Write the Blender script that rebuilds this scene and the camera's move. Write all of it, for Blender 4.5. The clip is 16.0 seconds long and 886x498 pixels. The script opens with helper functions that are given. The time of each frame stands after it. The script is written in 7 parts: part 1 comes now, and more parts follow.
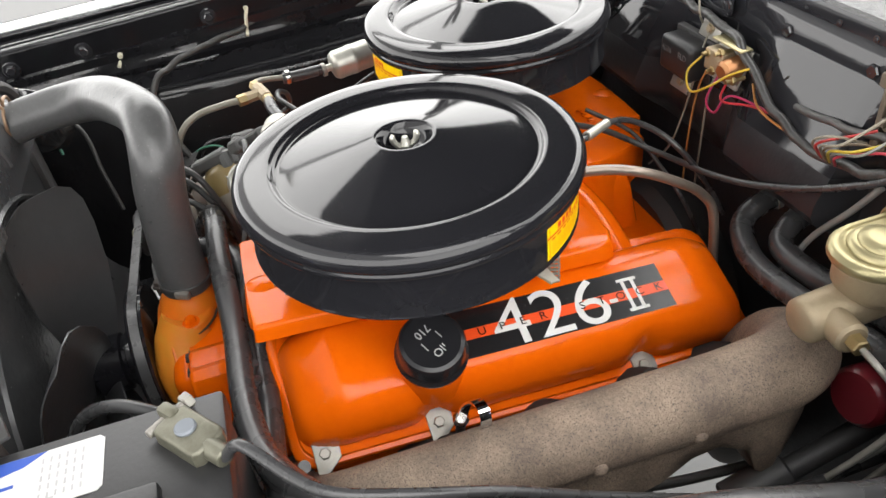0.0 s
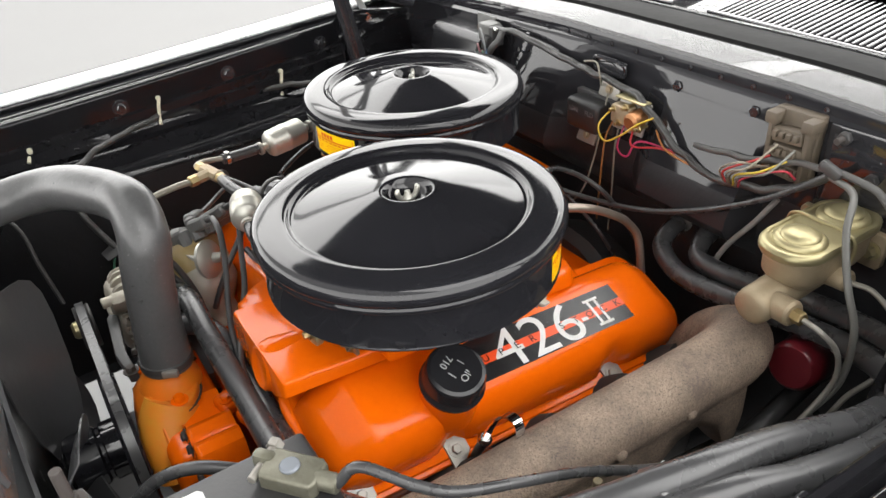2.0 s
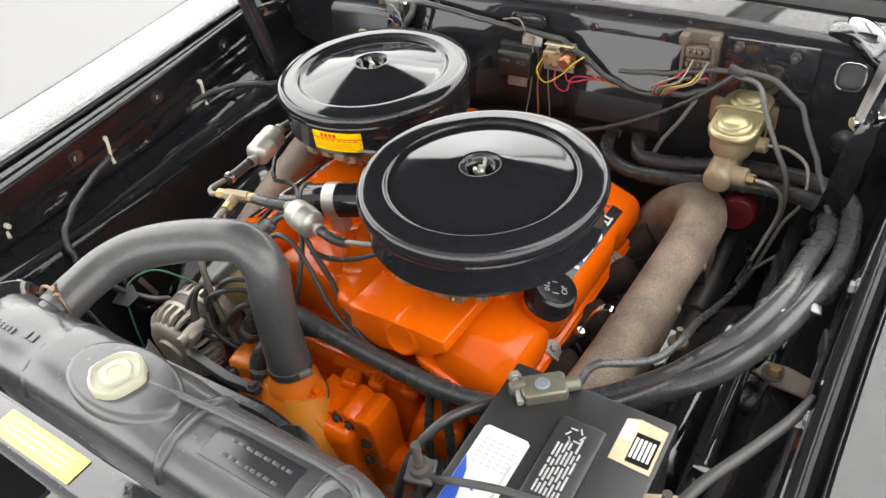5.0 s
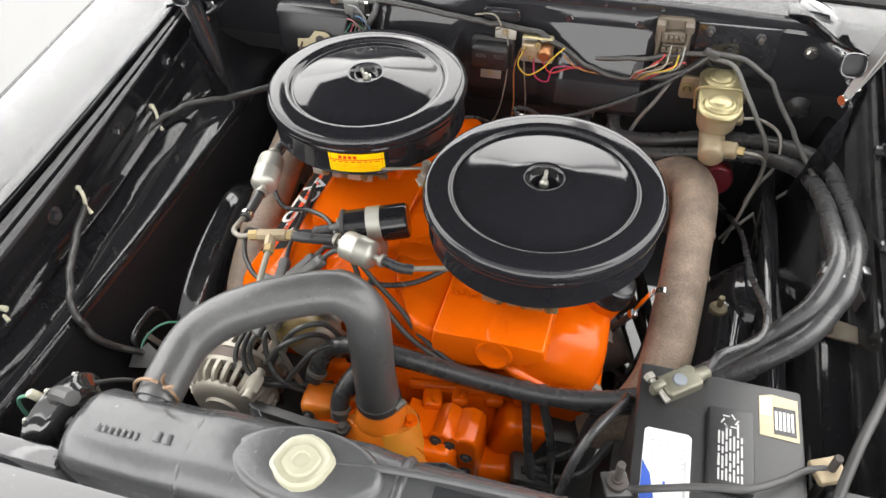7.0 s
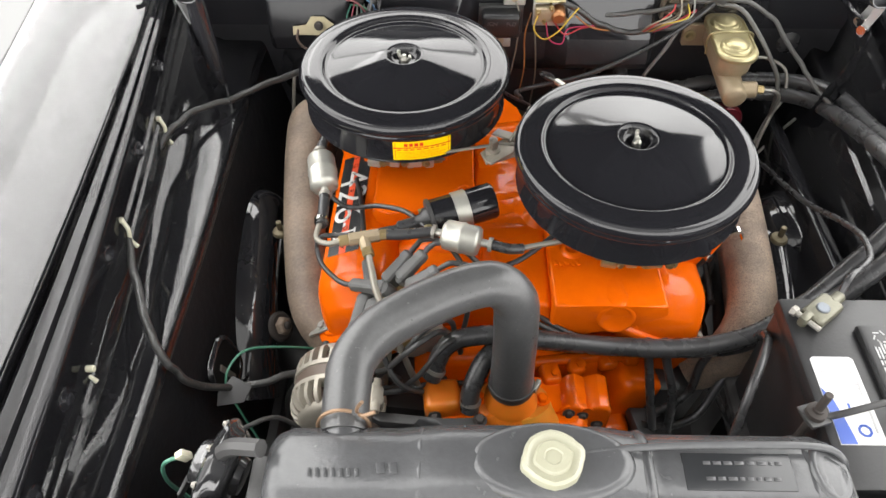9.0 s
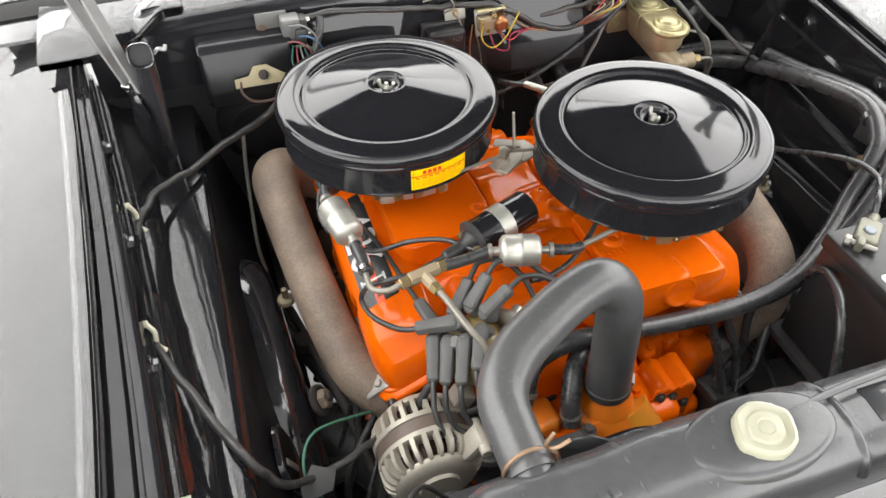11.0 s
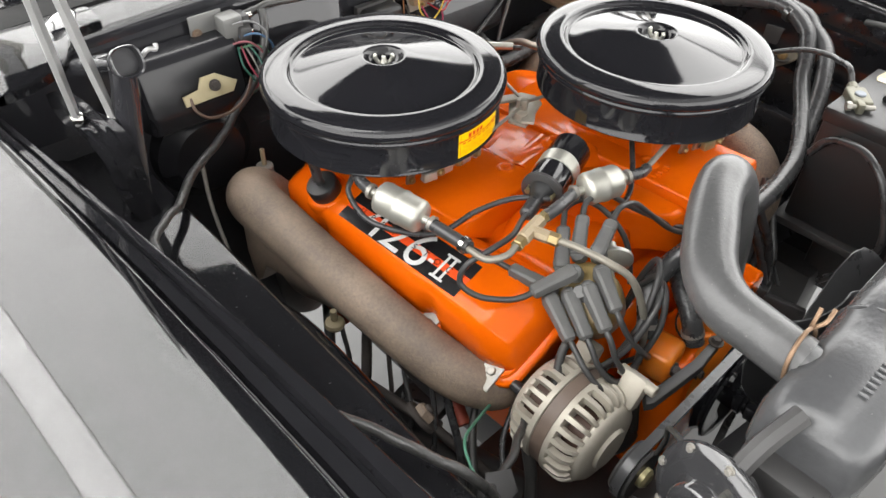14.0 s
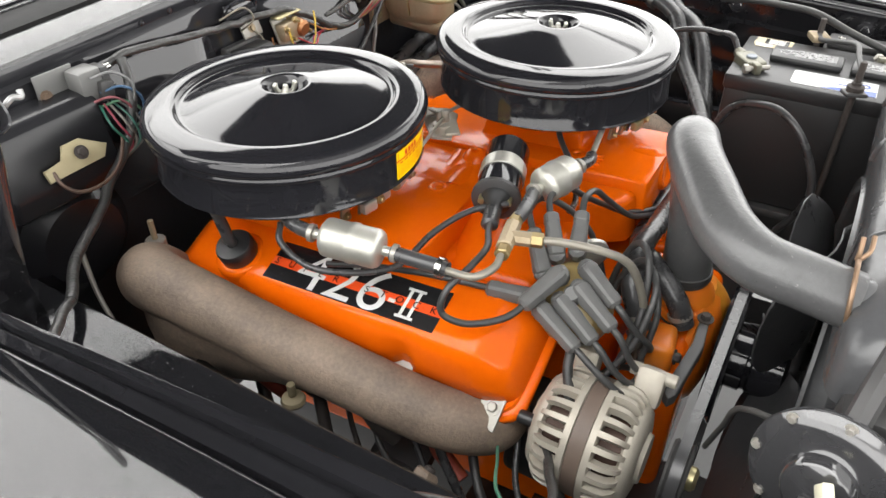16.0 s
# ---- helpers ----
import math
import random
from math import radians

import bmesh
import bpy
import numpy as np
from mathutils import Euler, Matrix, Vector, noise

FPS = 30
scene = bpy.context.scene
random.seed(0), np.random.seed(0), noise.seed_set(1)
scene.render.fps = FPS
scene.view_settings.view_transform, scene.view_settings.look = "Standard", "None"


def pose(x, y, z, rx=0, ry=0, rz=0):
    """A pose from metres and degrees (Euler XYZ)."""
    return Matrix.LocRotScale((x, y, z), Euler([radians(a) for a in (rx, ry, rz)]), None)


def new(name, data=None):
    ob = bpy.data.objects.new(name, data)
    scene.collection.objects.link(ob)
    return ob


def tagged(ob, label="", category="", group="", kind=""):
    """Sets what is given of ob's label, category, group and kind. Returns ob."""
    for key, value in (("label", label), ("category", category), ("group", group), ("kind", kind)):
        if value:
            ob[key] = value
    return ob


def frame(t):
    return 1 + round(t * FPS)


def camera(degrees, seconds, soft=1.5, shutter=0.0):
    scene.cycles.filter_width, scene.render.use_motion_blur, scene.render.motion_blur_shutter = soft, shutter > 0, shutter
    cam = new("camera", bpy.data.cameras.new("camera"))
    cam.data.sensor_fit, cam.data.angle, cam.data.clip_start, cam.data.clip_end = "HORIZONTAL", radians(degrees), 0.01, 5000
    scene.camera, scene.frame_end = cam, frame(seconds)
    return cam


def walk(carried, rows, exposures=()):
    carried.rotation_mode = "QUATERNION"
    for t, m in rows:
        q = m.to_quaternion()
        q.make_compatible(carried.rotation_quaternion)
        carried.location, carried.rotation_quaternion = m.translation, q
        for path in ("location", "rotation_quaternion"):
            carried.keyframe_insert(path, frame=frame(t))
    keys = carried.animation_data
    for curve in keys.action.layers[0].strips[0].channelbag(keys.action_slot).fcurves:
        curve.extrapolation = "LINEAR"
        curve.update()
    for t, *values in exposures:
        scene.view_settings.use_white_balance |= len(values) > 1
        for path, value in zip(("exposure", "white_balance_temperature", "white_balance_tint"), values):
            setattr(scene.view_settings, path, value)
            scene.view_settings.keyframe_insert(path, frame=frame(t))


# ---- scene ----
cam = camera(62.83, 16.0)
# seconds, eye, and its turn in degrees
PATH = [
    (0.0, 0.8051, -0.2367, 1.2931, 52.18, 5.90, 71.81),
    (0.5, 0.7828, -0.2660, 1.2896, 53.20, 4.83, 66.68),
    (1.0, 0.7868, -0.3322, 1.2995, 54.78, 4.18, 62.69),
    (1.5, 0.8044, -0.3961, 1.3130, 56.46, 3.91, 59.51),
    (2.0, 0.8114, -0.4465, 1.3223, 57.45, 3.58, 56.91),
    (2.5, 0.7940, -0.5154, 1.3519, 57.21, 3.21, 54.19),
    (3.0, 0.7612, -0.5916, 1.3727, 55.75, 2.86, 50.13),
    (3.5, 0.7398, -0.6467, 1.4043, 54.08, 3.39, 45.57),
    (4.0, 0.7188, -0.7165, 1.4402, 52.48, 4.70, 41.09),
    (4.5, 0.6888, -0.7709, 1.4767, 50.96, 5.87, 36.75),
    (7.0, 0.2781, -0.9103, 1.6328, 43.93, 2.36, 15.61),
    (7.5, 0.1908, -0.9190, 1.6458, 42.61, 1.42, 11.99),
    (8.0, 0.0966, -0.9158, 1.6375, 41.90, 0.88, 8.39),
    (8.5, -0.0052, -0.9214, 1.6359, 41.42, 0.43, 4.54),
    (9.0, -0.0913, -0.9332, 1.6310, 41.38, 0.14, 1.02),
    (9.5, -0.1774, -0.9209, 1.6293, 41.58, -0.03, -3.08),
    (12.0, -0.5333, -0.7853, 1.5161, 46.34, -0.53, -28.40),
    (12.5, -0.5901, -0.7333, 1.4923, 46.40, -1.15, -32.74),
    (13.0, -0.6371, -0.6899, 1.4623, 46.38, -1.54, -36.66),
    (13.5, -0.6998, -0.6714, 1.4346, 47.05, -1.44, -39.58),
    (14.0, -0.7664, -0.6429, 1.4290, 47.92, -1.29, -42.55),
    (14.5, -0.7945, -0.5872, 1.3950, 49.33, -0.95, -46.58),
    (15.0, -0.7984, -0.5402, 1.3535, 51.06, -0.75, -50.39),
    (15.5, -0.8080, -0.5113, 1.3293, 52.22, -0.39, -54.62),
    (16.0, -0.8102, -0.4884, 1.3134, 53.31, 0.16, -59.86),
]
walk(cam, [(row[0], pose(*row[1:])) for row in PATH], [(0.0, 0.06), (4.5, 0.08), (7.0, 0.24), (12.0, 0.22), (16.0, 0.18)])
# ---- light: a white showroom lit by its glowing wall and ceiling panels ----
world = bpy.data.worlds.new("showroom_air")
scene.world = world
world.use_nodes = True
world.node_tree.nodes["Background"].inputs["Color"].default_value = (1.0, 0.99, 0.97, 1)
world.node_tree.nodes["Background"].inputs["Strength"].default_value = 1.45

CX = 0.03            # the car's centre line; the engine sits a little to the passenger's side
TILT = 0.07          # the engine falls this much per metre towards the rear


# ---- materials ----
def node(nt, kind, **values):
    n = nt.nodes.new(kind)
    for k, v in values.items():
        if k in n.inputs:
            n.inputs[k].default_value = v
    return n


def mat(name, color, rough=0.5, metal=0.0, color2=None, scale=8.0, amount=0.5, fine=60.0, bump=0.0,
        rough_var=0.1, coat=0.0, coat_rough=0.03, ior=1.5, specks=None, speck_scale=200.0, speck_size=0.35, spread=0.28):
    """A surface with colour varied at two scales, uneven gloss, fine relief and, where asked, specks."""
    m = bpy.data.materials.new(name)
    m.use_nodes = True
    nt = m.node_tree
    nt.nodes.clear()
    out = nt.nodes.new("ShaderNodeOutputMaterial")
    bs = nt.nodes.new("ShaderNodeBsdfPrincipled")
    nt.links.new(bs.outputs[0], out.inputs[0])
    bs.inputs["Metallic"].default_value = metal
    bs.inputs["IOR"].default_value = ior
    bs.inputs["Coat Weight"].default_value = coat
    bs.inputs["Coat Roughness"].default_value = coat_rough
    tc = nt.nodes.new("ShaderNodeTexCoord")
    big = node(nt, "ShaderNodeTexNoise", Scale=scale, Detail=6.0, Roughness=0.6)
    small = node(nt, "ShaderNodeTexNoise", Scale=fine, Detail=4.0, Roughness=0.6)
    for n in (big, small):
        nt.links.new(tc.outputs["Object"], n.inputs["Vector"])
    mixn = node(nt, "ShaderNodeMath")
    mixn.operation = "MULTIPLY_ADD"
    nt.links.new(big.outputs[0], mixn.inputs[0])
    mixn.inputs[1].default_value = 0.65
    half = node(nt, "ShaderNodeMath")
    half.operation = "MULTIPLY"
    half.inputs[1].default_value = 0.35
    nt.links.new(small.outputs[0], half.inputs[0])
    nt.links.new(half.outputs[0], mixn.inputs[2])
    ramp = nt.nodes.new("ShaderNodeMapRange")
    ramp.inputs["From Min"].default_value, ramp.inputs["From Max"].default_value = 0.5 - spread, 0.5 + spread
    nt.links.new(mixn.outputs[0], ramp.inputs["Value"])
    mx = nt.nodes.new("ShaderNodeMix")
    mx.data_type = "RGBA"
    c2 = color2 or tuple(c * (1 - amount * 0.5) for c in color)
    mx.inputs[6].default_value = (*c2, 1)
    mx.inputs[7].default_value = (*color, 1)
    nt.links.new(ramp.outputs[0], mx.inputs[0])
    col = mx.outputs[2]
    if specks:
        vo = node(nt, "ShaderNodeTexNoise", Scale=speck_scale, Detail=2.0)
        nt.links.new(tc.outputs["Object"], vo.inputs["Vector"])
        th = nt.nodes.new("ShaderNodeMapRange")
        th.inputs["From Min"].default_value, th.inputs["From Max"].default_value = speck_size, speck_size - 0.06
        nt.links.new(vo.outputs[0], th.inputs["Value"])
        m2 = nt.nodes.new("ShaderNodeMix")
        m2.data_type = "RGBA"
        m2.inputs[7].default_value = (*specks, 1)
        nt.links.new(th.outputs[0], m2.inputs[0])
        nt.links.new(col, m2.inputs[6])
        col = m2.outputs[2]
    nt.links.new(col, bs.inputs["Base Color"])
    rr = nt.nodes.new("ShaderNodeMapRange")
    rr.inputs["To Min"].default_value, rr.inputs["To Max"].default_value = max(0.01, rough - rough_var), min(1, rough + rough_var)
    nt.links.new(mixn.outputs[0], rr.inputs["Value"])
    nt.links.new(rr.outputs[0], bs.inputs["Roughness"])
    if bump:
        bp = nt.nodes.new("ShaderNodeBump")
        bp.inputs["Strength"].default_value = 1.0
        bp.inputs["Distance"].default_value = bump
        nt.links.new(mixn.outputs[0], bp.inputs["Height"])
        nt.links.new(bp.outputs[0], bs.inputs["Normal"])
    return m


def glow(name, color, strength):
    m = bpy.data.materials.new(name)
    m.use_nodes = True
    nt = m.node_tree
    nt.nodes.clear()
    out = nt.nodes.new("ShaderNodeOutputMaterial")
    em = nt.nodes.new("ShaderNodeEmission")
    em.inputs[0].default_value, em.inputs[1].default_value = (*color, 1), strength
    nt.links.new(em.outputs[0], out.inputs[0])
    return m


M_PAINT = mat("black_body_paint", (0.013, 0.013, 0.015), 0.06, ior=1.68, coat=1.0, coat_rough=0.02, rough_var=0.03, fine=30, scale=3)
M_BAY = mat("black_bay_paint", (0.023, 0.023, 0.026), 0.06, ior=1.5, coat=0.45, coat_rough=0.02, rough_var=0.045, scale=7, bump=0.0006, specks=(0.16, 0.16, 0.16), speck_scale=240, speck_size=0.275)
M_LID = mat("black_enamel", (0.014, 0.014, 0.0165), 0.075, ior=1.48, rough_var=0.04, specks=(0.10, 0.10, 0.10), speck_scale=420, speck_size=0.235)
M_GLOSS = mat("black_gloss_panel", (0.021, 0.021, 0.024), 0.05, ior=1.43, rough_var=0.03, bump=0.0004, scale=6, fine=14, coat=0.2, coat_rough=0.02)
M_DULLBLACK = mat("dull_black_low_reflection", (0.026, 0.026, 0.029), 0.36, ior=1.32, scale=16, bump=0.0022, specks=(0.09, 0.09, 0.085), speck_scale=200, speck_size=0.27)
M_SEAL_SHADE = mat("matt_black_seal_and_shade", (0.014, 0.014, 0.014), 0.7, ior=1.18, scale=30, bump=0.0005)
M_ORANGE = mat("engine_orange", (0.79, 0.130, 0.002), 0.11, color2=(0.69, 0.100, 0.0015), scale=9, ior=1.30, rough_var=0.08, bump=0.0006, fine=110)
M_HEAT = mat("heat_tinted_orange", (0.70, 0.135, 0.006), 0.36, color2=(0.50, 0.17, 0.014), scale=20, bump=0.001)
M_SCORCH = mat("scorched_yellow_orange", (0.66, 0.15, 0.008), 0.42, color2=(0.50, 0.27, 0.03), scale=13, bump=0.001)
M_IRON = mat("rusty_cast_iron", (0.33, 0.25, 0.185), 0.72, color2=(0.130, 0.096, 0.074), scale=16, spread=0.13, fine=300, bump=0.0032, specks=(0.085, 0.066, 0.055), speck_scale=820, speck_size=0.43)
M_IRON2 = mat("brown_cast_iron", (0.26, 0.195, 0.145), 0.62, color2=(0.118, 0.090, 0.070), scale=13, spread=0.15, fine=220, bump=0.0024, specks=(0.10, 0.080, 0.070), speck_scale=620, speck_size=0.33)
M_DARKIRON = mat("dark_cast_iron", (0.045, 0.037, 0.033), 0.75, scale=20, bump=0.002)
M_RUBBER = mat("black_rubber", (0.052, 0.052, 0.054), 0.28, color2=(0.030, 0.030, 0.031), scale=20, rough_var=0.12, bump=0.0006)
M_HOSE = mat("grey_black_hose", (0.088, 0.088, 0.089), 0.31, color2=(0.045, 0.045, 0.046), scale=11, rough_var=0.12, bump=0.0012, fine=190, specks=(0.15, 0.15, 0.145), speck_scale=260, speck_size=0.30)
M_WIRE = mat("dusty_black_wire", (0.038, 0.037, 0.035), 0.5, color2=(0.02, 0.02, 0.02), scale=40, bump=0.0005)
M_GREYW = mat("grey_ignition_wire", (0.125, 0.125, 0.122), 0.5, scale=40)
M_TANK = mat("satin_black_tank", (0.046, 0.047, 0.049), 0.25, color2=(0.076, 0.077, 0.080), scale=9, rough_var=0.1, bump=0.0014, fine=100)
M_PLASTIC = mat("black_plastic", (0.022, 0.022, 0.023), 0.4, scale=12, rough_var=0.12, bump=0.0006, fine=220)
M_ALU = mat("dull_cast_aluminium", (0.36, 0.345, 0.31), 0.48, metal=0.6, color2=(0.26, 0.245, 0.22), scale=16, bump=0.0014, fine=140)
M_STEEL = mat("bright_steel", (0.62, 0.61, 0.58), 0.25, metal=1.0, scale=30, rough_var=0.1)
M_TIN = mat("tin_plate", (0.54, 0.535, 0.49), 0.43, metal=0.75, bump=0.0005, fine=120, color2=(0.42, 0.41, 0.36), scale=18)
M_CHROME = mat("chrome", (0.8, 0.8, 0.8), 0.08, metal=1.0, rough_var=0.05)
M_ZINC = mat("yellow_zinc_plate", (0.38, 0.345, 0.19), 0.42, metal=0.8, color2=(0.40, 0.34, 0.2), scale=18, bump=0.0008)
M_CADMIUM = mat("cadmium_cast", (0.38, 0.31, 0.205), 0.52, metal=0.45, color2=(0.28, 0.22, 0.145), scale=22, bump=0.0018, fine=150)
M_BRASS = mat("brass", (0.40, 0.31, 0.16), 0.48, metal=1.0, scale=30)
M_WHITE = mat("white_paper", (0.56, 0.56, 0.55), 0.55, scale=20, amount=0.1)
M_CREAM = mat("cream_plastic", (0.62, 0.6, 0.46), 0.45, scale=20, amount=0.3)
M_CAP = mat("cream_painted_cap", (0.36, 0.355, 0.265), 0.4, color2=(0.27, 0.262, 0.19), scale=14, coat=0.3, bump=0.0006)
M_YELLOW = mat("yellow_decal", (0.92, 0.62, 0.0), 0.35, scale=30, amount=0.05)
M_RED = mat("red_decal", (0.62, 0.03, 0.015), 0.35, scale=30, amount=0.1)
M_REDP = mat("red_paint", (0.12, 0.008, 0.014), 0.3, scale=14, coat=0.3)
M_BLUE = mat("blue_print", (0.025, 0.075, 0.36), 0.4, scale=20, amount=0.1)
M_BLACKD = mat("black_decal", (0.012, 0.012, 0.013), 0.25, scale=20)
M_WHITED = mat("white_decal", (0.62, 0.62, 0.61), 0.35, scale=30, amount=0.08)
M_ORED = mat("orange_red_decal", (0.75, 0.075, 0.012), 0.3, scale=30, amount=0.05)
M_GREYP = mat("grey_print", (0.42, 0.42, 0.42), 0.5, scale=30)
M_FLOOR = mat("pale_showroom_floor", (0.15, 0.15, 0.149), 0.7, ior=1.3, scale=1.5, amount=0.12)
M_CLOTH = mat("tan_clamp", (0.27, 0.175, 0.11), 0.45, metal=0.6, scale=30)
M_CHASSIS = mat("black_chassis", (0.045, 0.044, 0.044), 0.5, scale=9, bump=0.001)
M_ALTER = mat("beige_cast_alloy", (0.42, 0.39, 0.33), 0.5, metal=0.3, color2=(0.33, 0.30, 0.25), scale=20, bump=0.0012, fine=150)
M_BOX = mat("satin_black_housing", (0.015, 0.015, 0.017), 0.22, ior=1.4, scale=12, rough_var=0.1, bump=0.0005)
M_RUSTRED = mat("rusty_red_part", (0.36, 0.065, 0.035), 0.55, scale=18, bump=0.001)


# ---- mesh helpers ----
def part(name, bm, material, parent=None, label="", sharp=38):
    """One mesh object out of a bmesh, under a thing or a part."""
    bmesh.ops.recalc_face_normals(bm, faces=bm.faces)
    me = bpy.data.meshes.new(name)
    bm.to_mesh(me)
    bm.free()
    me.materials.append(material)
    me.shade_smooth()
    me.set_sharp_from_angle(angle=radians(sharp))
    ob = new(name, me)
    if parent is not None:
        ob.parent = parent
    if label:
        ob["label"] = label
    return ob


def thing(name, label, category, at=(0, 0, 0), group="", kind=""):
    ob = new(name)
    ob.empty_display_size = 0.05
    ob.location = at
    return tagged(ob, label, category, group, kind)


def V(*a):
    return Vector(a)


def add_verts(bm, pts):
    return [bm.verts.new(p) for p in pts]


def skin(bm, rings, closed=True, cap=True):
    """Quads between rings of equal length."""
    rows = [add_verts(bm, r) for r in rings]
    n = len(rows[0])
    for a, b in zip(rows, rows[1:]):
        for i in range(n if closed else n - 1):
            j = (i + 1) % n
            bm.faces.new((a[i], a[j], b[j], b[i]))
    if cap and closed:
        bm.faces.new(list(reversed(rows[0])))
        bm.faces.new(rows[-1])
    return bm


def lathe(profile, segs=32, m=None, bm=None):
    """Profile of (radius, height) turned about z; m places it."""
    bm = bm or bmesh.new()
    m = m or Matrix()
    rings = []
    for r, z in profile:
        r = max(r, 0.0002)
        rings.append([m @ V(r * math.cos(2 * math.pi * i / segs), r * math.sin(2 * math.pi * i / segs), z) for i in range(segs)])
    return skin(bm, rings)


def along(a, b):
    """A pose at a whose z axis points to b."""
    a, b = Vector(a), Vector(b)
    return Matrix.Translation(a) @ (b - a).to_track_quat("Z", "Y").to_matrix().to_4x4()


def rod(a, b, r, segs=16, bm=None, bevel=0.0):
    ln = (Vector(b) - Vector(a)).length
    e = min(bevel or r * 0.15, ln * 0.3)
    return lathe([(r - e, 0), (r, e), (r, ln - e), (r - e, ln)], segs, along(a, b), bm)


def spline(pts, steps=8):
    """Points of a smooth curve through pts."""
    p = [Vector(q) for q in pts]
    if len(p) < 3:
        return p
    p = [p[0] * 2 - p[1]] + p + [p[-1] * 2 - p[-2]]
    out = []
    for i in range(1, len(p) - 2):
        a, b, c, d = p[i - 1:i + 3]
        for k in range(steps):
            t = k / steps
            out.append(0.5 * (2 * b + (c - a) * t + (2 * a - 5 * b + 4 * c - d) * t * t + (3 * b - a - 3 * c + d) * t ** 3))
    out.append(p[-2])
    return out


def sweep(pts, radius, segs=14, steps=8, bm=None, ripple=0.0, seed=1):
    """A round tube along a smooth curve through pts; radius may be a list, one for each of pts."""
    bm = bm or bmesh.new()
    c = spline(pts, steps)
    n = len(c)
    rng = random.Random(seed)
    if isinstance(radius, (int, float)):
        rad = [radius] * n
    else:
        rad = [float(np.interp(i / (n - 1) * (len(radius) - 1), range(len(radius)), radius)) for i in range(n)]
    tang = [(c[min(i + 1, n - 1)] - c[max(i - 1, 0)]).normalized() for i in range(n)]
    up = Vector((0, 0, 1)) if abs(tang[0].z) < 0.9 else Vector((1, 0, 0))
    side = tang[0].cross(up).normalized()
    rings = []
    for i in range(n):
        side = (side - tang[i] * side.dot(tang[i])).normalized()
        other = tang[i].cross(side)
        r = rad[i] * (1 + ripple * rng.uniform(-1, 1))
        rings.append([c[i] + r * (math.cos(2 * math.pi * k / segs) * side + math.sin(2 * math.pi * k / segs) * other) for k in range(segs)])
    return skin(bm, rings)


def block(size, at=(0, 0, 0), rot=(0, 0, 0), bevel=0.003, segs=2, bm=None):
    """A box with rounded edges."""
    t = bmesh.new()
    bmesh.ops.create_cube(t, size=1)
    bmesh.ops.scale(t, vec=size, verts=t.verts)
    if bevel:
        bmesh.ops.bevel(t, geom=list(t.edges), offset=min(bevel, min(size) * 0.45), segments=segs, profile=0.5, affect="EDGES")
    m = Matrix.LocRotScale(at, Euler([radians(a) for a in rot]), None)
    bmesh.ops.transform(t, matrix=m, verts=t.verts)
    return merge(bm, t)


def merge(bm, t):
    """Adds t to bm and frees it."""
    if bm is None:
        return t
    me = bpy.data.meshes.new("merge")
    t.to_mesh(me)
    t.free()
    bm.from_mesh(me)
    bpy.data.meshes.remove(me)
    return bm


def slab(outline, z0, z1, m=None, bevel=0.0, bm=None):
    """A plate: an outline of (x, y) drawn out from z0 to z1."""
    t = bmesh.new()
    lo = add_verts(t, [(x, y, z0) for x, y in outline])
    hi = add_verts(t, [(x, y, z1) for x, y in outline])
    n = len(lo)
    t.faces.new(list(reversed(lo)))
    top = t.faces.new(hi)
    for i in range(n):
        t.faces.new((lo[i], lo[(i + 1) % n], hi[(i + 1) % n], hi[i]))
    if bevel:
        bmesh.ops.bevel(t, geom=list(top.edges), offset=bevel, segments=3, profile=0.5, affect="EDGES")
    if m is not None:
        bmesh.ops.transform(t, matrix=m, verts=t.verts)
    return merge(bm, t)


def ribbon(profile, ys, shape, bm=None, thick=0.0):
    """A sheet: a profile of (x, z) repeated at each y, moved by shape(x, y, z)."""
    bm = bm or bmesh.new()
    skin(bm, [[shape(x, y, z) for x, z in profile] for y in ys], closed=False, cap=False)
    if thick:
        bmesh.ops.solidify(bm, geom=list(bm.faces), thickness=thick)
    return bm


def hexbolt(at, axis=(0, 0, 1), r=0.007, h=0.006, bm=None):
    m = along(at, Vector(at) + Vector(axis))
    bm = lathe([(r * 1.5, 0), (r * 1.5, 0.0015), (r * 1.2, 0.0015)], 16, m, bm)
    return lathe([(r, 0.001), (r, h * 0.8), (r * 0.8, h)], 6, m, bm)

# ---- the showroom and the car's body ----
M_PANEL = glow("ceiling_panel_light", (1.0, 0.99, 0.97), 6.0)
bm = bmesh.new()
bm.faces.new(add_verts(bm, [(-40, -40, 0), (40, -40, 0), (40, 40, 0), (-40, 40, 0)]))
tagged(part("ground", bm, M_FLOOR), "pale grey polished showroom floor", "floor", kind="structure")

# added ring of wall that glows by itself instead of being lit
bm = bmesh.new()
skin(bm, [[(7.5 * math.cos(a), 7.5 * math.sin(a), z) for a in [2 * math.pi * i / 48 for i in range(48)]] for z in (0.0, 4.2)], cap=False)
tagged(part("backdrop", bm, glow("white_wall_light", (1.0, 0.99, 0.97), 4.6)), "glowing white wall added round the car as a light", "wall", kind="structure")

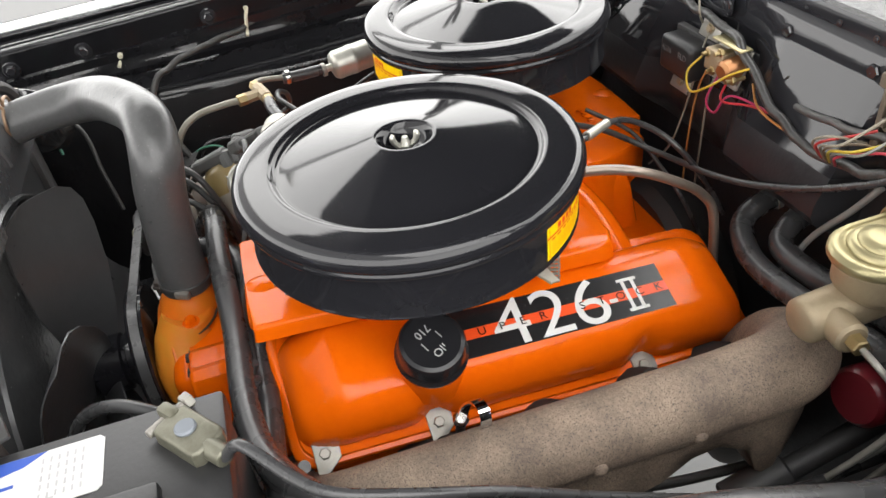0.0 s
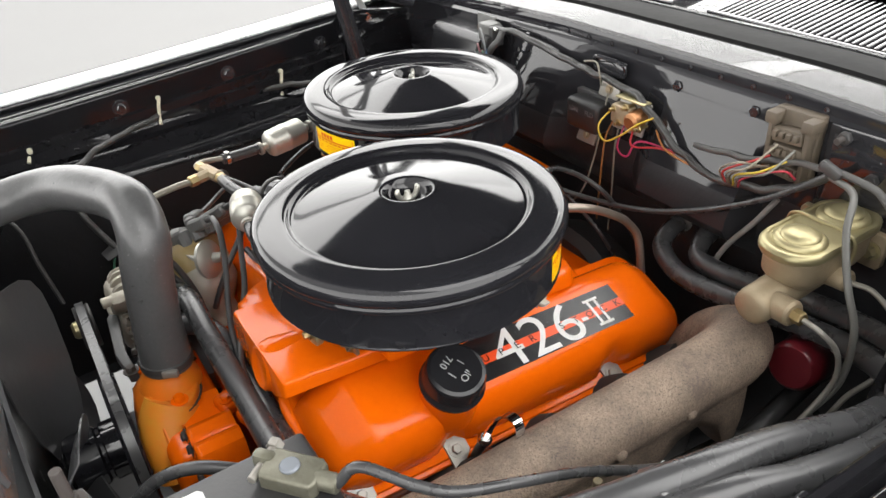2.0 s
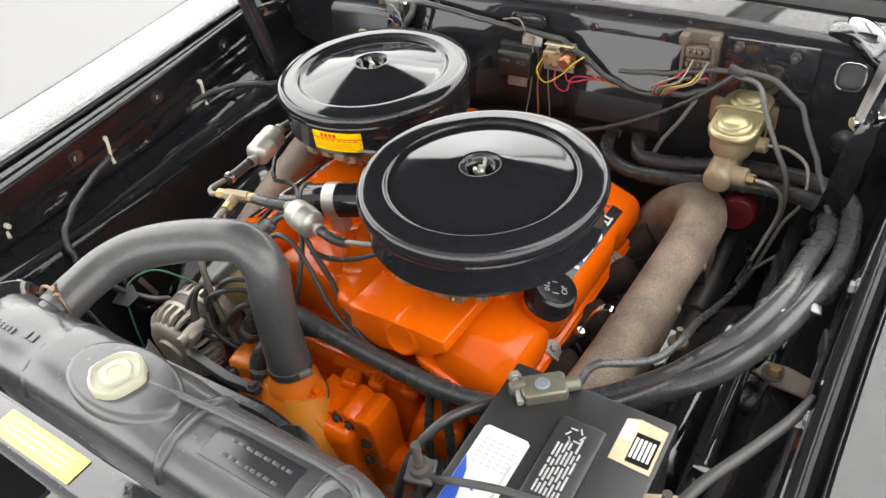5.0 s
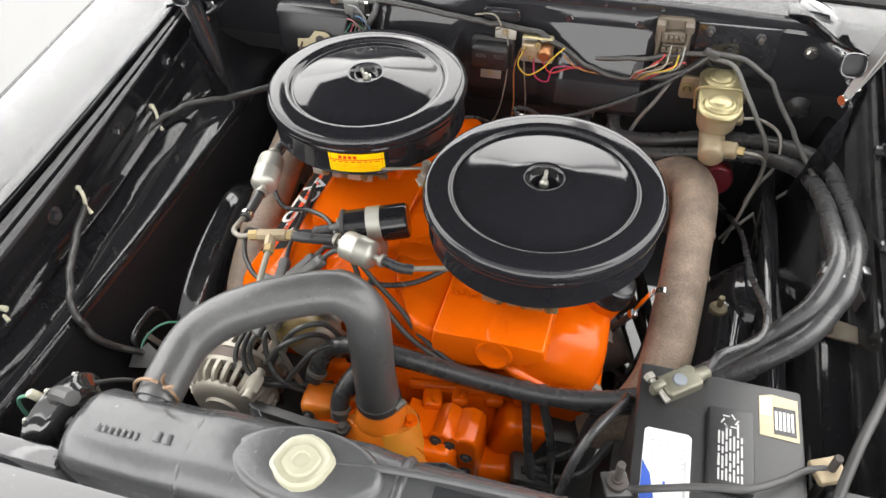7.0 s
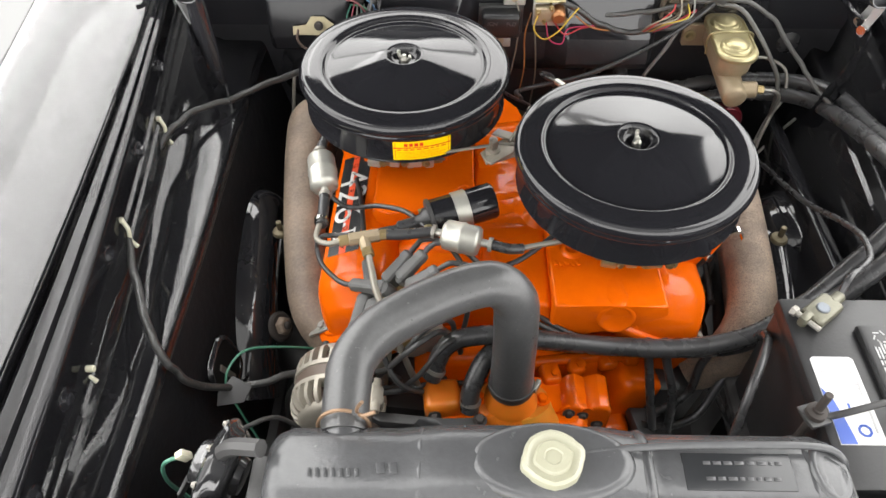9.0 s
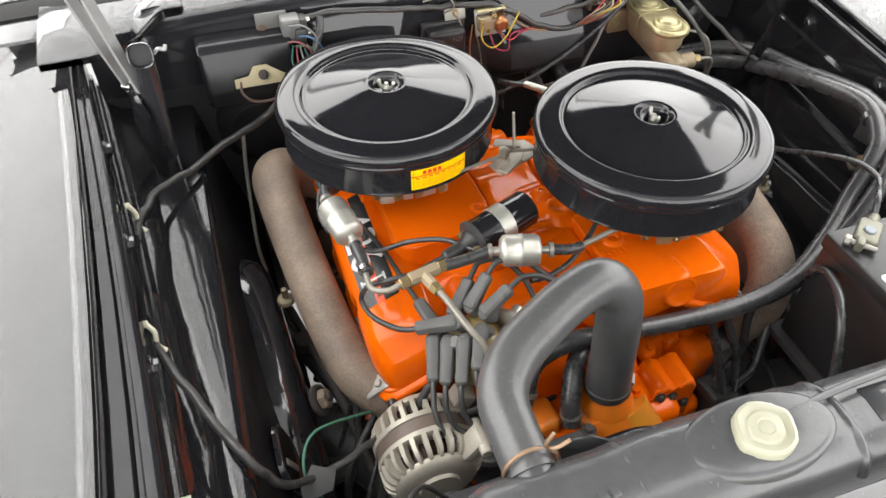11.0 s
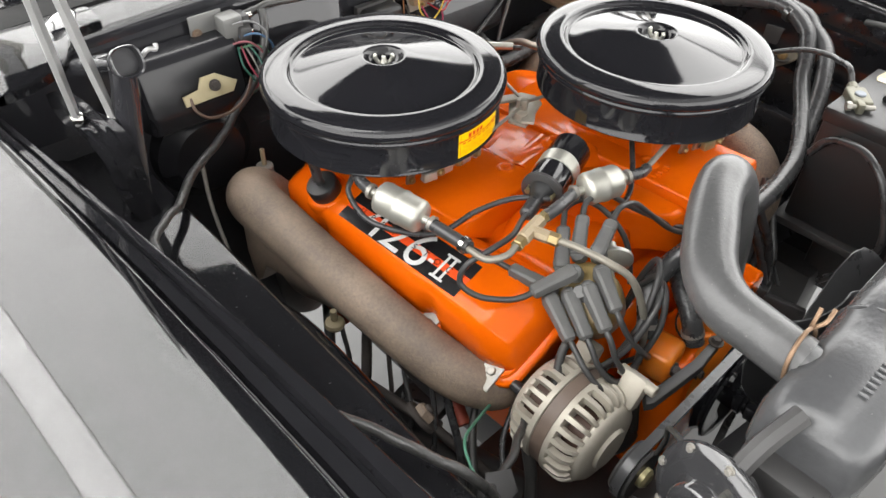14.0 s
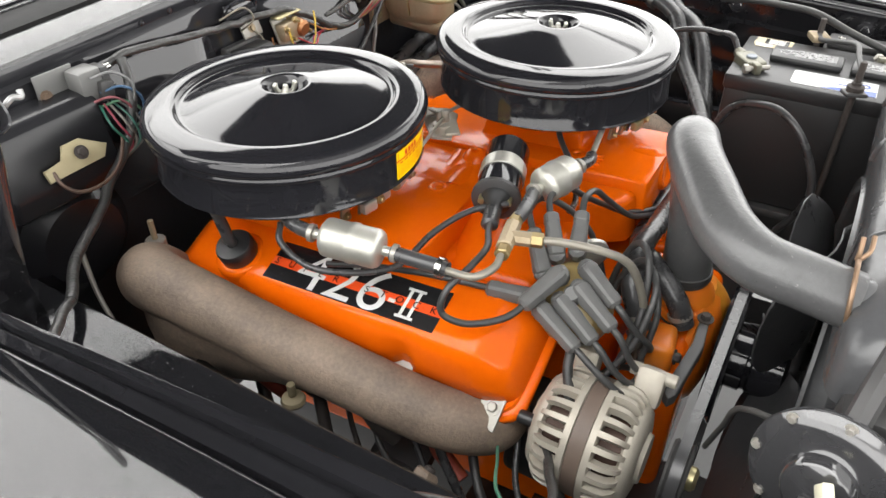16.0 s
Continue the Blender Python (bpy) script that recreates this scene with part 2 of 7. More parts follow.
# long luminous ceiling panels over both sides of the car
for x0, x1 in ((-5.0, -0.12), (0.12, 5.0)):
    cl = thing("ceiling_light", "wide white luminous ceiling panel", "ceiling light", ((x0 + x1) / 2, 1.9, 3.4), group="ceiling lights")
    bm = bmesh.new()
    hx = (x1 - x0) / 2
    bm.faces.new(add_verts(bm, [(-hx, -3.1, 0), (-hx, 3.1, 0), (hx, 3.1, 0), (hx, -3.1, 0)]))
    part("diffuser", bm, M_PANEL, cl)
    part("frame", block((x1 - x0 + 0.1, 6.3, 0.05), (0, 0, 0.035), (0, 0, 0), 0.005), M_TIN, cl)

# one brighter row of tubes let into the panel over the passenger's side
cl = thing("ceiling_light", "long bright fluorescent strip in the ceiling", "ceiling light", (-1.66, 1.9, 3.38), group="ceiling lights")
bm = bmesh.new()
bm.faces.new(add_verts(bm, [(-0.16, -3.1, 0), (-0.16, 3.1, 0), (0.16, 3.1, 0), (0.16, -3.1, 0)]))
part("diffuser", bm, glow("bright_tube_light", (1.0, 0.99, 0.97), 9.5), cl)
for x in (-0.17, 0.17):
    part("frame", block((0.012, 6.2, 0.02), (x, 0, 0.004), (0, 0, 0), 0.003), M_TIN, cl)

YS = [-0.80, -0.65, -0.5, -0.35, -0.2, -0.05, 0.1, 0.25, 0.38]


def half_width(y):
    """Half the bay's width between the fender flanges."""
    return 0.607 + 0.07 * (y - 0.1) + (0.05 * (y - 0.1) ** 2 if y < 0.1 else 0)


def rail_z(y):
    return 0.905 + 0.045 * (y + 0.2)


def lip_shift(y):
    """How far the passenger's flange lip stands outside the bay's half width; the flange narrows towards the rear."""
    return 0.0185 + 0.045 * (y + 0.2)


def side_sheet(name, label, category, profile, side, material, thick, ys=YS, sharp=30, shift=lambda y: 0.0):
    bm = ribbon(profile, ys, lambda x, y, z: (CX + side * (half_width(y) + x + shift(y) * max(0.0, 1 - x / 0.063)), y, rail_z(y) + z), thick=thick)
    return tagged(part(name, bm, material, sharp=sharp), label, category, kind="structure")


ARC = lambda x0, z0, r, a0, a1, n=5: [(x0 + r * math.cos(radians(a0 + (a1 - a0) * i / n)), z0 + r * math.sin(radians(a0 + (a1 - a0) * i / n))) for i in range(n + 1)]
for side, who in ((-1, "passenger"), (1, "driver")):
    # outer fender: rolled inner edge, broad crown, falling away to the outside
    prof = [(0.062, -0.012)] + ARC(0.068, 0.004, 0.006, 180, 90, 4) + [(0.09, 0.0080), (0.13, 0.0030), (0.18, -0.005), (0.23, -0.015), (0.28, -0.028), (0.32, -0.042), (0.342, -0.062), (0.35, -0.10), (0.35, -0.2), (0.33, -0.5)]
    side_sheet("fender", "glossy black fender of the " + who + "'s side", "fender", prof, side, M_PAINT, 0.002, [-1.1, -0.95] + YS + [0.5, 0.7])
    # hood gutter flange with two ribs
    prof = [(-0.002, -0.045), (-0.002, -0.008)] + ARC(0.004, -0.008, 0.006, 180, 90, 3) + [(0.018, -0.002), (0.022, -0.009), (0.027, -0.009), (0.031, -0.002), (0.050, -0.001), (0.054, -0.010), (0.063, -0.012)]
    if side > 0:
        prof = [(0.034, -0.045), (0.034, -0.008)] + ARC(0.040, -0.008, 0.006, 180, 90, 3) + [(0.044, -0.002), (0.046, -0.008), (0.050, -0.008), (0.053, -0.001), (0.057, -0.010), (0.063, -0.012)]
    side_sheet("fender_flange", "black ribbed flange along the " + who + "'s fender", "flange", prof, side, M_GLOSS, 0.002, shift=lip_shift if side < 0 else (lambda y: 0.0))
    # inner apron: bolted strip, ledge, steep lower wall
    prof = [(-0.004, -0.012), (-0.004, -0.06), (-0.009, -0.066), (-0.010, -0.09), (-0.014, -0.1), (-0.015, -0.135), (-0.018, -0.149), (-0.022, -0.150), (-0.050, -0.141), (-0.056, -0.146), (-0.066, -0.17), (-0.098, -0.24), (-0.137, -0.31), (-0.160, -0.36), (-0.172, -0.45)]
    if side > 0:
        prof = [(x + 0.036, z) for x, z in prof[:10] + [(-0.062, -0.17), (-0.075, -0.25), (-0.10, -0.35), (-0.125, -0.45)]]
        bm = ribbon(prof, YS, lambda x, y, z: (CX + half_width(y) + x, y, rail_z(y) + z), thick=0.002)
    else:
        # upright wall under the lip, a ledge that dips inward to a flat strip, a ridge, then the steep lower wall
        bm, rings = bmesh.new(), []
        for y in [YS[0] + (YS[-1] - YS[0]) * i / 24 for i in range(25)]:
            lx, zr = CX - half_width(y) - lip_shift(y), rail_z(y)
            rx, zl = -0.486 - 0.008 * max(0.0, -y - 0.2), 0.793 + 0.012 * max(0.0, y - 0.05) + 0.035 * max(-0.2, min(0.0, y - 0.05))
            strip = 0.030 + 0.050 * max(0.0, min(1.0, (y + 0.45) / 0.6))
            g = min(1.0, max(0.0, (0.20 - y) / 0.20))     # the ledge twists outwards further forward
            wave = 0.003 * math.sin(14 * y) + 0.002 * math.sin(37 * y + 1)
            rings.append([(lx, y, zr - 0.012), (lx + 0.001, y, zr - 0.048), (lx + 0.005, y, zr - 0.052), (lx + 0.006, y, zr - 0.066), (lx + 0.010, y, zr - 0.070), (lx + 0.012, y, zl + 0.034), (lx + 0.018, y, zl + 0.026),
                          (0.6 * lx + 0.4 * (rx - strip), y, zl + 0.017), (rx - strip - 0.006 + wave, y, zl + 0.004), (rx - strip + wave, y, zl - 0.006 * g), (rx - 0.012, y, zl - 0.001), (rx - 0.004, y, zl - 0.002), (rx, y, zl - 0.006),
                          (rx + 0.004, y, zl - 0.018), (rx + 0.014, y, zl - 0.075), (rx + 0.030, y, zl - 0.15), (rx + 0.055, y, zl - 0.25), (rx + 0.075, y, zl - 0.33)])
        skin(bm, rings, closed=False, cap=False)
        bmesh.ops.solidify(bm, geom=list(bm.faces), thickness=0.002)
    apron = tagged(part("inner_fender", bm, M_BAY, sharp=30), "black inner fender apron with a pressed ledge", "inner fender", kind="structure")
    # low passenger-side faces turn duller black, which keeps the engine's reflection faint
    apron.data.materials.append(M_DULLBLACK)
    for poly in apron.data.polygons:
        if side < 0 and poly.center.z < 0.765:
            poly.material_index = 1

# the firewall leans back between the blower and the harness plug, and is upright beside them
bm = bmesh.new()
rows = []
for i in range(67):
    x = CX - 0.66 + 0.02 * i
    b = min(1.0, max(0.0, (x + 0.285) / 0.05)) * min(1.0, max(0.0, (0.318 - x) / 0.03))
    b = b * b * (3 - 2 * b) * (1 - 0.55 * min(1.0, max(0.0, (x + 0.09) / 0.03)) * min(1.0, max(0.0, (0.125 - x) / 0.03)))
    f = -0.016 * max(0.0, abs(x - 0.1) - 0.22) / 0.4
    rows.append([(x, y - b * d, z + (f if z > 0.9 else 0)) for y, z, d in ((0.355, 0.25, 0), (0.365, 0.70, 0), (0.366, 0.735, 0), (0.367, 0.758, 0.032), (0.367, 0.772, 0.050), (0.368, 0.785, 0.058), (0.368, 0.80, 0.057), (0.369, 0.832, 0.045), (0.370, 0.86, 0.033), (0.371, 0.925, 0.007), (0.3715, 0.932, 0.005), (0.372, 0.950, 0.004), (0.371, 0.956, 0.0), (0.376, 0.961, 0), (0.376, 0.972, 0), (0.378, 0.979, 0))])
skin(bm, [r + [(x, y + 0.006, z) for x, y, z in reversed(r)] for r in rows])
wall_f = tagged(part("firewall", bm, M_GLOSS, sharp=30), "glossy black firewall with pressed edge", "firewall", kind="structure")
# duller black low down, put there to suppress the engine's orange reflection
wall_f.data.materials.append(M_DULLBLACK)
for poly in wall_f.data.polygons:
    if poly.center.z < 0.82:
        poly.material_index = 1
# cowl top: bright rolled edge, ribs, dark gutter, louvred panel
bm = bmesh.new()
prof = [(0.378, 0.979), (0.380, 0.984), (0.402, 0.990), (0.424, 0.994), (0.4255, 0.989), (0.429, 0.989), (0.431, 0.994), (0.448, 0.998), (0.452, 0.990), (0.454, 0.970), (0.492, 0.970), (0.494, 0.994), (0.498, 1.0), (0.503, 1.002)]
deep = [(0.503, 0.992), (0.66, 1.010), (0.66, 1.024), (0.70, 1.03), (0.85, 1.045)]
skin(bm, [[(CX + x, y, z - 0.016 * max(0.0, abs(CX + x - 0.1) - 0.22) / 0.4) for y, z in prof + deep] for x in [0.04 * i for i in range(-20, 21)]], closed=False, cap=False)
bmesh.ops.solidify(bm, geom=list(bm.faces), thickness=0.002)
tagged(part("cowl_panel", bm, M_PAINT, sharp=30), "glossy black cowl panel below the windshield", "cowl", kind="structure")

# rounded gusset that joins cowl and fender in each rear corner, with a pressed oval
for side in (-1, 1):
    bm = bmesh.new()
    rim = [(0.46, 0.379), (0.491, 0.376), (0.509, 0.357), (0.5285, 0.329), (0.543, 0.312), (0.556, 0.304), (0.59, 0.292), (0.625, 0.288), (0.69, 0.288)]
    mid = [(x, 0.5 * (y + 0.452)) for x, y in rim]
    back = [(x, 0.452) for x, y in rim]
    fall = lambda x, y: 0.964 + 0.014 * min(1.0, (y - 0.28) / 0.1) + 0.06 * max(0.0, y - 0.38) - 0.02 * max(0.0, x - 0.5)
    skin(bm, [[(CX + side * (x + CX), y, fall(x, y) + dz) for x, y in row] for row, dz in ((rim, -0.012), (rim, 0.0), ([(x, y + 0.004) for x, y in rim], 0.003), (mid, 0.004), (back, 0.0))], closed=False, cap=False)
    bmesh.ops.solidify(bm, geom=list(bm.faces), thickness=0.002)
    tagged(part("cowl_gusset", bm, M_PAINT, sharp=40), "glossy black corner gusset between cowl and fender", "cowl", kind="structure")
    em = lathe([(0.0, 0.0085), (0.35, 0.0080), (0.70, 0.0058), (0.90, 0.0022), (1.0, -0.004)], 32)
    em.transform(Matrix.Translation((CX + side * (0.506 + CX), 0.402, 0.982)) @ Matrix.Rotation(radians(-side * 52), 4, "Z") @ Matrix.Diagonal((0.046, 0.020, 1, 1)))
    tagged(part("cowl_emboss", em, M_PAINT, sharp=60), "glossy black oval pressing in the cowl corner", "cowl", kind="structure")

# matt rubber seals lying in the cowl
for nm, y0, y1, z in (("trim", 0.4305, 0.4925, 0.9990),):
    bm = bmesh.new()
    skin(bm, [[(CX + x, y, zz - 0.016 * max(0.0, abs(CX + x - 0.1) - 0.22) / 0.4) for y, zz in ((y0, z - 0.012), (y0, z), (y0 + 0.3 * (y1 - y0), z + 0.002), (y1 - 0.3 * (y1 - y0), z + 0.002), (y1, z), (y1, z - 0.012))] for x in [0.04 * i for i in range(-20, 21)]], closed=False, cap=False)
    tagged(part(nm, bm, M_SEAL_SHADE, sharp=50), "matt black rubber seal along the cowl", "seal", kind="structure")

# open hood above the bay
bm = bmesh.new()
H0, H1 = V(0, 0.43, 1.19), V(0, -0.63, 1.90)
rings = []
for k in range(9):
    c = H0.lerp(H1, k / 8)
    rings.append([(CX + x, c.y - 0.05 * (1 - (x / 0.60) ** 2), c.z) for x in [0.60 * i / 8 for i in range(-8, 9)]])
skin(bm, rings, closed=False, cap=False)
bmesh.ops.solidify(bm, geom=list(bm.faces), thickness=0.02)
hood = thing("hood", "black hood standing open over the engine bay", "hood")
part("hood_panel", bm, M_BAY, hood)

# ---- air cleaners ----
def air_cleaner(c, label_angle, label):
    cx, cy, z = c
    th = thing("air_cleaner", label, "air cleaner", c, group="pair of air cleaners")
    # straight cone with a sunk middle, a tight groove at its foot and a flat rolled rim
    part("lid", lathe([(0.0, 0.0090), (0.014, 0.0090), (0.021, 0.0115), (0.0262, 0.0190), (0.0280, 0.0248), (0.0300, 0.0262), (0.0325, 0.0260), (0.05, 0.0225), (0.075, 0.0175), (0.10, 0.0124), (0.120, 0.0083), (0.1290, 0.0064),
                             (0.1320, 0.0061), (0.1342, 0.0072), (0.1360, 0.0102), (0.1382, 0.0128), (0.1410, 0.0139), (0.146, 0.0139), (0.158, 0.0134), (0.168, 0.0126), (0.1725, 0.0110), (0.1758, 0.0070), (0.178, 0.001), (0.1785, -0.004), (0.1765, -0.0075),
                             (0.1738, -0.0085), (0.1738, -0.0105), (0.1752, -0.012), (0.1752, -0.016), (0.1735, -0.0175), (0.168, -0.0175)], 96), M_LID, th, "glossy black lid", sharp=60)
    part("base", lathe([(0.06, -0.060), (0.16, -0.064), (0.1700, -0.0645), (0.1718, -0.0632), (0.1715, -0.0615), (0.1702, -0.060), (0.1702, -0.018), (0.166, -0.017)], 96), M_LID, th, "glossy black base pan", sharp=50)
    nut = lathe([(0.004, 0.016), (0.0065, 0.017), (0.0065, 0.023), (0.004, 0.026), (0.003, 0.031)], 14)
    for s in (-1, 1):
        sweep([(s * 0.004, 0, 0.02), (s * 0.010, 0, 0.025), (s * 0.0125, 0, 0.0315), (s * 0.011, 0, 0.035)], [0.0035, 0.003, 0.0032, 0.002], 8, 4, nut)
    nut.transform(Matrix.Translation((0, 0, -0.0075)) @ Matrix.Rotation(0.7 + label_angle, 4, "Z"))
    part("wing_nut", nut, M_TIN, th, "plated steel wing nut")
    # decal bent round the pan
    def bent(a0, a1, z0, z1, r, n=10):
        bm = bmesh.new()
        skin(bm, [[V(r * math.cos(a), r * math.sin(a), zz) for zz in (z0, z1)] for a in [a0 + (a1 - a0) * i / n for i in range(n + 1)]], closed=False, cap=False)
        return bm
    A, w = label_angle, 0.275
    dec = part("decal", bent(A - w, A + w, -0.058, -0.021, 0.1708), M_YELLOW, th, "yellow decal with a red stripe and printed lines")
    part("decal_stripe", bent(A - w, A + w, -0.0345, -0.0325, 0.1711), M_RED, dec)
    rng = random.Random(3)
    a = A - w * 0.62
    while a < A + w * 0.05:      # wordmark as plain bars
        part("print_bar", bent(a, a + 0.034, -0.031, -0.0245, 0.1711, 2), M_RED, dec)
        a += 0.048
    a = A - w * 0.85
    while a < A + w * 0.8:
        d = rng.uniform(0.03, 0.055)
        part("print_bar", bent(a, a + d, -0.0385, -0.0362, 0.1711, 2), M_RED, dec)
        a += d + 0.02
    for k in range(5):
        part("print_line", bent(A - w * 0.85, A + w * rng.uniform(0.5, 0.85), -0.0425 - 0.0028 * k, -0.0420 - 0.0028 * k, 0.1711, 6), M_ORED, dec)
    for s, q in ((-1, 0.92), (1, 0.92)):
        part("border_line", bent(A + s * w * q - 0.002, A + s * w * q + 0.002, -0.056, -0.023, 0.17105, 1), M_RED, dec)
    return th


AC_F, AC_R = (0.1765, -0.1085, 0.922), (-0.1765, 0.1085, 0.914)
air_cleaner(AC_F, radians(46), "round glossy black air cleaner over the front carburettor")
air_cleaner(AC_R, radians(-78), "round glossy black air cleaner over the rear carburettor")


# ---- valve covers ----
def eng(x, y, z):
    """Engine space, which leans down to the rear."""
    return V(x, y, z - TILT * (y + 0.1))


SECTION = [(0.288, 0.656), (0.300, 0.666), (0.306, 0.692), (0.306, 0.714), (0.302, 0.728), (0.293, 0.7375), (0.27, 0.7470), (0.245, 0.7574), (0.228, 0.7625), (0.210, 0.7600), (0.194, 0.7500), (0.183, 0.735), (0.172, 0.715)]
FACE_A, FACE_B = V(0.293, 0, 0.7375), V(0.245, 0, 0.7574)      # the flat face that carries the decal
FACE_N = V(0.383, 0, 0.924)


def cover_shell(length):
    """Rings of the raised cover in its own space: x out from the engine's middle, y along."""
    base_a, base_b = V(0.288, 0, 0.656), V(0.172, 0, 0.715)
    mid = (base_a + base_b) / 2
    half, r = length / 2, 0.075
    rings = []
    ys = [-half + r * (1 - math.cos(math.pi / 2 * i / 18)) for i in range(19)] + [-half + r + (length - 2 * r) * i / 40 for i in range(1, 40)] + [half - r * (1 - math.cos(math.pi / 2 * (18 - i) / 18)) for i in range(19)]
    for y in ys:
        d = min(half + y, half - y)
        k = float(np.interp(d, (0.0, 0.003, 0.008, 0.014, 0.020, 0.046, 0.056, 0.066, 0.074), (0.0, 0.22, 0.42, 0.56, 0.64, 0.90, 0.965, 0.993, 1.0)))
        w = 0.66 + 0.34 * math.sqrt(max(0.0, 1 - (1 - min(1.0, d / 0.055)) ** 2))
        ring = []
        for x, z in SECTION:
            p = V(x, 0, z)
            t = (p - base_a).dot((base_b - base_a).normalized()) / (base_b - base_a).length
            foot = base_a.lerp(base_b, t)
            up = p - foot
            q = mid + (foot - mid) * w + up * k
            # pockets pressed into the outer wall over the bolts
            dent = 0.0
            for yb in (-0.125, 0.125):
                dent = max(dent, math.exp(-((y - yb) / 0.016) ** 2))
            if 0.66 < z < 0.728 and x > 0.28:
                q = q - V(0.016, 0, 0.0) * dent * (0.74 - z) / 0.08
            ring.append(V(q.x, y, q.z))
        rings.append(ring)
    return rings


def words(text, size, bold=0.0, extrude=0.0):
    """Verts and faces of a line of lettering, centred, in the xy plane."""
    cu = bpy.data.curves.new("letters", "FONT")
    cu.body, cu.size, cu.align_x, cu.align_y, cu.extrude, cu.offset = text, size, "CENTER", "CENTER", extrude, bold
    ob = bpy.data.objects.new("letters", cu)
    scene.collection.objects.link(ob)
    dg = bpy.context.evaluated_depsgraph_get()
    me = bpy.data.meshes.new_from_object(ob.evaluated_get(dg))
    bm = bmesh.new()
    bm.from_mesh(me)
    bpy.data.objects.remove(ob)
    bpy.data.curves.remove(cu)
    bpy.data.meshes.remove(me)
    return bm


def valve_cover(side, yc, label):
    flip = side            # the two covers are one casting turned round
    th = thing("valve_cover", label, "valve cover", (0, 0, 0), group="pair of valve covers")
    place = lambda p: eng(side * p.x, yc + flip * p.y, p.z)
    face = lambda u, w, h: place(FACE_A.lerp(FACE_B, w) + FACE_N * h + V(0, u, 0))
    bm = bmesh.new()
    skin(bm, [[place(p) for p in ring] for ring in cover_shell(0.55)])
    part("shell", bm, M_ORANGE, th, "orange painted pressed steel shell", sharp=60)
    # flange lip under the shell
    a, b = V(0.304, 0, 0.642), V(0.150, 0, 0.722)
    n = (b - a).normalized().cross(V(0, 1, 0))
    out = []
    L, r = 0.284, 0.03
    for cx, cy, a0 in ((1, 1, 0), (0, 1, 90), (0, -1, 180), (1, -1, 270)):
        for i in range(5):
            an = radians(a0 + 90 * i / 4)
            u = (0.19 - r if cx else r) + r * math.cos(an)
            out.append((u, cy * (L - r) + r * math.sin(an)))
    rings = []
    for h, g in ((-0.004, 0.5), (-0.004, 0.98), (-0.002, 1.0), (0.004, 1.0), (0.007, 0.985), (0.008, 0.93), (0.012, 0.915)):
        ring = []
        for u, y in out:
            s = (0.095 + (u - 0.095) * g) / 0.19
            p = b.lerp(a, s) - n * h
            ring.append(place(V(p.x, y * (g if g < 0.9 else 1 - (1 - g) * 0.5), p.z)))
        rings.append(ring)
    bm = bmesh.new()
    skin(bm, rings)
    part("flange", bm, M_ORANGE, th, sharp=50)
    # bolts on load spreader plates along the outer edge
    for y in (-0.125, 0.125, -0.25, 0.25):
        p = place(V(0.295, y, 0.652))
        ax = eng(side * 0.52, 0, 0.8) - eng(0, 0, 0)
        m = along(p, p + ax)
        tab = slab([(-0.026, -0.012), (0.026, -0.012), (0.026, -0.007), (0.007, 0.016), (-0.007, 0.016), (-0.026, -0.007)], 0.0075, 0.011, m @ Matrix.Rotation(radians(-90 if side > 0 else 90), 4, "Z"), 0.001)
        plate = part("spreader_plate", tab, M_ALU, th, "bare metal spreader plate")
        part("bolt", hexbolt(p + ax.normalized() * 0.0105, ax, 0.0065, 0.006), M_ALU, plate)
    # decal: black, red and black stripes, numbers over small capitals
    dec = None
    for w0, w1, m in ((-0.02, 0.40, M_BLACKD), (0.37, 0.61, M_ORED), (0.58, 1.06, M_BLACKD)):
        bm = bmesh.new()
        skin(bm, [[face(-0.090 + 0.256 * i / 6, w, 0.0012 if m is M_ORED else 0.0006) for w in (w0, w1)] for i in range(7)], closed=False, cap=False)
        if dec is None:
            dec = part("decal", bm, m, th, "black and red racing decal")
        else:
            part("decal_stripe", bm, m, dec)

    def letter(text, size, u, w, h, m, name, xs=1.0, bold=0.0):
        bm = words(text, size, bold)
        for v in bm.verts:
            v.co = face(u + v.co.x * xs, w + v.co.y / 0.0509, h)
        part(name, bm, m, dec)
    letter("426", 0.079, 0.024, 0.47, 0.0016, M_WHITED, "number", 1.18, -0.0003)
    letter("-", 0.05, 0.098, 0.50, 0.0015, M_WHITED, "number_dash", 0.8)
    for u in (0.117, 0.129):
        for du, dw, hu, hw in ((0, 0, 0.0022, 0.36), (0, 0.36, 0.0062, 0.035), (0, -0.36, 0.0062, 0.035)):
            bm = bmesh.new()
            bm.faces.new(add_verts(bm, [face(u + a * hu, 0.48 + dw + b * hw, 0.0015) for a, b in ((-1, -1), (1, -1), (1, 1), (-1, 1))]))
            part("numeral_bar", bm, M_WHITED, dec)
    for i, ch in enumerate("SUPER STOCK"):
        if ch != " ":
            letter(ch, 0.0125, -0.081 + 0.0236 * i, 0.48, 0.0028, M_BLACKD, "letter", 1.15)
    return th, place, face


cover_l, place_l, face_l = valve_cover(1, -0.019, "orange valve cover with a racing decal and oil filler cap")
cover_r, place_r, face_r = valve_cover(-1, -0.006, "orange valve cover with a racing decal and breather")


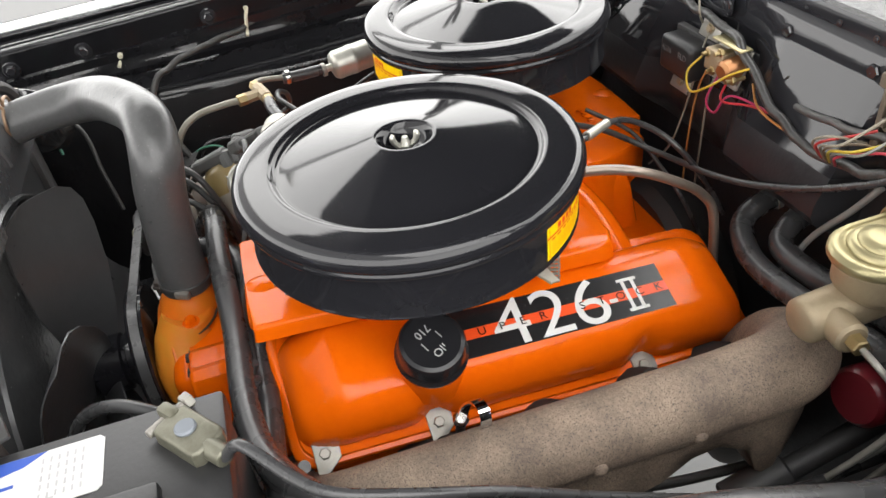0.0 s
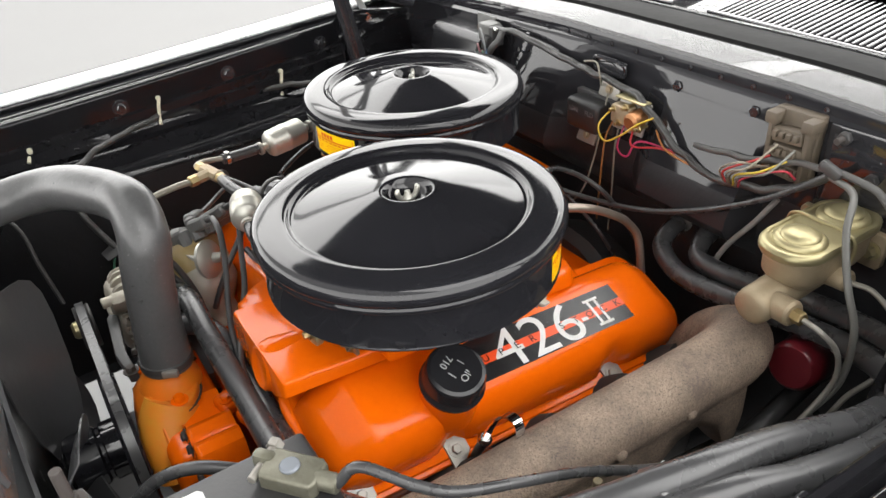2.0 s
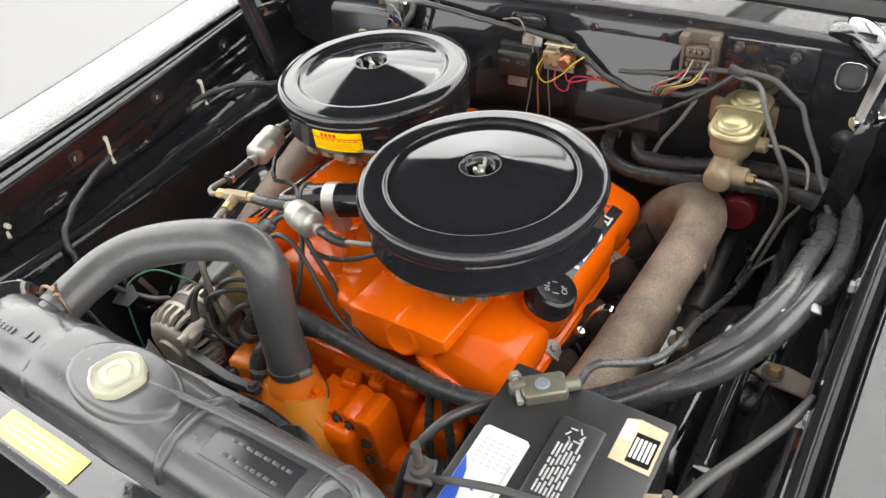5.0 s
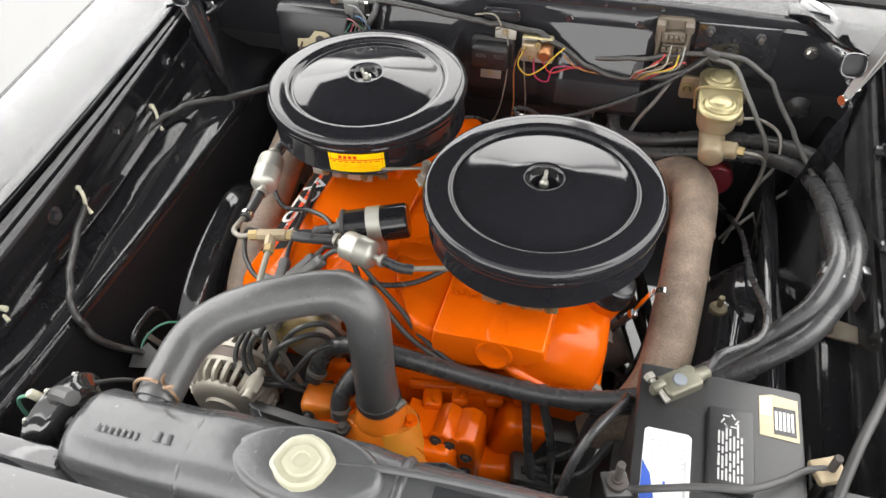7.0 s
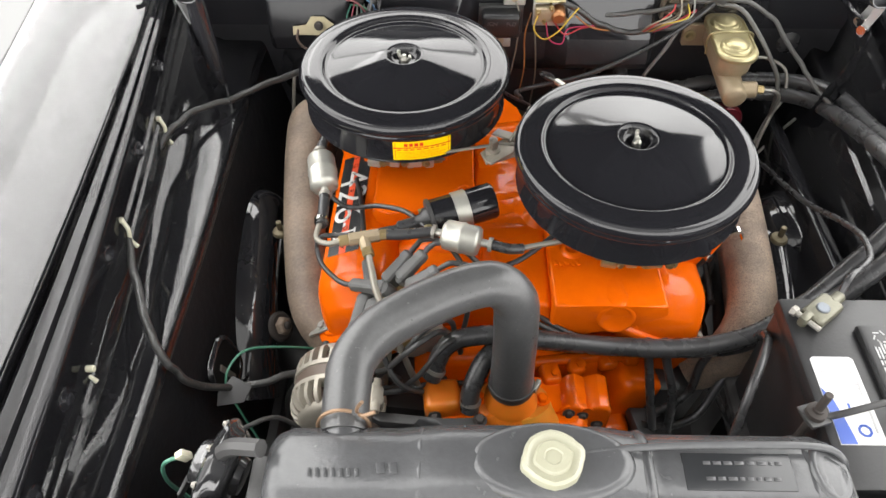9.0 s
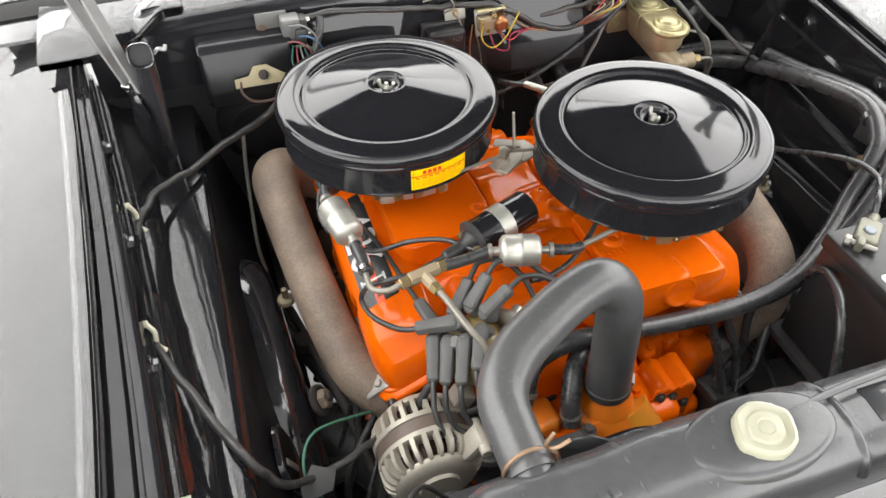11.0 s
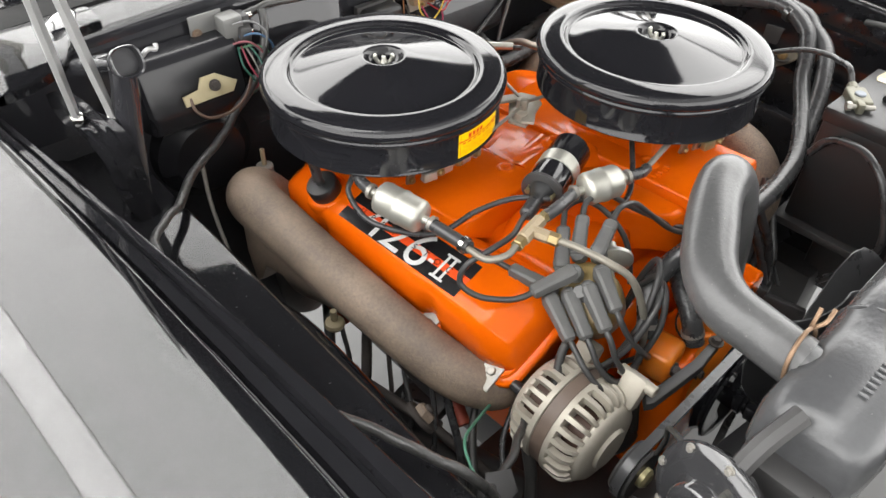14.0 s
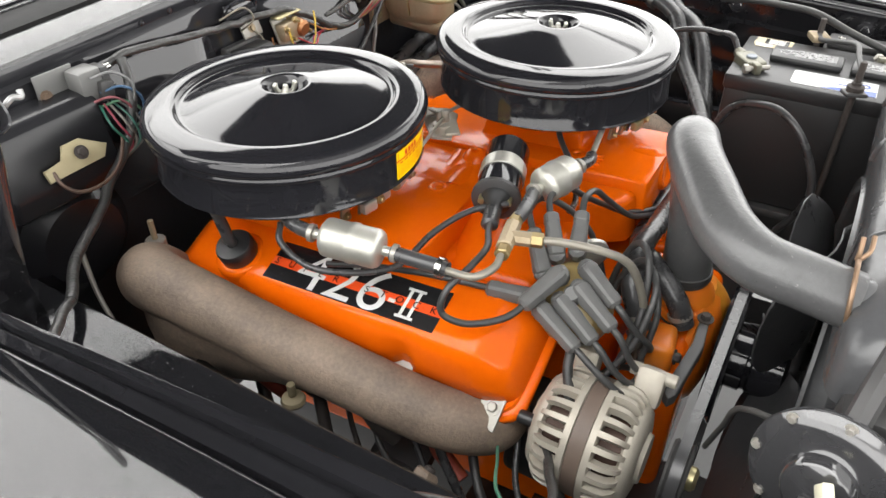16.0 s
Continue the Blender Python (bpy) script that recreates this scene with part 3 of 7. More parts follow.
def filler(place, name, label, breather):
    at = V(0.276, -0.143, 0.7435) if breather else V(0.2905, -0.1195, 0.7535)
    c = place(at)
    up = (place(at + FACE_N) - c).normalized()
    m = along(c, c + up)
    th = thing(name, label, "cap")
    part("boss", lathe([(0.037, -0.046), (0.036, -0.028), (0.0355, -0.004), (0.034, 0.002), (0.030, 0.004), (0.026, 0.004)], 32, m), M_ORANGE, th, "raised orange collar", sharp=60)
    if breather:
        part("cap", lathe([(0.024, 0.002), (0.0255, 0.004), (0.0255, 0.022), (0.0235, 0.0255), (0.010, 0.027), (0.0, 0.027)], 40, m), M_PLASTIC, th)
        part("spigot", lathe([(0.0072, 0.025), (0.0072, 0.038), (0.0065, 0.040), (0.0, 0.040)], 16, m), M_RUBBER, th)
    else:
        cap = part("cap", lathe([(0.034, 0.002), (0.0375, 0.005), (0.0380, 0.009), (0.0355, 0.013), (0.0345, 0.016), (0.0345, 0.031), (0.0325, 0.0355), (0.0285, 0.0372), (0.0265, 0.0364), (0.0, 0.0364)], 48, m), M_BOX, th, "worn black plastic oil cap")
        side = (place(V(0.289, 0.1, 0.735)) - place(V(0.289, 0, 0.735))).normalized()
        rot = Matrix.Translation(c + up * 0.0366) @ Matrix((side, up.cross(side), up)).transposed().to_4x4()
        for turn, off, txt in ((-150, 0.0135, "710"), (30, 0.0135, "OIL")):
            bm = words(txt, 0.0118, extrude=0.0005)
            bm.transform(rot @ Matrix.Rotation(radians(turn), 4, "Z") @ Matrix.Translation((0, -off, 0)))
            part("lettering", bm, M_GREYP, cap)
        for s in (-1, 1):
            part("cap_rib", block((0.0012, 0.010, 0.001), rot @ Matrix.Rotation(radians(30), 4, "Z") @ V(s * 0.010, 0, 0), rot=[math.degrees(q) for q in (rot @ Matrix.Rotation(radians(30), 4, "Z")).to_euler()], bevel=0.0003), M_GREYP, cap)
    return th, c + up * 0.038


filler(place_l, "oil_filler", "black plastic oil filler cap in an orange collar", False)
_, breather_top = filler(place_r, "crankcase_breather", "black crankcase breather on the valve cover", True)

# ---- intake manifold ----
man = thing("intake_manifold", "orange painted cross-ram intake manifold with two plenums", "manifold")


def tapered(x0, x1, y0, y1, z0, z1, inset, bevel, segs=4):
    t = bmesh.new()
    bmesh.ops.create_cube(t, size=1)
    for v in t.verts:
        top = v.co.z > 0
        sx, sy = v.co.x * 2, v.co.y * 2
        x = (x0 + x1) / 2 + sx * ((x1 - x0) / 2 - (inset if top else 0))
        y = (y0 + y1) / 2 + sy * ((y1 - y0) / 2 - (inset if top else 0))
        v.co = eng(x, y, z1 if top else z0)
    bmesh.ops.bevel(t, geom=list(t.edges), offset=bevel, segments=segs, profile=0.5, affect="EDGES")
    return t


for s in (1, -1):
    o = (lambda x, y, z: eng(s * x, s * y if s > 0 else -y, z))
    # plenum and runner deck in one flat-topped casting that hangs over the valve cover
    def deck(outline, top, foot, flare, bev):
        bm = bmesh.new()
        n = len(outline)
        cx_, cy_ = sum(q[0] for q in outline) / n, sum(q[1] for q in outline) / n
        out_ = [(x + flare * (1 if x > cx_ else -1), y + 0.6 * flare * (1 if y > cy_ else -1)) for x, y in outline]
        lo = add_verts(bm, [o(x, y, foot(x, y)) for x, y in out_])
        hi = add_verts(bm, [o(x, y, top(x, y)) for x, y in outline])
        f_hi = bm.faces.new(hi)
        bm.faces.new(list(reversed(lo)))
        for i in range(n):
            j = (i + 1) % n
            bm.faces.new((lo[i], lo[j], hi[j], hi[i]))
        edges = list(f_hi.edges) + [e for e in bm.edges if (e.verts[0] in lo) != (e.verts[1] in lo) and e.calc_face_angle(0) > 0.3]
        bmesh.ops.bevel(bm, geom=edges, offset=bev, segments=4, profile=0.5, affect="EDGES")
        return bm
    under = lambda x, y: float(np.interp(x, (0.05, 0.11, 0.17, 0.195, 0.226), (0.725, 0.716, 0.722, 0.752, 0.7665)))
    part("plenum", deck([(0.056, 0.106), (0.056, -0.300), (0.060, -0.304), (0.112, -0.304), (0.180, -0.304), (0.2165, -0.3035), (0.2195, -0.300), (0.2225, 0.090), (0.214, 0.106), (0.196, 0.114), (0.15, 0.108)],
                        lambda x, y: 0.7825 + 0.004 * min(1.0, max(0.0, (y + 0.30) / 0.1)), under, 0.004, 0.0045), M_ORANGE, man, sharp=50)
    part("valley_deck", deck([(0.0545, 0.06), (0.0545, -0.286), (0.048, -0.293), (0.020, -0.289), (0.002, -0.262), (-0.030, -0.205), (-0.050, -0.150), (-0.0545, -0.06), (-0.0545, 0.06)],
                             lambda x, y: 0.7795 - 0.010 * min(1.0, max(0.0, (-y - 0.19) / 0.06)), lambda x, y: 0.70, 0.010, 0.010), M_ORANGE, man, sharp=50)
    # core plug sunk in a round boss low on the end face
    c = o(0.148, -0.2925, 0.7545)
    part("core_plug", lathe([(0.0, 0.0135), (0.0195, 0.0138), (0.0215, 0.0165), (0.0245, 0.0172), (0.0275, 0.0150), (0.030, 0.009), (0.0325, 0.0), (0.034, -0.03)], 36, along(c, c + V(0, -s, 0.20))), M_ORANGE, man, sharp=60)
    # raised rings and cast numerals on the deck
    for x, y, r in ((0.092, -0.192, 0.014), (0.0745, 0.0525, 0.013)):
        q = o(x, y, 0.786)
        part("boss_ring", lathe([(0.0, -0.002), (r * 0.50, -0.0015), (r * 0.56, 0.0015), (r * 0.80, 0.0028), (r * 1.05, 0.0016), (r * 1.35, -0.003)], 24, Matrix.Translation(q) @ Matrix.Rotation(-TILT, 4, "X")), M_ORANGE, man, sharp=60)
    for i in range(5):
        part("cast_mark", block((0.0055, 0.0085, 0.0026), o(0.064 + 0.0085 * i, -0.222 - 0.003 * (i % 2), 0.7868), (0, 0, 12 + 9 * (i % 3)), 0.001), M_ORANGE, man)
    # runners that cross to the far head
    for i, y in enumerate((-0.17, -0.085, 0.0, 0.085)):
        part("runner", sweep([o(0.05, y + 0.06, 0.748), o(-0.02, y + 0.05, 0.744), o(-0.10, y + 0.035, 0.728), o(-0.17, y + 0.03, 0.70)], [0.034, 0.033, 0.033, 0.033], 20, 6), M_ORANGE, man, sharp=70)
    # carburettor pad
    part("carburettor_pad", tapered(s * 0.1765 - 0.075, s * 0.1765 + 0.075, s * -0.1085 - 0.085, s * -0.1085 + 0.085, 0.780, 0.812, 0.008, 0.006), M_ORANGE, man)
part("runner_bed", tapered(-0.185, 0.185, -0.262, 0.165, 0.60, 0.742, 0.02, 0.02), M_ORANGE, man)
part("runner_bed", tapered(-0.185, 0.055, 0.10, 0.262, 0.60, 0.740, 0.02, 0.02), M_ORANGE, man)
# round lifting bosses beside the coil
for x, y, r, h in ((0.047, -0.098, 0.026, 0.012), (0.040, -0.050, 0.015, 0.009)):
    part("lifting_boss", lathe([(0.0, h - 0.003), (r * 0.45, h - 0.003), (r * 0.55, h), (r * 0.85, h - 0.001), (r * 1.05, h * 0.5), (r * 1.5, -0.004)], 28, Matrix.Translation(eng(x, y, 0.7795))), M_ORANGE, man, sharp=60)
# ---- exhaust manifolds ----
for side in (-1, 1):
    ex = thing("exhaust_manifold", "rust-brown cast iron exhaust manifold tube", "exhaust manifold", group="pair of exhaust manifolds")
    if side < 0:
        pts = [(0.250, -0.252, 0.612), (0.294, -0.246, 0.630), (0.328, -0.20, 0.652), (0.349, -0.10, 0.680), (0.364, 0.02, 0.706), (0.373, 0.13, 0.726), (0.372, 0.192, 0.727), (0.350, 0.230, 0.708), (0.318, 0.243, 0.665), (0.30, 0.24, 0.60)]
    else:
        pts = [(0.300, -0.290, 0.600), (0.352, -0.282, 0.650), (0.390, -0.225, 0.692), (0.406, -0.10, 0.710), (0.415, 0.02, 0.719), (0.421, 0.12, 0.724), (0.416, 0.186, 0.720), (0.390, 0.230, 0.703), (0.345, 0.248, 0.660), (0.31, 0.24, 0.60)]
    tube = part("tube", sweep([(side * x, y, z) for x, y, z in pts], [0.034, 0.036, 0.0365, 0.0365, 0.037, 0.0385, 0.041, 0.043, 0.044, 0.042] if side < 0 else [0.033, 0.036, 0.0375, 0.038, 0.038, 0.039, 0.041, 0.043, 0.043, 0.041], 32, 10, ripple=0.003), M_IRON2 if side < 0 else M_IRON, ex, sharp=70)
    for k in ((4, 5) if side > 0 else ()):
        c = V(side * (pts[k][0] + 0.036), pts[k][1] - 0.05, pts[k][2] - 0.006)
        part("casting_boss", lathe([(0.009, -0.012), (0.007, 0.001), (0.004, 0.003), (0.0, 0.003)], 14, along(c, c + V(side * 0.9, 0, 0.2))), M_IRON, tube)
    for y in (-0.17, -0.05, 0.07, 0.17):
        part("port_runner", sweep([(side * 0.24, y, 0.60), (side * 0.285, y + 0.01, 0.605), (side * 0.335, y + 0.03, 0.635)], [0.028, 0.028, 0.03], 16, 5), M_DARKIRON, ex)
    # deep web cast under the tube, arched behind the rear leg
    iron = M_IRON2 if side < 0 else M_IRON
    under_ = [(0.232, 0.575), (0.180, 0.578), (0.158, 0.600), (0.140, 0.645), (0.110, 0.658), (0.080, 0.652), (0.050, 0.626), (0.0, 0.606), (-0.08, 0.596), (-0.16, 0.590), (-0.215, 0.596), (-0.24, 0.612)]
    if side < 0:
        under_ = [(0.232, 0.575), (0.180, 0.578), (0.158, 0.600), (0.140, 0.640), (0.110, 0.636), (0.080, 0.622), (0.050, 0.628), (0.0, 0.646), (-0.05, 0.648), (-0.09, 0.660), (-0.16, 0.645), (-0.215, 0.625)]
    rings = []
    for y, z in under_:
        tx = float(np.interp(-y, [-q[1] for q in pts[1:9]][::-1], [q[0] for q in pts[1:9]][::-1]))
        tz = float(np.interp(-y, [-q[1] for q in pts[1:9]][::-1], [q[2] for q in pts[1:9]][::-1]))
        w_ = 0.026 if y > 0.13 else 0.017
        zb = min(z, tz - 0.012)
        rings.append([(side * (tx + 0.006 + dx), y, zz) for dx, zz in ((-w_, tz), (-w_ * 1.05, (tz + zb) / 2), (-w_ * 0.8, zb + 0.004), (-w_ * 0.3, zb), (w_ * 0.3, zb), (w_ * 0.8, zb + 0.004), (w_ * 1.05, (tz + zb) / 2), (w_, tz))])
    bm = bmesh.new()
    skin(bm, rings)
    part("casting_web", bm, iron, ex, "rust-brown cast web under the tube", sharp=60)
    part("port_flange", block((0.012, 0.50, 0.06), (side * 0.262, -0.01, 0.605), (0, side * 28, 0), 0.004), M_DARKIRON, ex)

# ---- engine block and heads ----
blk = thing("engine_block", "orange painted V8 engine block with cylinder heads", "engine")
part("block", tapered(-0.16, 0.16, -0.33, 0.30, 0.30, 0.66, 0.01, 0.02), M_ORANGE, blk)
for side, yc in ((-1, -0.003), (1, -0.025)):
    t = block((0.15, 0.53, 0.10), (side * 0.205, yc, 0.636), (-4, side * 32, 0), 0.008)
    part("cylinder_head", t, M_ORANGE, blk)
    for y in (-0.24, -0.12, 0.0, 0.12, 0.22):
        part("head_bolt", hexbolt((side * 0.276, yc + y, 0.612 - TILT * y), (side, 0, -0.6), 0.009, 0.01), M_ORANGE, blk)
part("bellhousing", lathe([(0.17, 0), (0.18, 0.02), (0.15, 0.14), (0.1, 0.16)], 24, along((0, 0.27, 0.48), (0, 0.45, 0.47))), M_CHASSIS, blk)

# ---- front of the engine ----
tim = thing("timing_cover", "orange water pump and timing cover casting", "engine cover")
part("housing", block((0.23, 0.09, 0.26), (0.0, -0.385, 0.53), (0, 0, 0), 0.02, 4), M_ORANGE, tim)
part("pump_body", lathe([(0.085, 0), (0.088, 0.008), (0.075, 0.022), (0.05, 0.030), (0.03, 0.034)], 32, along((0.0, -0.415, 0.606), (0.0, -0.5, 0.606))), M_HEAT, tim)
# right-hand casting: flat face with sunk bolt heads, lobed top, squared ear
bm = slab([(0.030, 0.560), (0.136, 0.560), (0.146, 0.570), (0.147, 0.664), (0.141, 0.676), (0.128, 0.681), (0.116, 0.676), (0.110, 0.671), (0.104, 0.676), (0.094, 0.681), (0.083, 0.676), (0.074, 0.662), (0.060, 0.664), (0.030, 0.672)],
          0.345, 0.402, Matrix.Rotation(radians(90), 4, "X"), 0.006)
ear = part("pump_arm", bm, M_ORANGE, tim, sharp=40)
for x, z in ((0.083, 0.664), (0.1035, 0.658), (0.129, 0.632), (0.075, 0.607), (0.127, 0.590)):
    part("bolt_recess", lathe([(0.0, -0.001), (0.0085, -0.001), (0.0105, 0.0012), (0.0125, 0.001), (0.0135, -0.003)], 18, along((x, -0.402, z), (x, -0.5, z + 0.03))), M_ORANGE, ear, sharp=50)
    part("bolt", hexbolt((x, -0.4025, z), (0, -1, 0.2), 0.0062, 0.006), M_DARKIRON, ear)
part("pump_neck", sweep([(0.020, -0.398, 0.674), (0.030, -0.412, 0.650), (0.050, -0.420, 0.622), (0.066, -0.420, 0.590)], [0.036, 0.038, 0.036, 0.030], 22, 6), M_SCORCH, tim, "scorched yellow-orange water neck", sharp=70)
part("lower_arm", block((0.10, 0.055, 0.10), (0.145, -0.365, 0.525), (0, 0, 10), 0.018, 3), M_ORANGE, tim)
part("side_web", block((0.075, 0.10, 0.12), (0.185, -0.300, 0.585), (0, 20, 12), 0.016, 3), M_ORANGE, tim)
part("pump_shoulder", block((0.09, 0.07, 0.05), (0.0, -0.405, 0.650), (14, 0, 0), 0.014, 3), M_SCORCH, tim)
part("inlet_block", block((0.055, 0.05, 0.05), (-0.105, -0.385, 0.665), (0, 0, 8), 0.010, 3), M_HEAT, tim)
for x, y, z in ((-0.07, -0.43, 0.64), (-0.115, -0.413, 0.67), (-0.096, -0.413, 0.648)):
    part("bolt", hexbolt((x, y, z), (0, -1, 0.2), 0.0065, 0.008), M_DARKIRON, tim)
# ridged front wall of the block and gasket rail behind the pump
for x, y, z, w in ((0.060, -0.338, 0.667, 0.030), (0.100, -0.322, 0.668, 0.026), (0.150, -0.308, 0.664, 0.03), (0.190, -0.292, 0.650, 0.026)):
    part("rib", block((w, 0.034, 0.022), (x, y, z), (6, 8, 14), 0.007, 3), M_ORANGE, tim)
    part("rib_bolt", hexbolt((x + 0.006, y - 0.004, z + 0.010), (0, -0.2, 1), 0.006, 0.006), M_ORANGE, tim)
part("gasket_rail", sweep([(0.02, -0.322, 0.672), (0.10, -0.312, 0.672), (0.16, -0.300, 0.662), (0.205, -0.288, 0.640)], 0.009, 12, 5), M_ORANGE, tim)

ts = thing("thermostat_housing", "heat-tinted orange thermostat housing with two bolts", "thermostat housing")
part("flange", slab([(0.058 * math.cos(a) * (1.0 if abs(math.cos(a)) > 0.5 else 0.9), 0.034 * math.sin(a)) for a in [2 * math.pi * i / 28 for i in range(28)]], -0.006, 0.005, Matrix.Translation((-0.004, -0.393, 0.681)) @ Matrix.Rotation(0.12, 4, "X"), 0.003), M_HEAT, ts)
part("neck", lathe([(0.040, 0.0), (0.038, 0.010), (0.032, 0.020), (0.029, 0.028), (0.029, 0.05)], 32, along((-0.004, -0.392, 0.684), (-0.005, -0.386, 0.74))), M_HEAT, ts, sharp=60)
for s in (-1, 1):
    part("bolt", hexbolt((-0.004 + s * 0.047, -0.393, 0.686), (0, 0, 1), 0.0075, 0.009), M_ORANGE, ts)
part("gasket", slab([(0.060 * math.cos(a), 0.036 * math.sin(a)) for a in [2 * math.pi * i / 28 for i in range(28)]], -0.008, -0.006, Matrix.Translation((-0.004, -0.393, 0.681)) @ Matrix.Rotation(0.12, 4, "X")), M_DARKIRON, ts)

# ---- radiator hose ----
rh = thing("radiator_hose", "grey-black moulded upper radiator hose with clamps", "hose")
HOSE = [(-0.005, -0.388, 0.712), (-0.006, -0.384, 0.78), (-0.007, -0.376, 0.85), (-0.012, -0.367, 0.893), (-0.040, -0.366, 0.922), (-0.085, -0.380, 0.925), (-0.140, -0.408, 0.921), (-0.183, -0.436, 0.913), (-0.207, -0.472, 0.905), (-0.210, -0.515, 0.900), (-0.209, -0.557, 0.893)]
part("hose", sweep(HOSE, [0.032, 0.030, 0.030, 0.030, 0.029, 0.029, 0.0295, 0.029, 0.028, 0.027, 0.027], 32, 8, ripple=0.003), M_HOSE, rh, sharp=70)
clamp = part("wire_clamp", sweep([(-0.209 + 0.029 * math.cos(a), -0.553 + 0.004 * math.sin(a), 0.901 + 0.029 * math.sin(a)) for a in [2 * math.pi * i / 20 + 1.2 for i in range(20)]] + [(-0.185, -0.556, 0.932), (-0.172, -0.556, 0.940)], 0.0022, 8, 4), M_CLOTH, rh, "tan coated spring wire clamp")
part("clamp_ear", sweep([(-0.209 + 0.029 * math.cos(1.0), -0.548, 0.901 + 0.029 * math.sin(1.0)), (-0.192, -0.548, 0.934), (-0.186, -0.547, 0.945)], 0.0022, 8, 4), M_CLOTH, clamp)
band = part("band_clamp", lathe([(0.0325, 0), (0.0335, 0.001), (0.0335, 0.010), (0.0325, 0.011)], 32, along((-0.005, -0.388, 0.716), (-0.006, -0.384, 0.78))), M_CHASSIS, rh, "dark worm-drive clamp")
part("clamp_screw", block((0.02, 0.008, 0.010), (0.030, -0.392, 0.722), (0, 0, 60), 0.002), M_ALU, band)


def hose(name, label, pts, r, material, segs=18, steps=8, category="hose", group=""):
    th = thing(name, label, category, group=group)
    part("tube", sweep(pts, r, segs, steps), material, th, sharp=70)
    return th


H1 = [(0.195, 0.362, 0.748), (0.193, 0.325, 0.738), (0.205, 0.295, 0.722), (0.26, 0.272, 0.715), (0.34, 0.265, 0.725), (0.44, 0.268, 0.742), (0.53, 0.258, 0.756), (0.588, 0.215, 0.772), (0.605, 0.11, 0.808), (0.597, -0.02, 0.855), (0.590, -0.115, 0.877), (0.563, -0.182, 0.862), (0.531, -0.211, 0.833), (0.495, -0.233, 0.800), (0.43, -0.276, 0.772), (0.345, -0.318, 0.748), (0.25, -0.332, 0.735), (0.14, -0.332, 0.737), (0.03, -0.335, 0.757), (-0.045, -0.334, 0.764), (-0.098, -0.342, 0.748), (-0.121, -0.368, 0.70)]
H2 = [(0.250, 0.365, 0.762), (0.250, 0.330, 0.748), (0.268, 0.302, 0.733), (0.33, 0.294, 0.737), (0.45, 0.300, 0.757), (0.56, 0.270, 0.778), (0.620, 0.205, 0.798), (0.634, 0.09, 0.818), (0.630, -0.023, 0.850), (0.618, -0.09, 0.868), (0.599, -0.159, 0.870), (0.582, -0.190, 0.858), (0.556, -0.228, 0.845), (0.520, -0.254, 0.826), (0.455, -0.284, 0.780), (0.35, -0.314, 0.728), (0.25, -0.314, 0.706), (0.10, -0.312, 0.712), (0.0, -0.322, 0.735), (-0.04, -0.355, 0.738), (-0.062, -0.392, 0.715), (-0.064, -0.408, 0.68)]
for pts, lab in ((H1, "black rubber heater hose from firewall to water pump"), (H2, "black rubber heater hose beside its twin along the fender")):
    th = hose("heater_hose", lab, pts, 0.0142, M_RUBBER, group="heater hoses")
    for k in (0, -1):
        a, b = V(*pts[k]), V(*pts[1 if k == 0 else -2])
        d = (b - a).normalized()
        part("hose_clamp", lathe([(0.0140, 0), (0.0158, 0.0005), (0.0158, 0.007), (0.0140, 0.0075)], 20, along(a + d * 0.012, a + d * 0.05)), M_ALU, th, "plated spring clamp")
M_CLIP = mat("dark_plated_steel", (0.20, 0.20, 0.20), 0.3, metal=0.9, color2=(0.11, 0.11, 0.11), scale=60)
for pts, k, f, lab in ((H1, 10, 0.3, "dull plated clip round a heater hose"), (H2, 9, 0.4, "dull plated clip on the outer heater hose")):
    a, b = V(*pts[k]), V(*pts[k + 1])
    p = a.lerp(b, f)
    d = (b - a).normalized()
    st = thing("hose_clip", lab, "clamp", group="hose clips")
    part("band", lathe([(0.0142, 0), (0.0154, 0.001), (0.0154, 0.012), (0.0142, 0.013)], 24, along(p, p + d)), M_CLIP, st)
    part("tab", block((0.014, 0.016, 0.005), p + V(0.016, 0, 0.008) + d * 0.006, (0, 20, 10), 0.002), M_CLIP, st)

# ---- water pump pulley, fan, belt ----
M_BLADE = mat("satin_black_blade", (0.055, 0.055, 0.057), 0.30, color2=(0.035, 0.035, 0.037), scale=9, rough_var=0.1, bump=0.0008)
fan = thing("engine_fan", "black engine fan with pulley and hub", "fan")
PC = V(-0.012, -0.452, 0.610)
part("pulley", lathe([(0.03, 0), (0.094, 0.0), (0.096, 0.003), (0.088, 0.009), (0.088, 0.012), (0.096, 0.018), (0.094, 0.021), (0.06, 0.021), (0.05, 0.012), (0.03, 0.012)], 48, along(PC, PC + V(0, -1, 0))), M_LID, fan, sharp=50)
part("hub", lathe([(0.040, 0.0), (0.040, 0.040), (0.036, 0.042), (0.036, 0.046), (0.040, 0.049), (0.040, 0.085), (0.03, 0.090)], 32, along(PC, PC + V(0, -1, 0))), M_LID, fan, sharp=50)
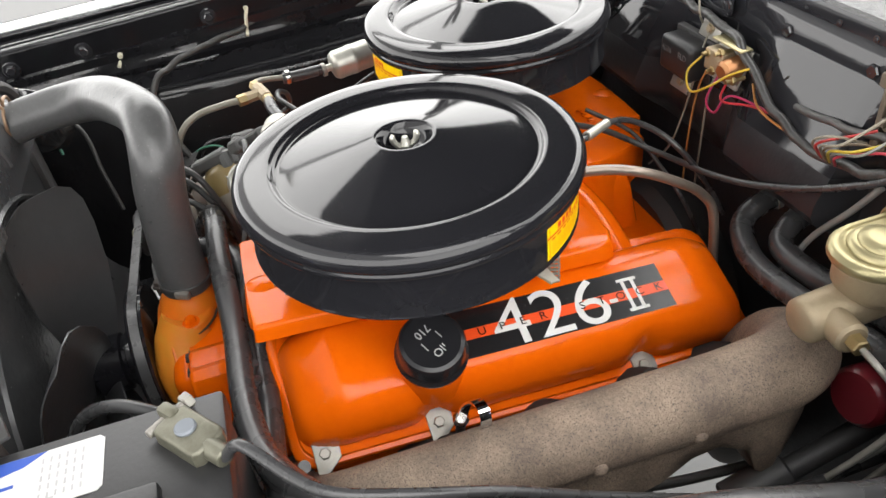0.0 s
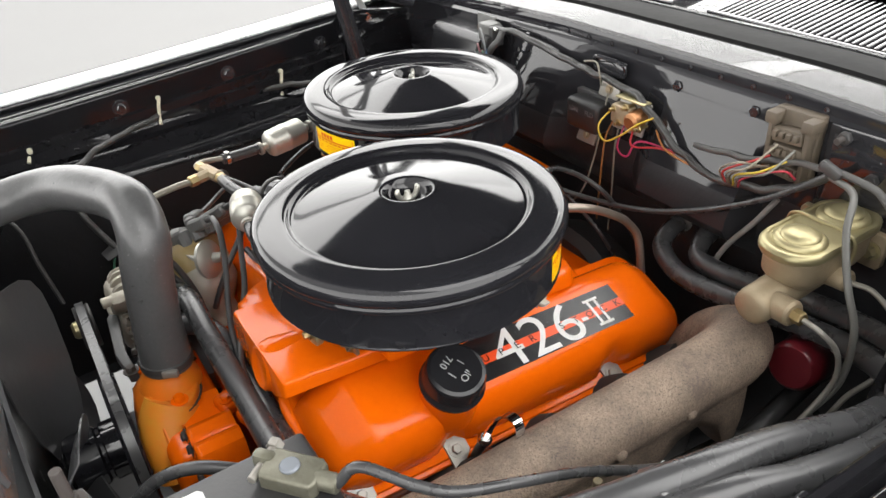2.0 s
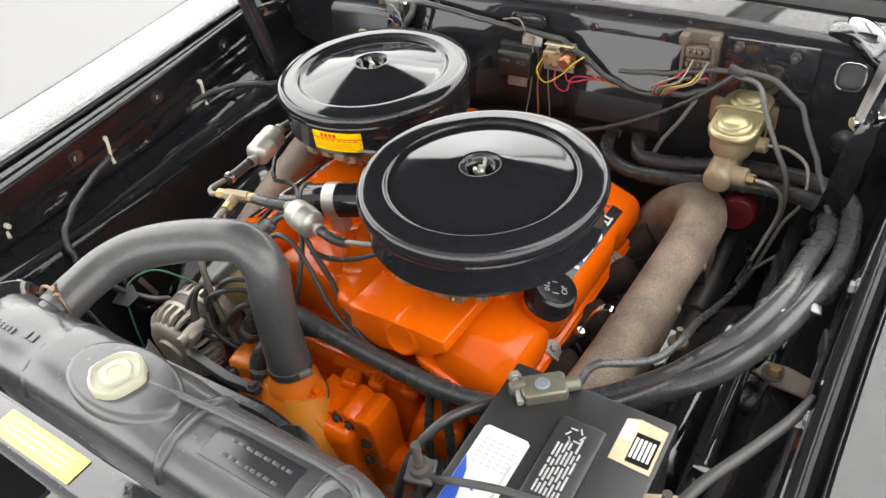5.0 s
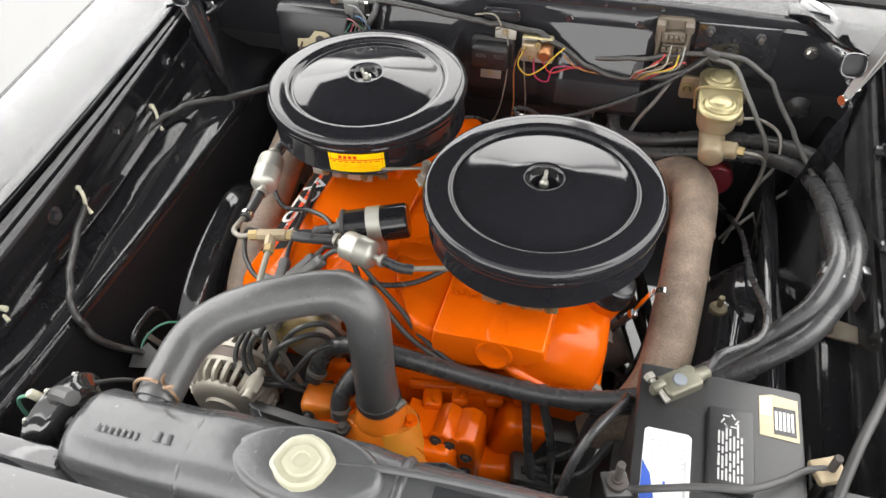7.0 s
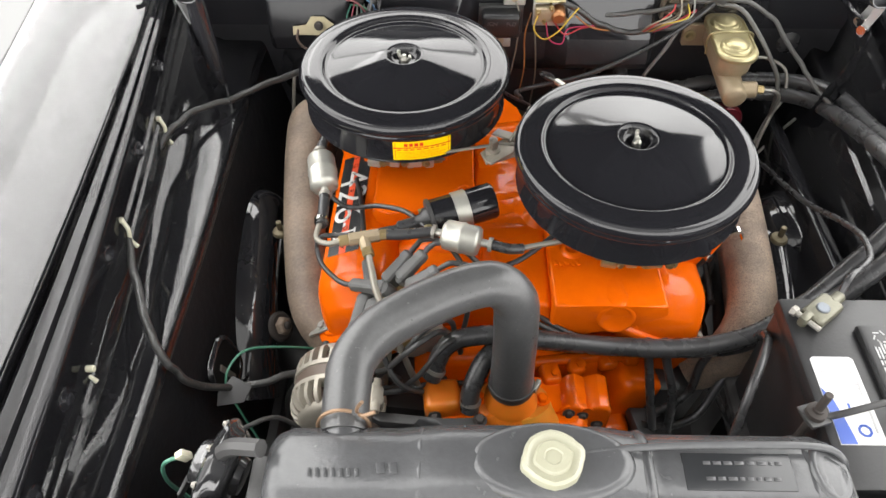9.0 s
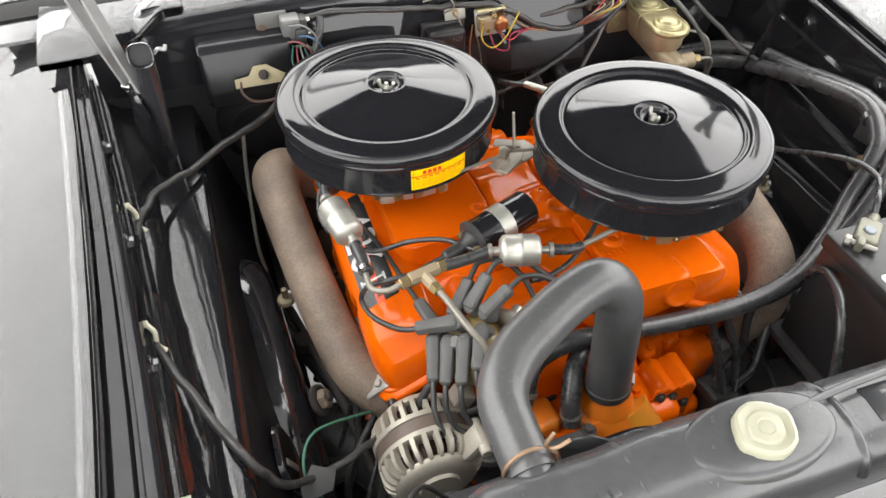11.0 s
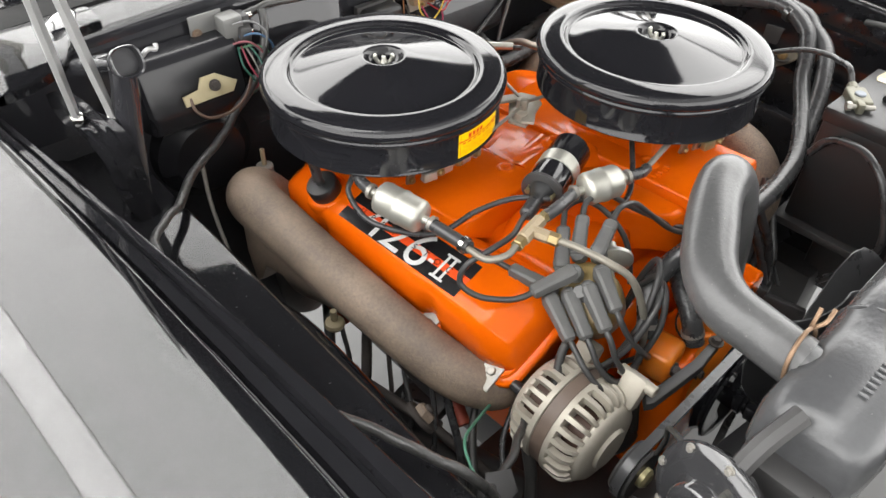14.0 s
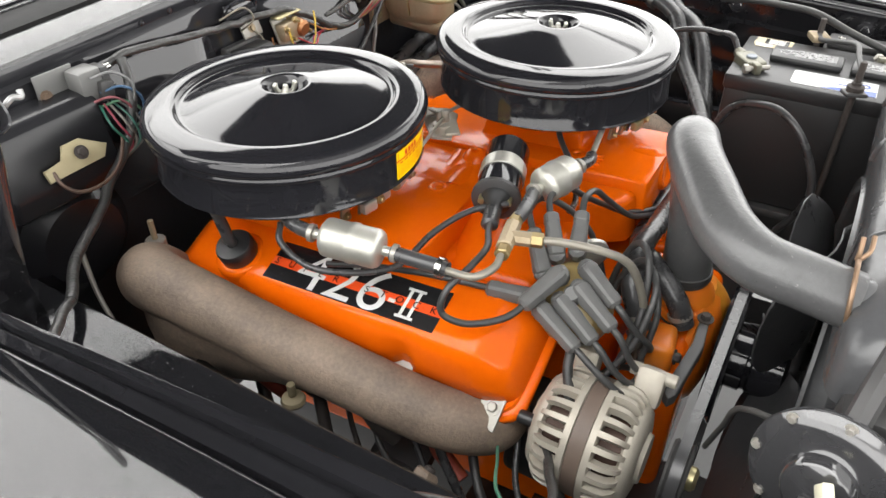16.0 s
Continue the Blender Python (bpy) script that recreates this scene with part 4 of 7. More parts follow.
for i in range(5):
    a = radians(104 - 72 * i)
    bm = bmesh.new()
    rings = []
    for r, w, tw in ((0.03, 0.034, 0.55), (0.07, 0.056, 0.50), (0.12, 0.074, 0.44), (0.18, 0.084, 0.40), (0.215, 0.082, 0.38), (0.236, 0.068, 0.37), (0.247, 0.042, 0.37)):
        c = PC + V(r * math.cos(a), -0.074, r * math.sin(a))
        t = V(-math.sin(a), 0, math.cos(a))
        d = t * math.cos(tw) + V(0, 1, 0) * math.sin(tw)
        nrm = V(math.cos(a), 0, math.sin(a)).cross(d)
        row = [c + d * w * k + nrm * (0.010 * (1 - k * k) + 0.001) for k in (-1, -0.6, -0.2, 0.2, 0.6, 1)]
        rings.append(row + [p - nrm * 0.002 for p in reversed(row)])
    part("blade", skin(bm, rings), M_BLADE, fan, "satin black cupped fan blade", sharp=60)


def loop_belt(wheels, y, w, t):
    """A flat belt round wheels (x, z, r) given in order."""
    pts = []
    n = len(wheels)
    for i in range(n):
        (x, z, r), (px, pz, pr), (nx, nz, nr) = wheels[i], wheels[i - 1], wheels[(i + 1) % n]
        a_in = math.atan2(z - pz, x - px) - math.pi / 2
        a_out = math.atan2(nz - z, nx - x) - math.pi / 2
        while a_out < a_in:
            a_out += 2 * math.pi
        for k in range(9):
            a = a_in + (a_out - a_in) * k / 8
            pts.append((x + r * math.cos(a), z + r * math.sin(a), math.cos(a), math.sin(a)))
    bm = bmesh.new()
    rings = [[V(x, y - w, z), V(x, y + w, z), V(x + t * cx, y + w, z + t * cz), V(x + t * cx, y - w, z + t * cz)] for x, z, cx, cz in pts]
    rows = [add_verts(bm, r) for r in rings]
    for a, b in zip(rows, rows[1:] + rows[:1]):
        for i in range(4):
            j = (i + 1) % 4
            bm.faces.new((a[i], a[j], b[j], b[i]))
    return bm


belt = thing("drive_belt", "black rubber fan belt round the pulleys", "belt")
part("band", loop_belt([(-0.262, 0.646, 0.034), (-0.012, 0.36, 0.075), (-0.012, 0.610, 0.090)], -0.4625, 0.006, 0.006), M_RUBBER, belt, sharp=30)

# ---- alternator ----
alt = thing("alternator", "dull aluminium alternator with vented ends and brown band", "alternator")
AX = along((-0.262, -0.300, 0.646), (-0.262, -0.45, 0.646))
for s, z0 in ((-1, 0.0535), (1, 0.0715)):
    Z = lambda k: z0 + s * k
    lug = [(0.0705, Z(0)), (0.0725, Z(0.001)), (0.0725, Z(0.008)), (0.070, Z(0.0095)), (0.058, Z(0.0095))]
    part("housing_rim", lathe(lug, 48, AX), M_ALTER, alt, sharp=40)
    part("end_bell", lathe([(0.054, Z(0.034)), (0.0585, Z(0.037)), (0.058, Z(0.042)), (0.052, Z(0.048)), (0.040, Z(0.051)), (0.030, Z(0.051)), (0.028, Z(0.056)), (0.0, Z(0.056))], 48, AX), M_ALTER, alt, sharp=40)
    for i in range(26):
        a = 2 * math.pi * i / 26
        c, sn = math.cos(a), math.sin(a)
        bm = bmesh.new()
        rings = []
        for r, k, wd in ((0.0722, 0.007, 0.0046), (0.0722, 0.022, 0.0040), (0.070, 0.031, 0.0038), (0.064, 0.038, 0.0036), (0.056, 0.042, 0.0034)):
            o1 = [V((r - 0.010) * c - w * sn, (r - 0.010) * sn + w * c, Z(k - 0.002)) for w in (-wd, wd)]
            o2 = [V(r * c - w * sn, r * sn + w * c, Z(k)) for w in (wd * 0.75, -wd * 0.75)]
            rings.append([AX @ p for p in o1 + o2])
        part("fin", skin(bm, rings), M_ALTER, alt)
part("stator_band", lathe([(0.068, 0.0535), (0.0705, 0.054), (0.0705, 0.071), (0.068, 0.0715)], 48, AX), mat("brown_lamination", (0.13, 0.095, 0.075), 0.55, scale=30, bump=0.0006), alt, "brown laminated stator band")
part("core", lathe([(0.0, 0.012), (0.0505, 0.018), (0.0505, 0.108), (0.0, 0.112)], 24, AX), mat("copper_winding", (0.06, 0.03, 0.02), 0.55, metal=0.3, scale=60, bump=0.001), alt, "dark copper windings behind the vents")
pul = part("pulley", lathe([(0.0, 0.150), (0.034, 0.150), (0.036, 0.153), (0.031, 0.160), (0.031, 0.164), (0.036, 0.171), (0.034, 0.174), (0.02, 0.174)], 32, AX), M_CHASSIS, alt)
part("pulley_nut", lathe([(0.014, 0.172), (0.014, 0.180), (0.010, 0.184), (0.0, 0.184)], 12, AX), M_ZINC, pul)
part("mounting_lug", block((0.022, 0.034, 0.046), (-0.208, -0.405, 0.700), (0, 35, 0), 0.007), M_ALTER, alt)
part("lug_bolt", rod((-0.200, -0.38, 0.713), (-0.200, -0.433, 0.713), 0.008, 12), M_ALTER, alt)
part("mounting_lug", block((0.03, 0.03, 0.05), (-0.205, -0.33, 0.690), (0, 30, 0), 0.006), M_ALTER, alt)
part("terminal", rod((-0.29, -0.285, 0.665), (-0.29, -0.305, 0.665), 0.008, 12), M_PLASTIC, alt)
arm = thing("alternator_bracket", "black steel alternator adjusting arm", "bracket")
part("arm", slab([(-0.205, -0.428), (-0.195, -0.434), (-0.10, -0.442), (-0.045, -0.436), (-0.04, -0.424), (-0.10, -0.428), (-0.195, -0.418)], 0.676, 0.690, bevel=0.002), M_CHASSIS, arm)
part("bolt", hexbolt((-0.05, -0.431, 0.690), (0, 0, 1), 0.007, 0.008), M_DARKIRON, arm)

# ---- radiator ----
rad = thing("radiator", "satin black radiator with stamped top tank", "radiator")
bm = bmesh.new()
prof = [(-0.658, 0.845), (-0.660, 0.890), (-0.652, 0.912), (-0.630, 0.924), (-0.600, 0.926), (-0.575, 0.921), (-0.556, 0.905), (-0.551, 0.880), (-0.551, 0.845)]
rings = []
XS = [-0.290, -0.288, -0.280, -0.262, -0.17, -0.145, -0.12, -0.095, -0.07, 0.07, 0.095, 0.105, 0.118, 0.128, 0.26, 0.300, 0.322, 0.330, 0.332]
for x in XS:
    e = min(1.0, max(0.0, (0.042 - max(0, -0.248 - x)) / 0.042)) if x < 0 else min(1.0, max(0.0, (0.332 - x) / 0.032))
    e = math.sqrt(max(0.0, 1 - (1 - e) ** 2))
    rise = 0.0
    if -0.16 < x < 0.10:
        rise = 0.010 * min(1, max(0, (x + 0.145) / 0.05)) * min(1, max(0, (0.100 - x) / 0.02))
    if x > 0.11:
        rise = -0.006
    rings.append([V(x, -0.605 + (y + 0.605) * (0.72 + 0.28 * e), 0.845 + (z - 0.845) * (0.55 + 0.45 * e) + (rise if z > 0.9 else rise * 0.5 if z > 0.87 else 0)) for y, z in prof])
skin(bm, rings)
tank = part("top_tank", bm, M_TANK, rad, "satin black stamped top tank", sharp=50)
part("tank_panel", block((0.112, 0.040, 0.002), (0.205, -0.607, 0.9192), (1, 0, 0), 0.0008), mat("dark_satin_stamping", (0.026, 0.027, 0.029), 0.25, scale=9, rough_var=0.1), tank, "stamped panel, darker than the tank")
for x, lift, r in ((0.112, -0.002, 0.0075), (0.282, -0.007, 0.0065), (-0.122, 0.003, 0.006)):
    part("cross_rib", sweep([(x, -0.605 + (y + 0.605) * 0.95, z - 0.005 + (lift if z > 0.9 else 0)) for y, z in prof[1:-1]], r, 10, 4), M_TANK, tank, "pressed rib across the tank", sharp=70)
part("end_emboss", lathe([(0.030, -0.006), (0.029, 0.0), (0.026, 0.0022), (0.023, 0.001), (0.0, 0.0)], 36, Matrix.Translation((0.303, -0.604, 0.9155)) @ Matrix.Rotation(0.35, 4, "Y") @ Matrix.Diagonal((0.8, 1.1, 1.0, 1.0))), M_TANK, tank, "round embossing at the tank's end", sharp=70)
rng = random.Random(5)
for row, y in enumerate((-0.598, -0.615)):
    x = 0.170
    while x < 0.245:
        w = rng.uniform(0.004, 0.010)
        part("stamped_bar", block((w, 0.004, 0.0012), (x + w / 2, y, 0.9204), (1, 0, 0), 0.0004), M_TANK, tank)
        x += w + 0.0025
for i in range(7):
    part("stamped_bar", block((0.0042, 0.009, 0.0010), (-0.236 + i * 0.0082, -0.617, 0.9262), (2, 0, 6), 0.0006), M_TANK, tank)
for i in range(2):
    part("stamped_mark", block((0.009, 0.012, 0.0010), (-0.163 + i * 0.013, -0.612, 0.9266), (2, 0, 6), 0.002), M_TANK, tank)
part("inlet_neck", rod((-0.209, -0.60, 0.886), (-0.209, -0.550, 0.893), 0.0245, 28), M_TANK, tank)
bm = lathe([(0.090, -0.020), (0.086, -0.004), (0.081, 0.0015), (0.072, 0.0035), (0.036, 0.0045), (0.0, 0.0045)], 48, Matrix.Translation((0.012, -0.605, 0.9335)) @ Matrix.Diagonal((1.0, 0.52, 1.0, 1.0)))
part("cap_plateau", bm, M_TANK, tank, "raised round plateau below the cap", sharp=70)
part("filler_neck", lathe([(0.036, 0.0), (0.034, 0.006), (0.030, 0.008), (0.030, 0.014)], 32, Matrix.Translation((0.012, -0.607, 0.930))), M_TANK, rad)
part("core", block((0.61, 0.055, 0.45), (0.02, -0.607, 0.62), (0, 0, 0), 0.003), M_TANK, rad)
for s in (-1, 1):
    part("side_tank", block((0.035, 0.075, 0.50), (0.02 + s * 0.318, -0.605, 0.61), (0, 0, 0), 0.006), M_CHASSIS, rad)
cap = thing("pressure_cap", "cream painted pressure cap on the radiator", "cap")
pts = []
for i in range(48):
    a = 2 * math.pi * i / 48
    ear = max(0.0, math.cos(2 * (a - 0.3))) ** 8 * 0.004 + 0.0008 * max(0.0, math.cos(8 * a)) ** 3
    pts.append((math.cos(a) * (0.0305 + ear), math.sin(a) * (0.0305 + ear)))
bm = bmesh.new()
skin(bm, [[V(x * k, y * k, z) for x, y in pts] for k, z in ((0.97, -0.006), (1.0, -0.003), (1.0, 0.004), (0.97, 0.007), (0.86, 0.0085), (0.78, 0.0065), (0.62, 0.0062), (0.55, 0.009), (0.30, 0.0095), (0.26, 0.008), (0.02, 0.0085))])
bm.transform(Matrix.Translation((0.012, -0.607, 0.940)))
part("cap", bm, M_CAP, cap, sharp=40)
ov = thing("overflow_tube", "thin dark overflow tube along the radiator tank", "tube")
part("tube", sweep([(0.035, -0.600, 0.934), (0.06, -0.594, 0.934), (0.13, -0.585, 0.930), (0.23, -0.580, 0.926), (0.30, -0.580, 0.922), (0.325, -0.590, 0.905), (0.33, -0.60, 0.86)], 0.0042, 10, 6), M_TANK, ov)
# shroud: a thin pressed panel with a round opening and a rolled lip
sh = thing("fan_shroud", "satin black fan shroud behind the radiator core", "shroud")
bm, lip = bmesh.new(), bmesh.new()
rows, rims = [], []
for i in range(73):
    a = 2 * math.pi * i / 72
    ca, sa = math.cos(a), math.sin(a)
    out_r = min(0.30 / max(abs(ca), 1e-6), (0.245 if sa > 0 else 0.27) / max(abs(sa), 1e-6))
    out_r = max(out_r, 0.262) if sa < 0.9 else max(out_r, 0.262)
    rows.append([V(0.012 + ca * out_r, -0.577, 0.605 + sa * out_r), V(0.012 + ca * 0.258, -0.572, 0.605 + sa * 0.258)])
    rims.append([V(0.012 + ca * r, y, 0.605 + sa * r) for r, y in ((0.258, -0.572), (0.256, -0.556), (0.258, -0.549), (0.263, -0.547), (0.266, -0.551))])
skin(bm, rows, closed=False, cap=False)
bmesh.ops.solidify(bm, geom=list(bm.faces), thickness=0.002)
part("panel", bm, M_TANK, sh, sharp=40)
part("lip", skin(lip, rims, closed=False, cap=False), M_TANK, sh, "rolled lip round the fan", sharp=70)
# radiator support: black yoke across the front, with a yellow sticker
sup = bmesh.new()
block((1.16, 0.05, 0.03), (CX, -0.70, 0.895), (0, 0, 0), 0.006, bm=sup)
block((0.22, 0.03, 0.40), (CX - 0.44, -0.64, 0.66), (0, 0, 0), 0.006, bm=sup)
block((0.22, 0.03, 0.40), (CX + 0.44, -0.66, 0.66), (0, 0, 0), 0.006, bm=sup)
tagged(part("radiator_support", sup, M_BAY), "black radiator support panel across the front", "panel", kind="structure")
st3 = thing("yellow_sticker", "yellow warning sticker on the radiator support", "sticker")
part("sheet", block((0.14, 0.03, 0.0012), (-0.02, -0.70, 0.9115), (0, 0, 0), 0.0004), mat("faded_yellow_paper", (0.72, 0.64, 0.16), 0.5, color2=(0.62, 0.55, 0.16), scale=30), st3)
for i in range(3):
    part("print_line", block((0.11, 0.002, 0.0006), (-0.02, -0.692 - 0.007 * i, 0.9124), (0, 0, 0), 0), M_GREYP, st3)

# ---- battery ----
bat = thing("battery", "black car battery with white and printed labels", "battery")
BX, BY, BZ = 0.443, -0.462, 0.853
part("case", block((0.186, 0.262, 0.20), (BX, BY, BZ - 0.113), (0, 0, 0), 0.006), M_PLASTIC, bat)
lid = part("lid", block((0.192, 0.268, 0.026), (BX, BY, BZ - 0.013), (0, 0, 0), 0.005), M_PLASTIC, bat)
for y in (BY + 0.03, BY - 0.09):
    pod = part("vent_cover", block((0.052, 0.108, 0.013), (BX + 0.012, y, BZ + 0.005), (0, 0, 0), 0.005), M_PLASTIC, lid)
    rng = random.Random(int(y * 1000))
    for i in range(7):
        x = BX - 0.002 + 0.0042 * i
        yy = y - 0.044
        while yy < y + 0.015:
            d = rng.uniform(0.006, 0.02)
            part("print_bar", block((0.0022, d, 0.0004), (x, yy + d / 2, BZ + 0.0117), (0, 0, 0), 0), M_GREYP, pod)
            yy += d + 0.003
    for i in range(6):
        a = 2 * math.pi * i / 6
        part("print_mark", block((0.0075, 0.0018, 0.0004), (BX + 0.010 + 0.008 * math.cos(a), y + 0.033 + 0.008 * math.sin(a), BZ + 0.0117), (0, 0, math.degrees(a) + 60), 0), M_GREYP, pod)
lab = part("white_label", slab([(BX - 0.084, BY - 0.080), (BX - 0.030, BY - 0.080), (BX - 0.030, BY + 0.036), (BX - 0.034, BY + 0.040), (BX - 0.080, BY + 0.040), (BX - 0.084, BY + 0.036)], BZ, BZ + 0.0008), M_WHITE, lid, "white paper label with a blue print")
part("blue_print", slab([(BX - 0.0835, BY - 0.079), (BX - 0.064, BY - 0.079), (BX - 0.068, BY - 0.05), (BX - 0.074, BY - 0.02), (BX - 0.0835, BY - 0.004)], BZ + 0.0008, BZ + 0.0012), M_BLUE, lab)
for k in range(8):
    a = 2 * math.pi * k / 8
    part("print_mark", block((0.0058, 0.0030, 0.0004), (BX - 0.050 + 0.0065 * math.cos(a), BY - 0.062 + 0.0065 * math.sin(a), BZ + 0.0012), (0, 0, math.degrees(a) + 90), 0), M_BLUE, lab)
for i in range(5):
    for k in range(6):
        part("print_bar", block((0.0055, 0.0016, 0.0003), (BX - 0.074 + 0.0085 * i, BY + 0.024 - 0.006 * k, BZ + 0.001), (0, 0, 0), 0), M_GREYP, lab)
part("print_bar", block((0.003, 0.012, 0.0003), (BX - 0.058, BY - 0.032, BZ + 0.001), (0, 0, 0), 0), M_BLUE, lab)
part("print_bar", block((0.003, 0.07, 0.0003), (BX - 0.036, BY - 0.030, BZ + 0.001), (0, 0, 0), 0), M_GREYP, lab)
lab2 = part("torn_label", slab([(BX + 0.046, BY + 0.062), (BX + 0.090, BY + 0.060), (BX + 0.090, BY + 0.118), (BX + 0.060, BY + 0.121), (BX + 0.046, BY + 0.116)], BZ, BZ + 0.0008), mat("yellowed_paper", (0.55, 0.48, 0.32), 0.6, color2=(0.40, 0.32, 0.2), scale=40), lid, "torn yellowed paper label")
part("dark_patch", slab([(BX + 0.062, BY + 0.066), (BX + 0.087, BY + 0.066), (BX + 0.087, BY + 0.104), (BX + 0.062, BY + 0.104)], BZ + 0.0008, BZ + 0.0011), M_BLACKD, lab2)
for i in range(5):
    part("print_bar", block((0.003, 0.026, 0.0003), (BX + 0.065 + 0.0045 * i, BY + 0.085, BZ + 0.0012), (0, 0, 0), 0), M_WHITE, lab2)
part("white_patch", slab([(BX + 0.047, BY + 0.09), (BX + 0.060, BY + 0.09), (BX + 0.060, BY + 0.117), (BX + 0.047, BY + 0.115)], BZ + 0.0008, BZ + 0.0010), M_WHITE, lab2)


def terminal(c, turn, tail):
    th = thing("battery_terminal", "greyed lead battery cable clamp on its post", "battery clamp", group="battery clamps")
    m = Matrix.Translation(c) @ Matrix.Rotation(radians(turn), 4, "Z") @ Matrix.Scale(0.86, 4)
    LEAD = M_LEAD
    part("clamp_body", merge(None, slab([(-0.022, -0.018), (0.030, -0.018), (0.034, -0.012), (0.034, 0.014), (0.028, 0.019), (-0.022, 0.019), (-0.026, 0.012), (-0.026, -0.012)], 0.0, 0.017, m, 0.004)), LEAD, th)
    part("post", lathe([(0.0105, 0.0), (0.010, 0.019), (0.0085, 0.0205), (0.0, 0.0205)], 24, m @ Matrix.Translation((0.002, 0, 0))), mat("lead_post", (0.22, 0.24, 0.27), 0.55, metal=0.5, scale=40), th, "grey-blue lead post")
    part("clamp_jaw", block((0.020, 0.012, 0.018), m @ V(-0.030, 0.006, 0.009), (0, 0, turn), 0.004), LEAD, th)
    part("clamp_bolt", rod(m @ V(-0.030, -0.020, 0.009), m @ V(-0.030, 0.024, 0.009), 0.004, 10), M_ALU, th)
    part("bolt_head", rod(m @ V(-0.030, 0.020, 0.009), m @ V(-0.030, 0.030, 0.009), 0.0075, 6), M_ALU, th)
    part("cable_socket", rod(m @ V(0.028, 0, 0.008), m @ V(0.052, 0, 0.008), 0.0085, 14), LEAD, th)
    return m @ V(0.05, 0, 0.008)


M_LEAD = mat("corroded_lead", (0.20, 0.195, 0.155), 0.42, metal=0.5, color2=(0.10, 0.095, 0.065), scale=60, bump=0.0012, fine=200)
t1 = terminal((0.392, -0.357, BZ), 38, None)
t2 = terminal((0.500, -0.565, BZ), -60, None)


def wavy(pts, amp, seed):
    """The same course with small kinks, as hand-taped bundles have."""
    rng = random.Random(seed)
    out = [V(*pts[0])]
    for a, b in zip(pts, pts[1:]):
        a, b = V(*a), V(*b)
        n = max(1, round((b - a).length / 0.022))
        for k in range(1, n + 1):
            j = amp if (k < n or b != V(*pts[-1])) else 0.0
            out.append(a.lerp(b, k / n) + V(rng.uniform(-j, j), rng.uniform(-j, j), rng.uniform(-j, j)))
    return out


def wire(name, label, pts, r, material, segs=10, steps=7, category="wire", group=""):
    th = thing(name, label, category, group=group)
    part("sheath", sweep(pts, r, segs, steps), material, th, sharp=80)
    return th


wire("battery_cable", "black battery cable from the clamp down beside the exhaust", [t1, (0.438, -0.314, 0.880), (0.472, -0.284, 0.870), (0.492, -0.258, 0.864), (0.503, -0.208, 0.850), (0.503, -0.14, 0.815), (0.505, -0.06, 0.765), (0.512, 0.05, 0.71), (0.51, 0.15, 0.67), (0.48, 0.30, 0.60)], 0.0048, M_RUBBER, category="cable", group="battery cables")
wire("battery_cable", "black battery cable curving down behind the radiator", [(0.345, -0.335, 0.77), (0.340, -0.35, 0.80), (0.333, -0.375, 0.817), (0.305, -0.424, 0.828), (0.282, -0.468, 0.80), (0.272, -0.50, 0.73), (0.29, -0.485, 0.66), (0.31, -0.44, 0.58)], 0.0062, M_RUBBER, category="cable", group="battery cables")
wire("battery_cable", "cloth-braided dark cable from the battery to the fender", [t2, (0.535, -0.56, 0.86), (0.555, -0.49, 0.875), (0.58, -0.42, 0.893), (0.608, -0.36, 0.890), (0.634, -0.30, 0.882), (0.650, -0.25, 0.872)], 0.006, M_WIRE, category="cable", group="battery cables")
hd = thing("battery_hold_down", "black steel battery hold-down bar with threaded rod", "bracket")
part("bar", sweep([(0.335, -0.511, 0.866), (0.352, -0.512, 0.866), (0.375, -0.512, 0.880), (0.42, -0.503, 0.888), (0.465, -0.495, 0.890), (0.505, -0.468, 0.877), (0.533, -0.443, 0.866), (0.555, -0.435, 0.866)], 0.0042, 10, 6), M_CHASSIS, hd)
part("eye_plate", block((0.03, 0.03, 0.006), (0.333, -0.511, 0.865), (0, 8, 20), 0.002), M_CHASSIS, hd)
part("threaded_rod", rod((0.333, -0.511, 0.66), (0.333, -0.511, 0.912), 0.0048, 12), M_DARKIRON, hd)
part("wing_nut", lathe([(0.012, 0), (0.012, 0.008), (0.007, 0.010), (0.007, 0.014)], 12, Matrix.Translation((0.333, -0.511, 0.868))), M_DARKIRON, hd)
part("far_plate", block((0.035, 0.03, 0.012), (0.558, -0.435, 0.862), (0, 0, 25), 0.004), M_CADMIUM, hd)
part("far_rod", rod((0.560, -0.435, 0.68), (0.560, -0.435, 0.893), 0.0048, 12), M_DARKIRON, hd)
tray = thing("battery_tray", "black steel battery tray", "tray")
part("tray", block((0.21, 0.29, 0.015), (BX, BY, BZ - 0.222), (0, 0, 0), 0.004), M_CHASSIS, tray)
part("support_leg", block((0.04, 0.2, 0.2), (BX + 0.07, BY, BZ - 0.33), (0, 0, 0), 0.01), M_CHASSIS, tray)
bx = thing("relay_box", "dark ribbed box beside the battery", "box")
part("case", block((0.055, 0.11, 0.09), (0.590, -0.50, 0.80), (0, 0, 0), 0.008), M_CHASSIS, bx)
part("cover", block((0.05, 0.10, 0.012), (0.590, -0.50, 0.849), (0, 0, 0), 0.004), M_CHASSIS, bx)
part("screw", hexbolt((0.590, -0.47, 0.855), (0, 0, 1), 0.004, 0.003), M_STEEL, bx)

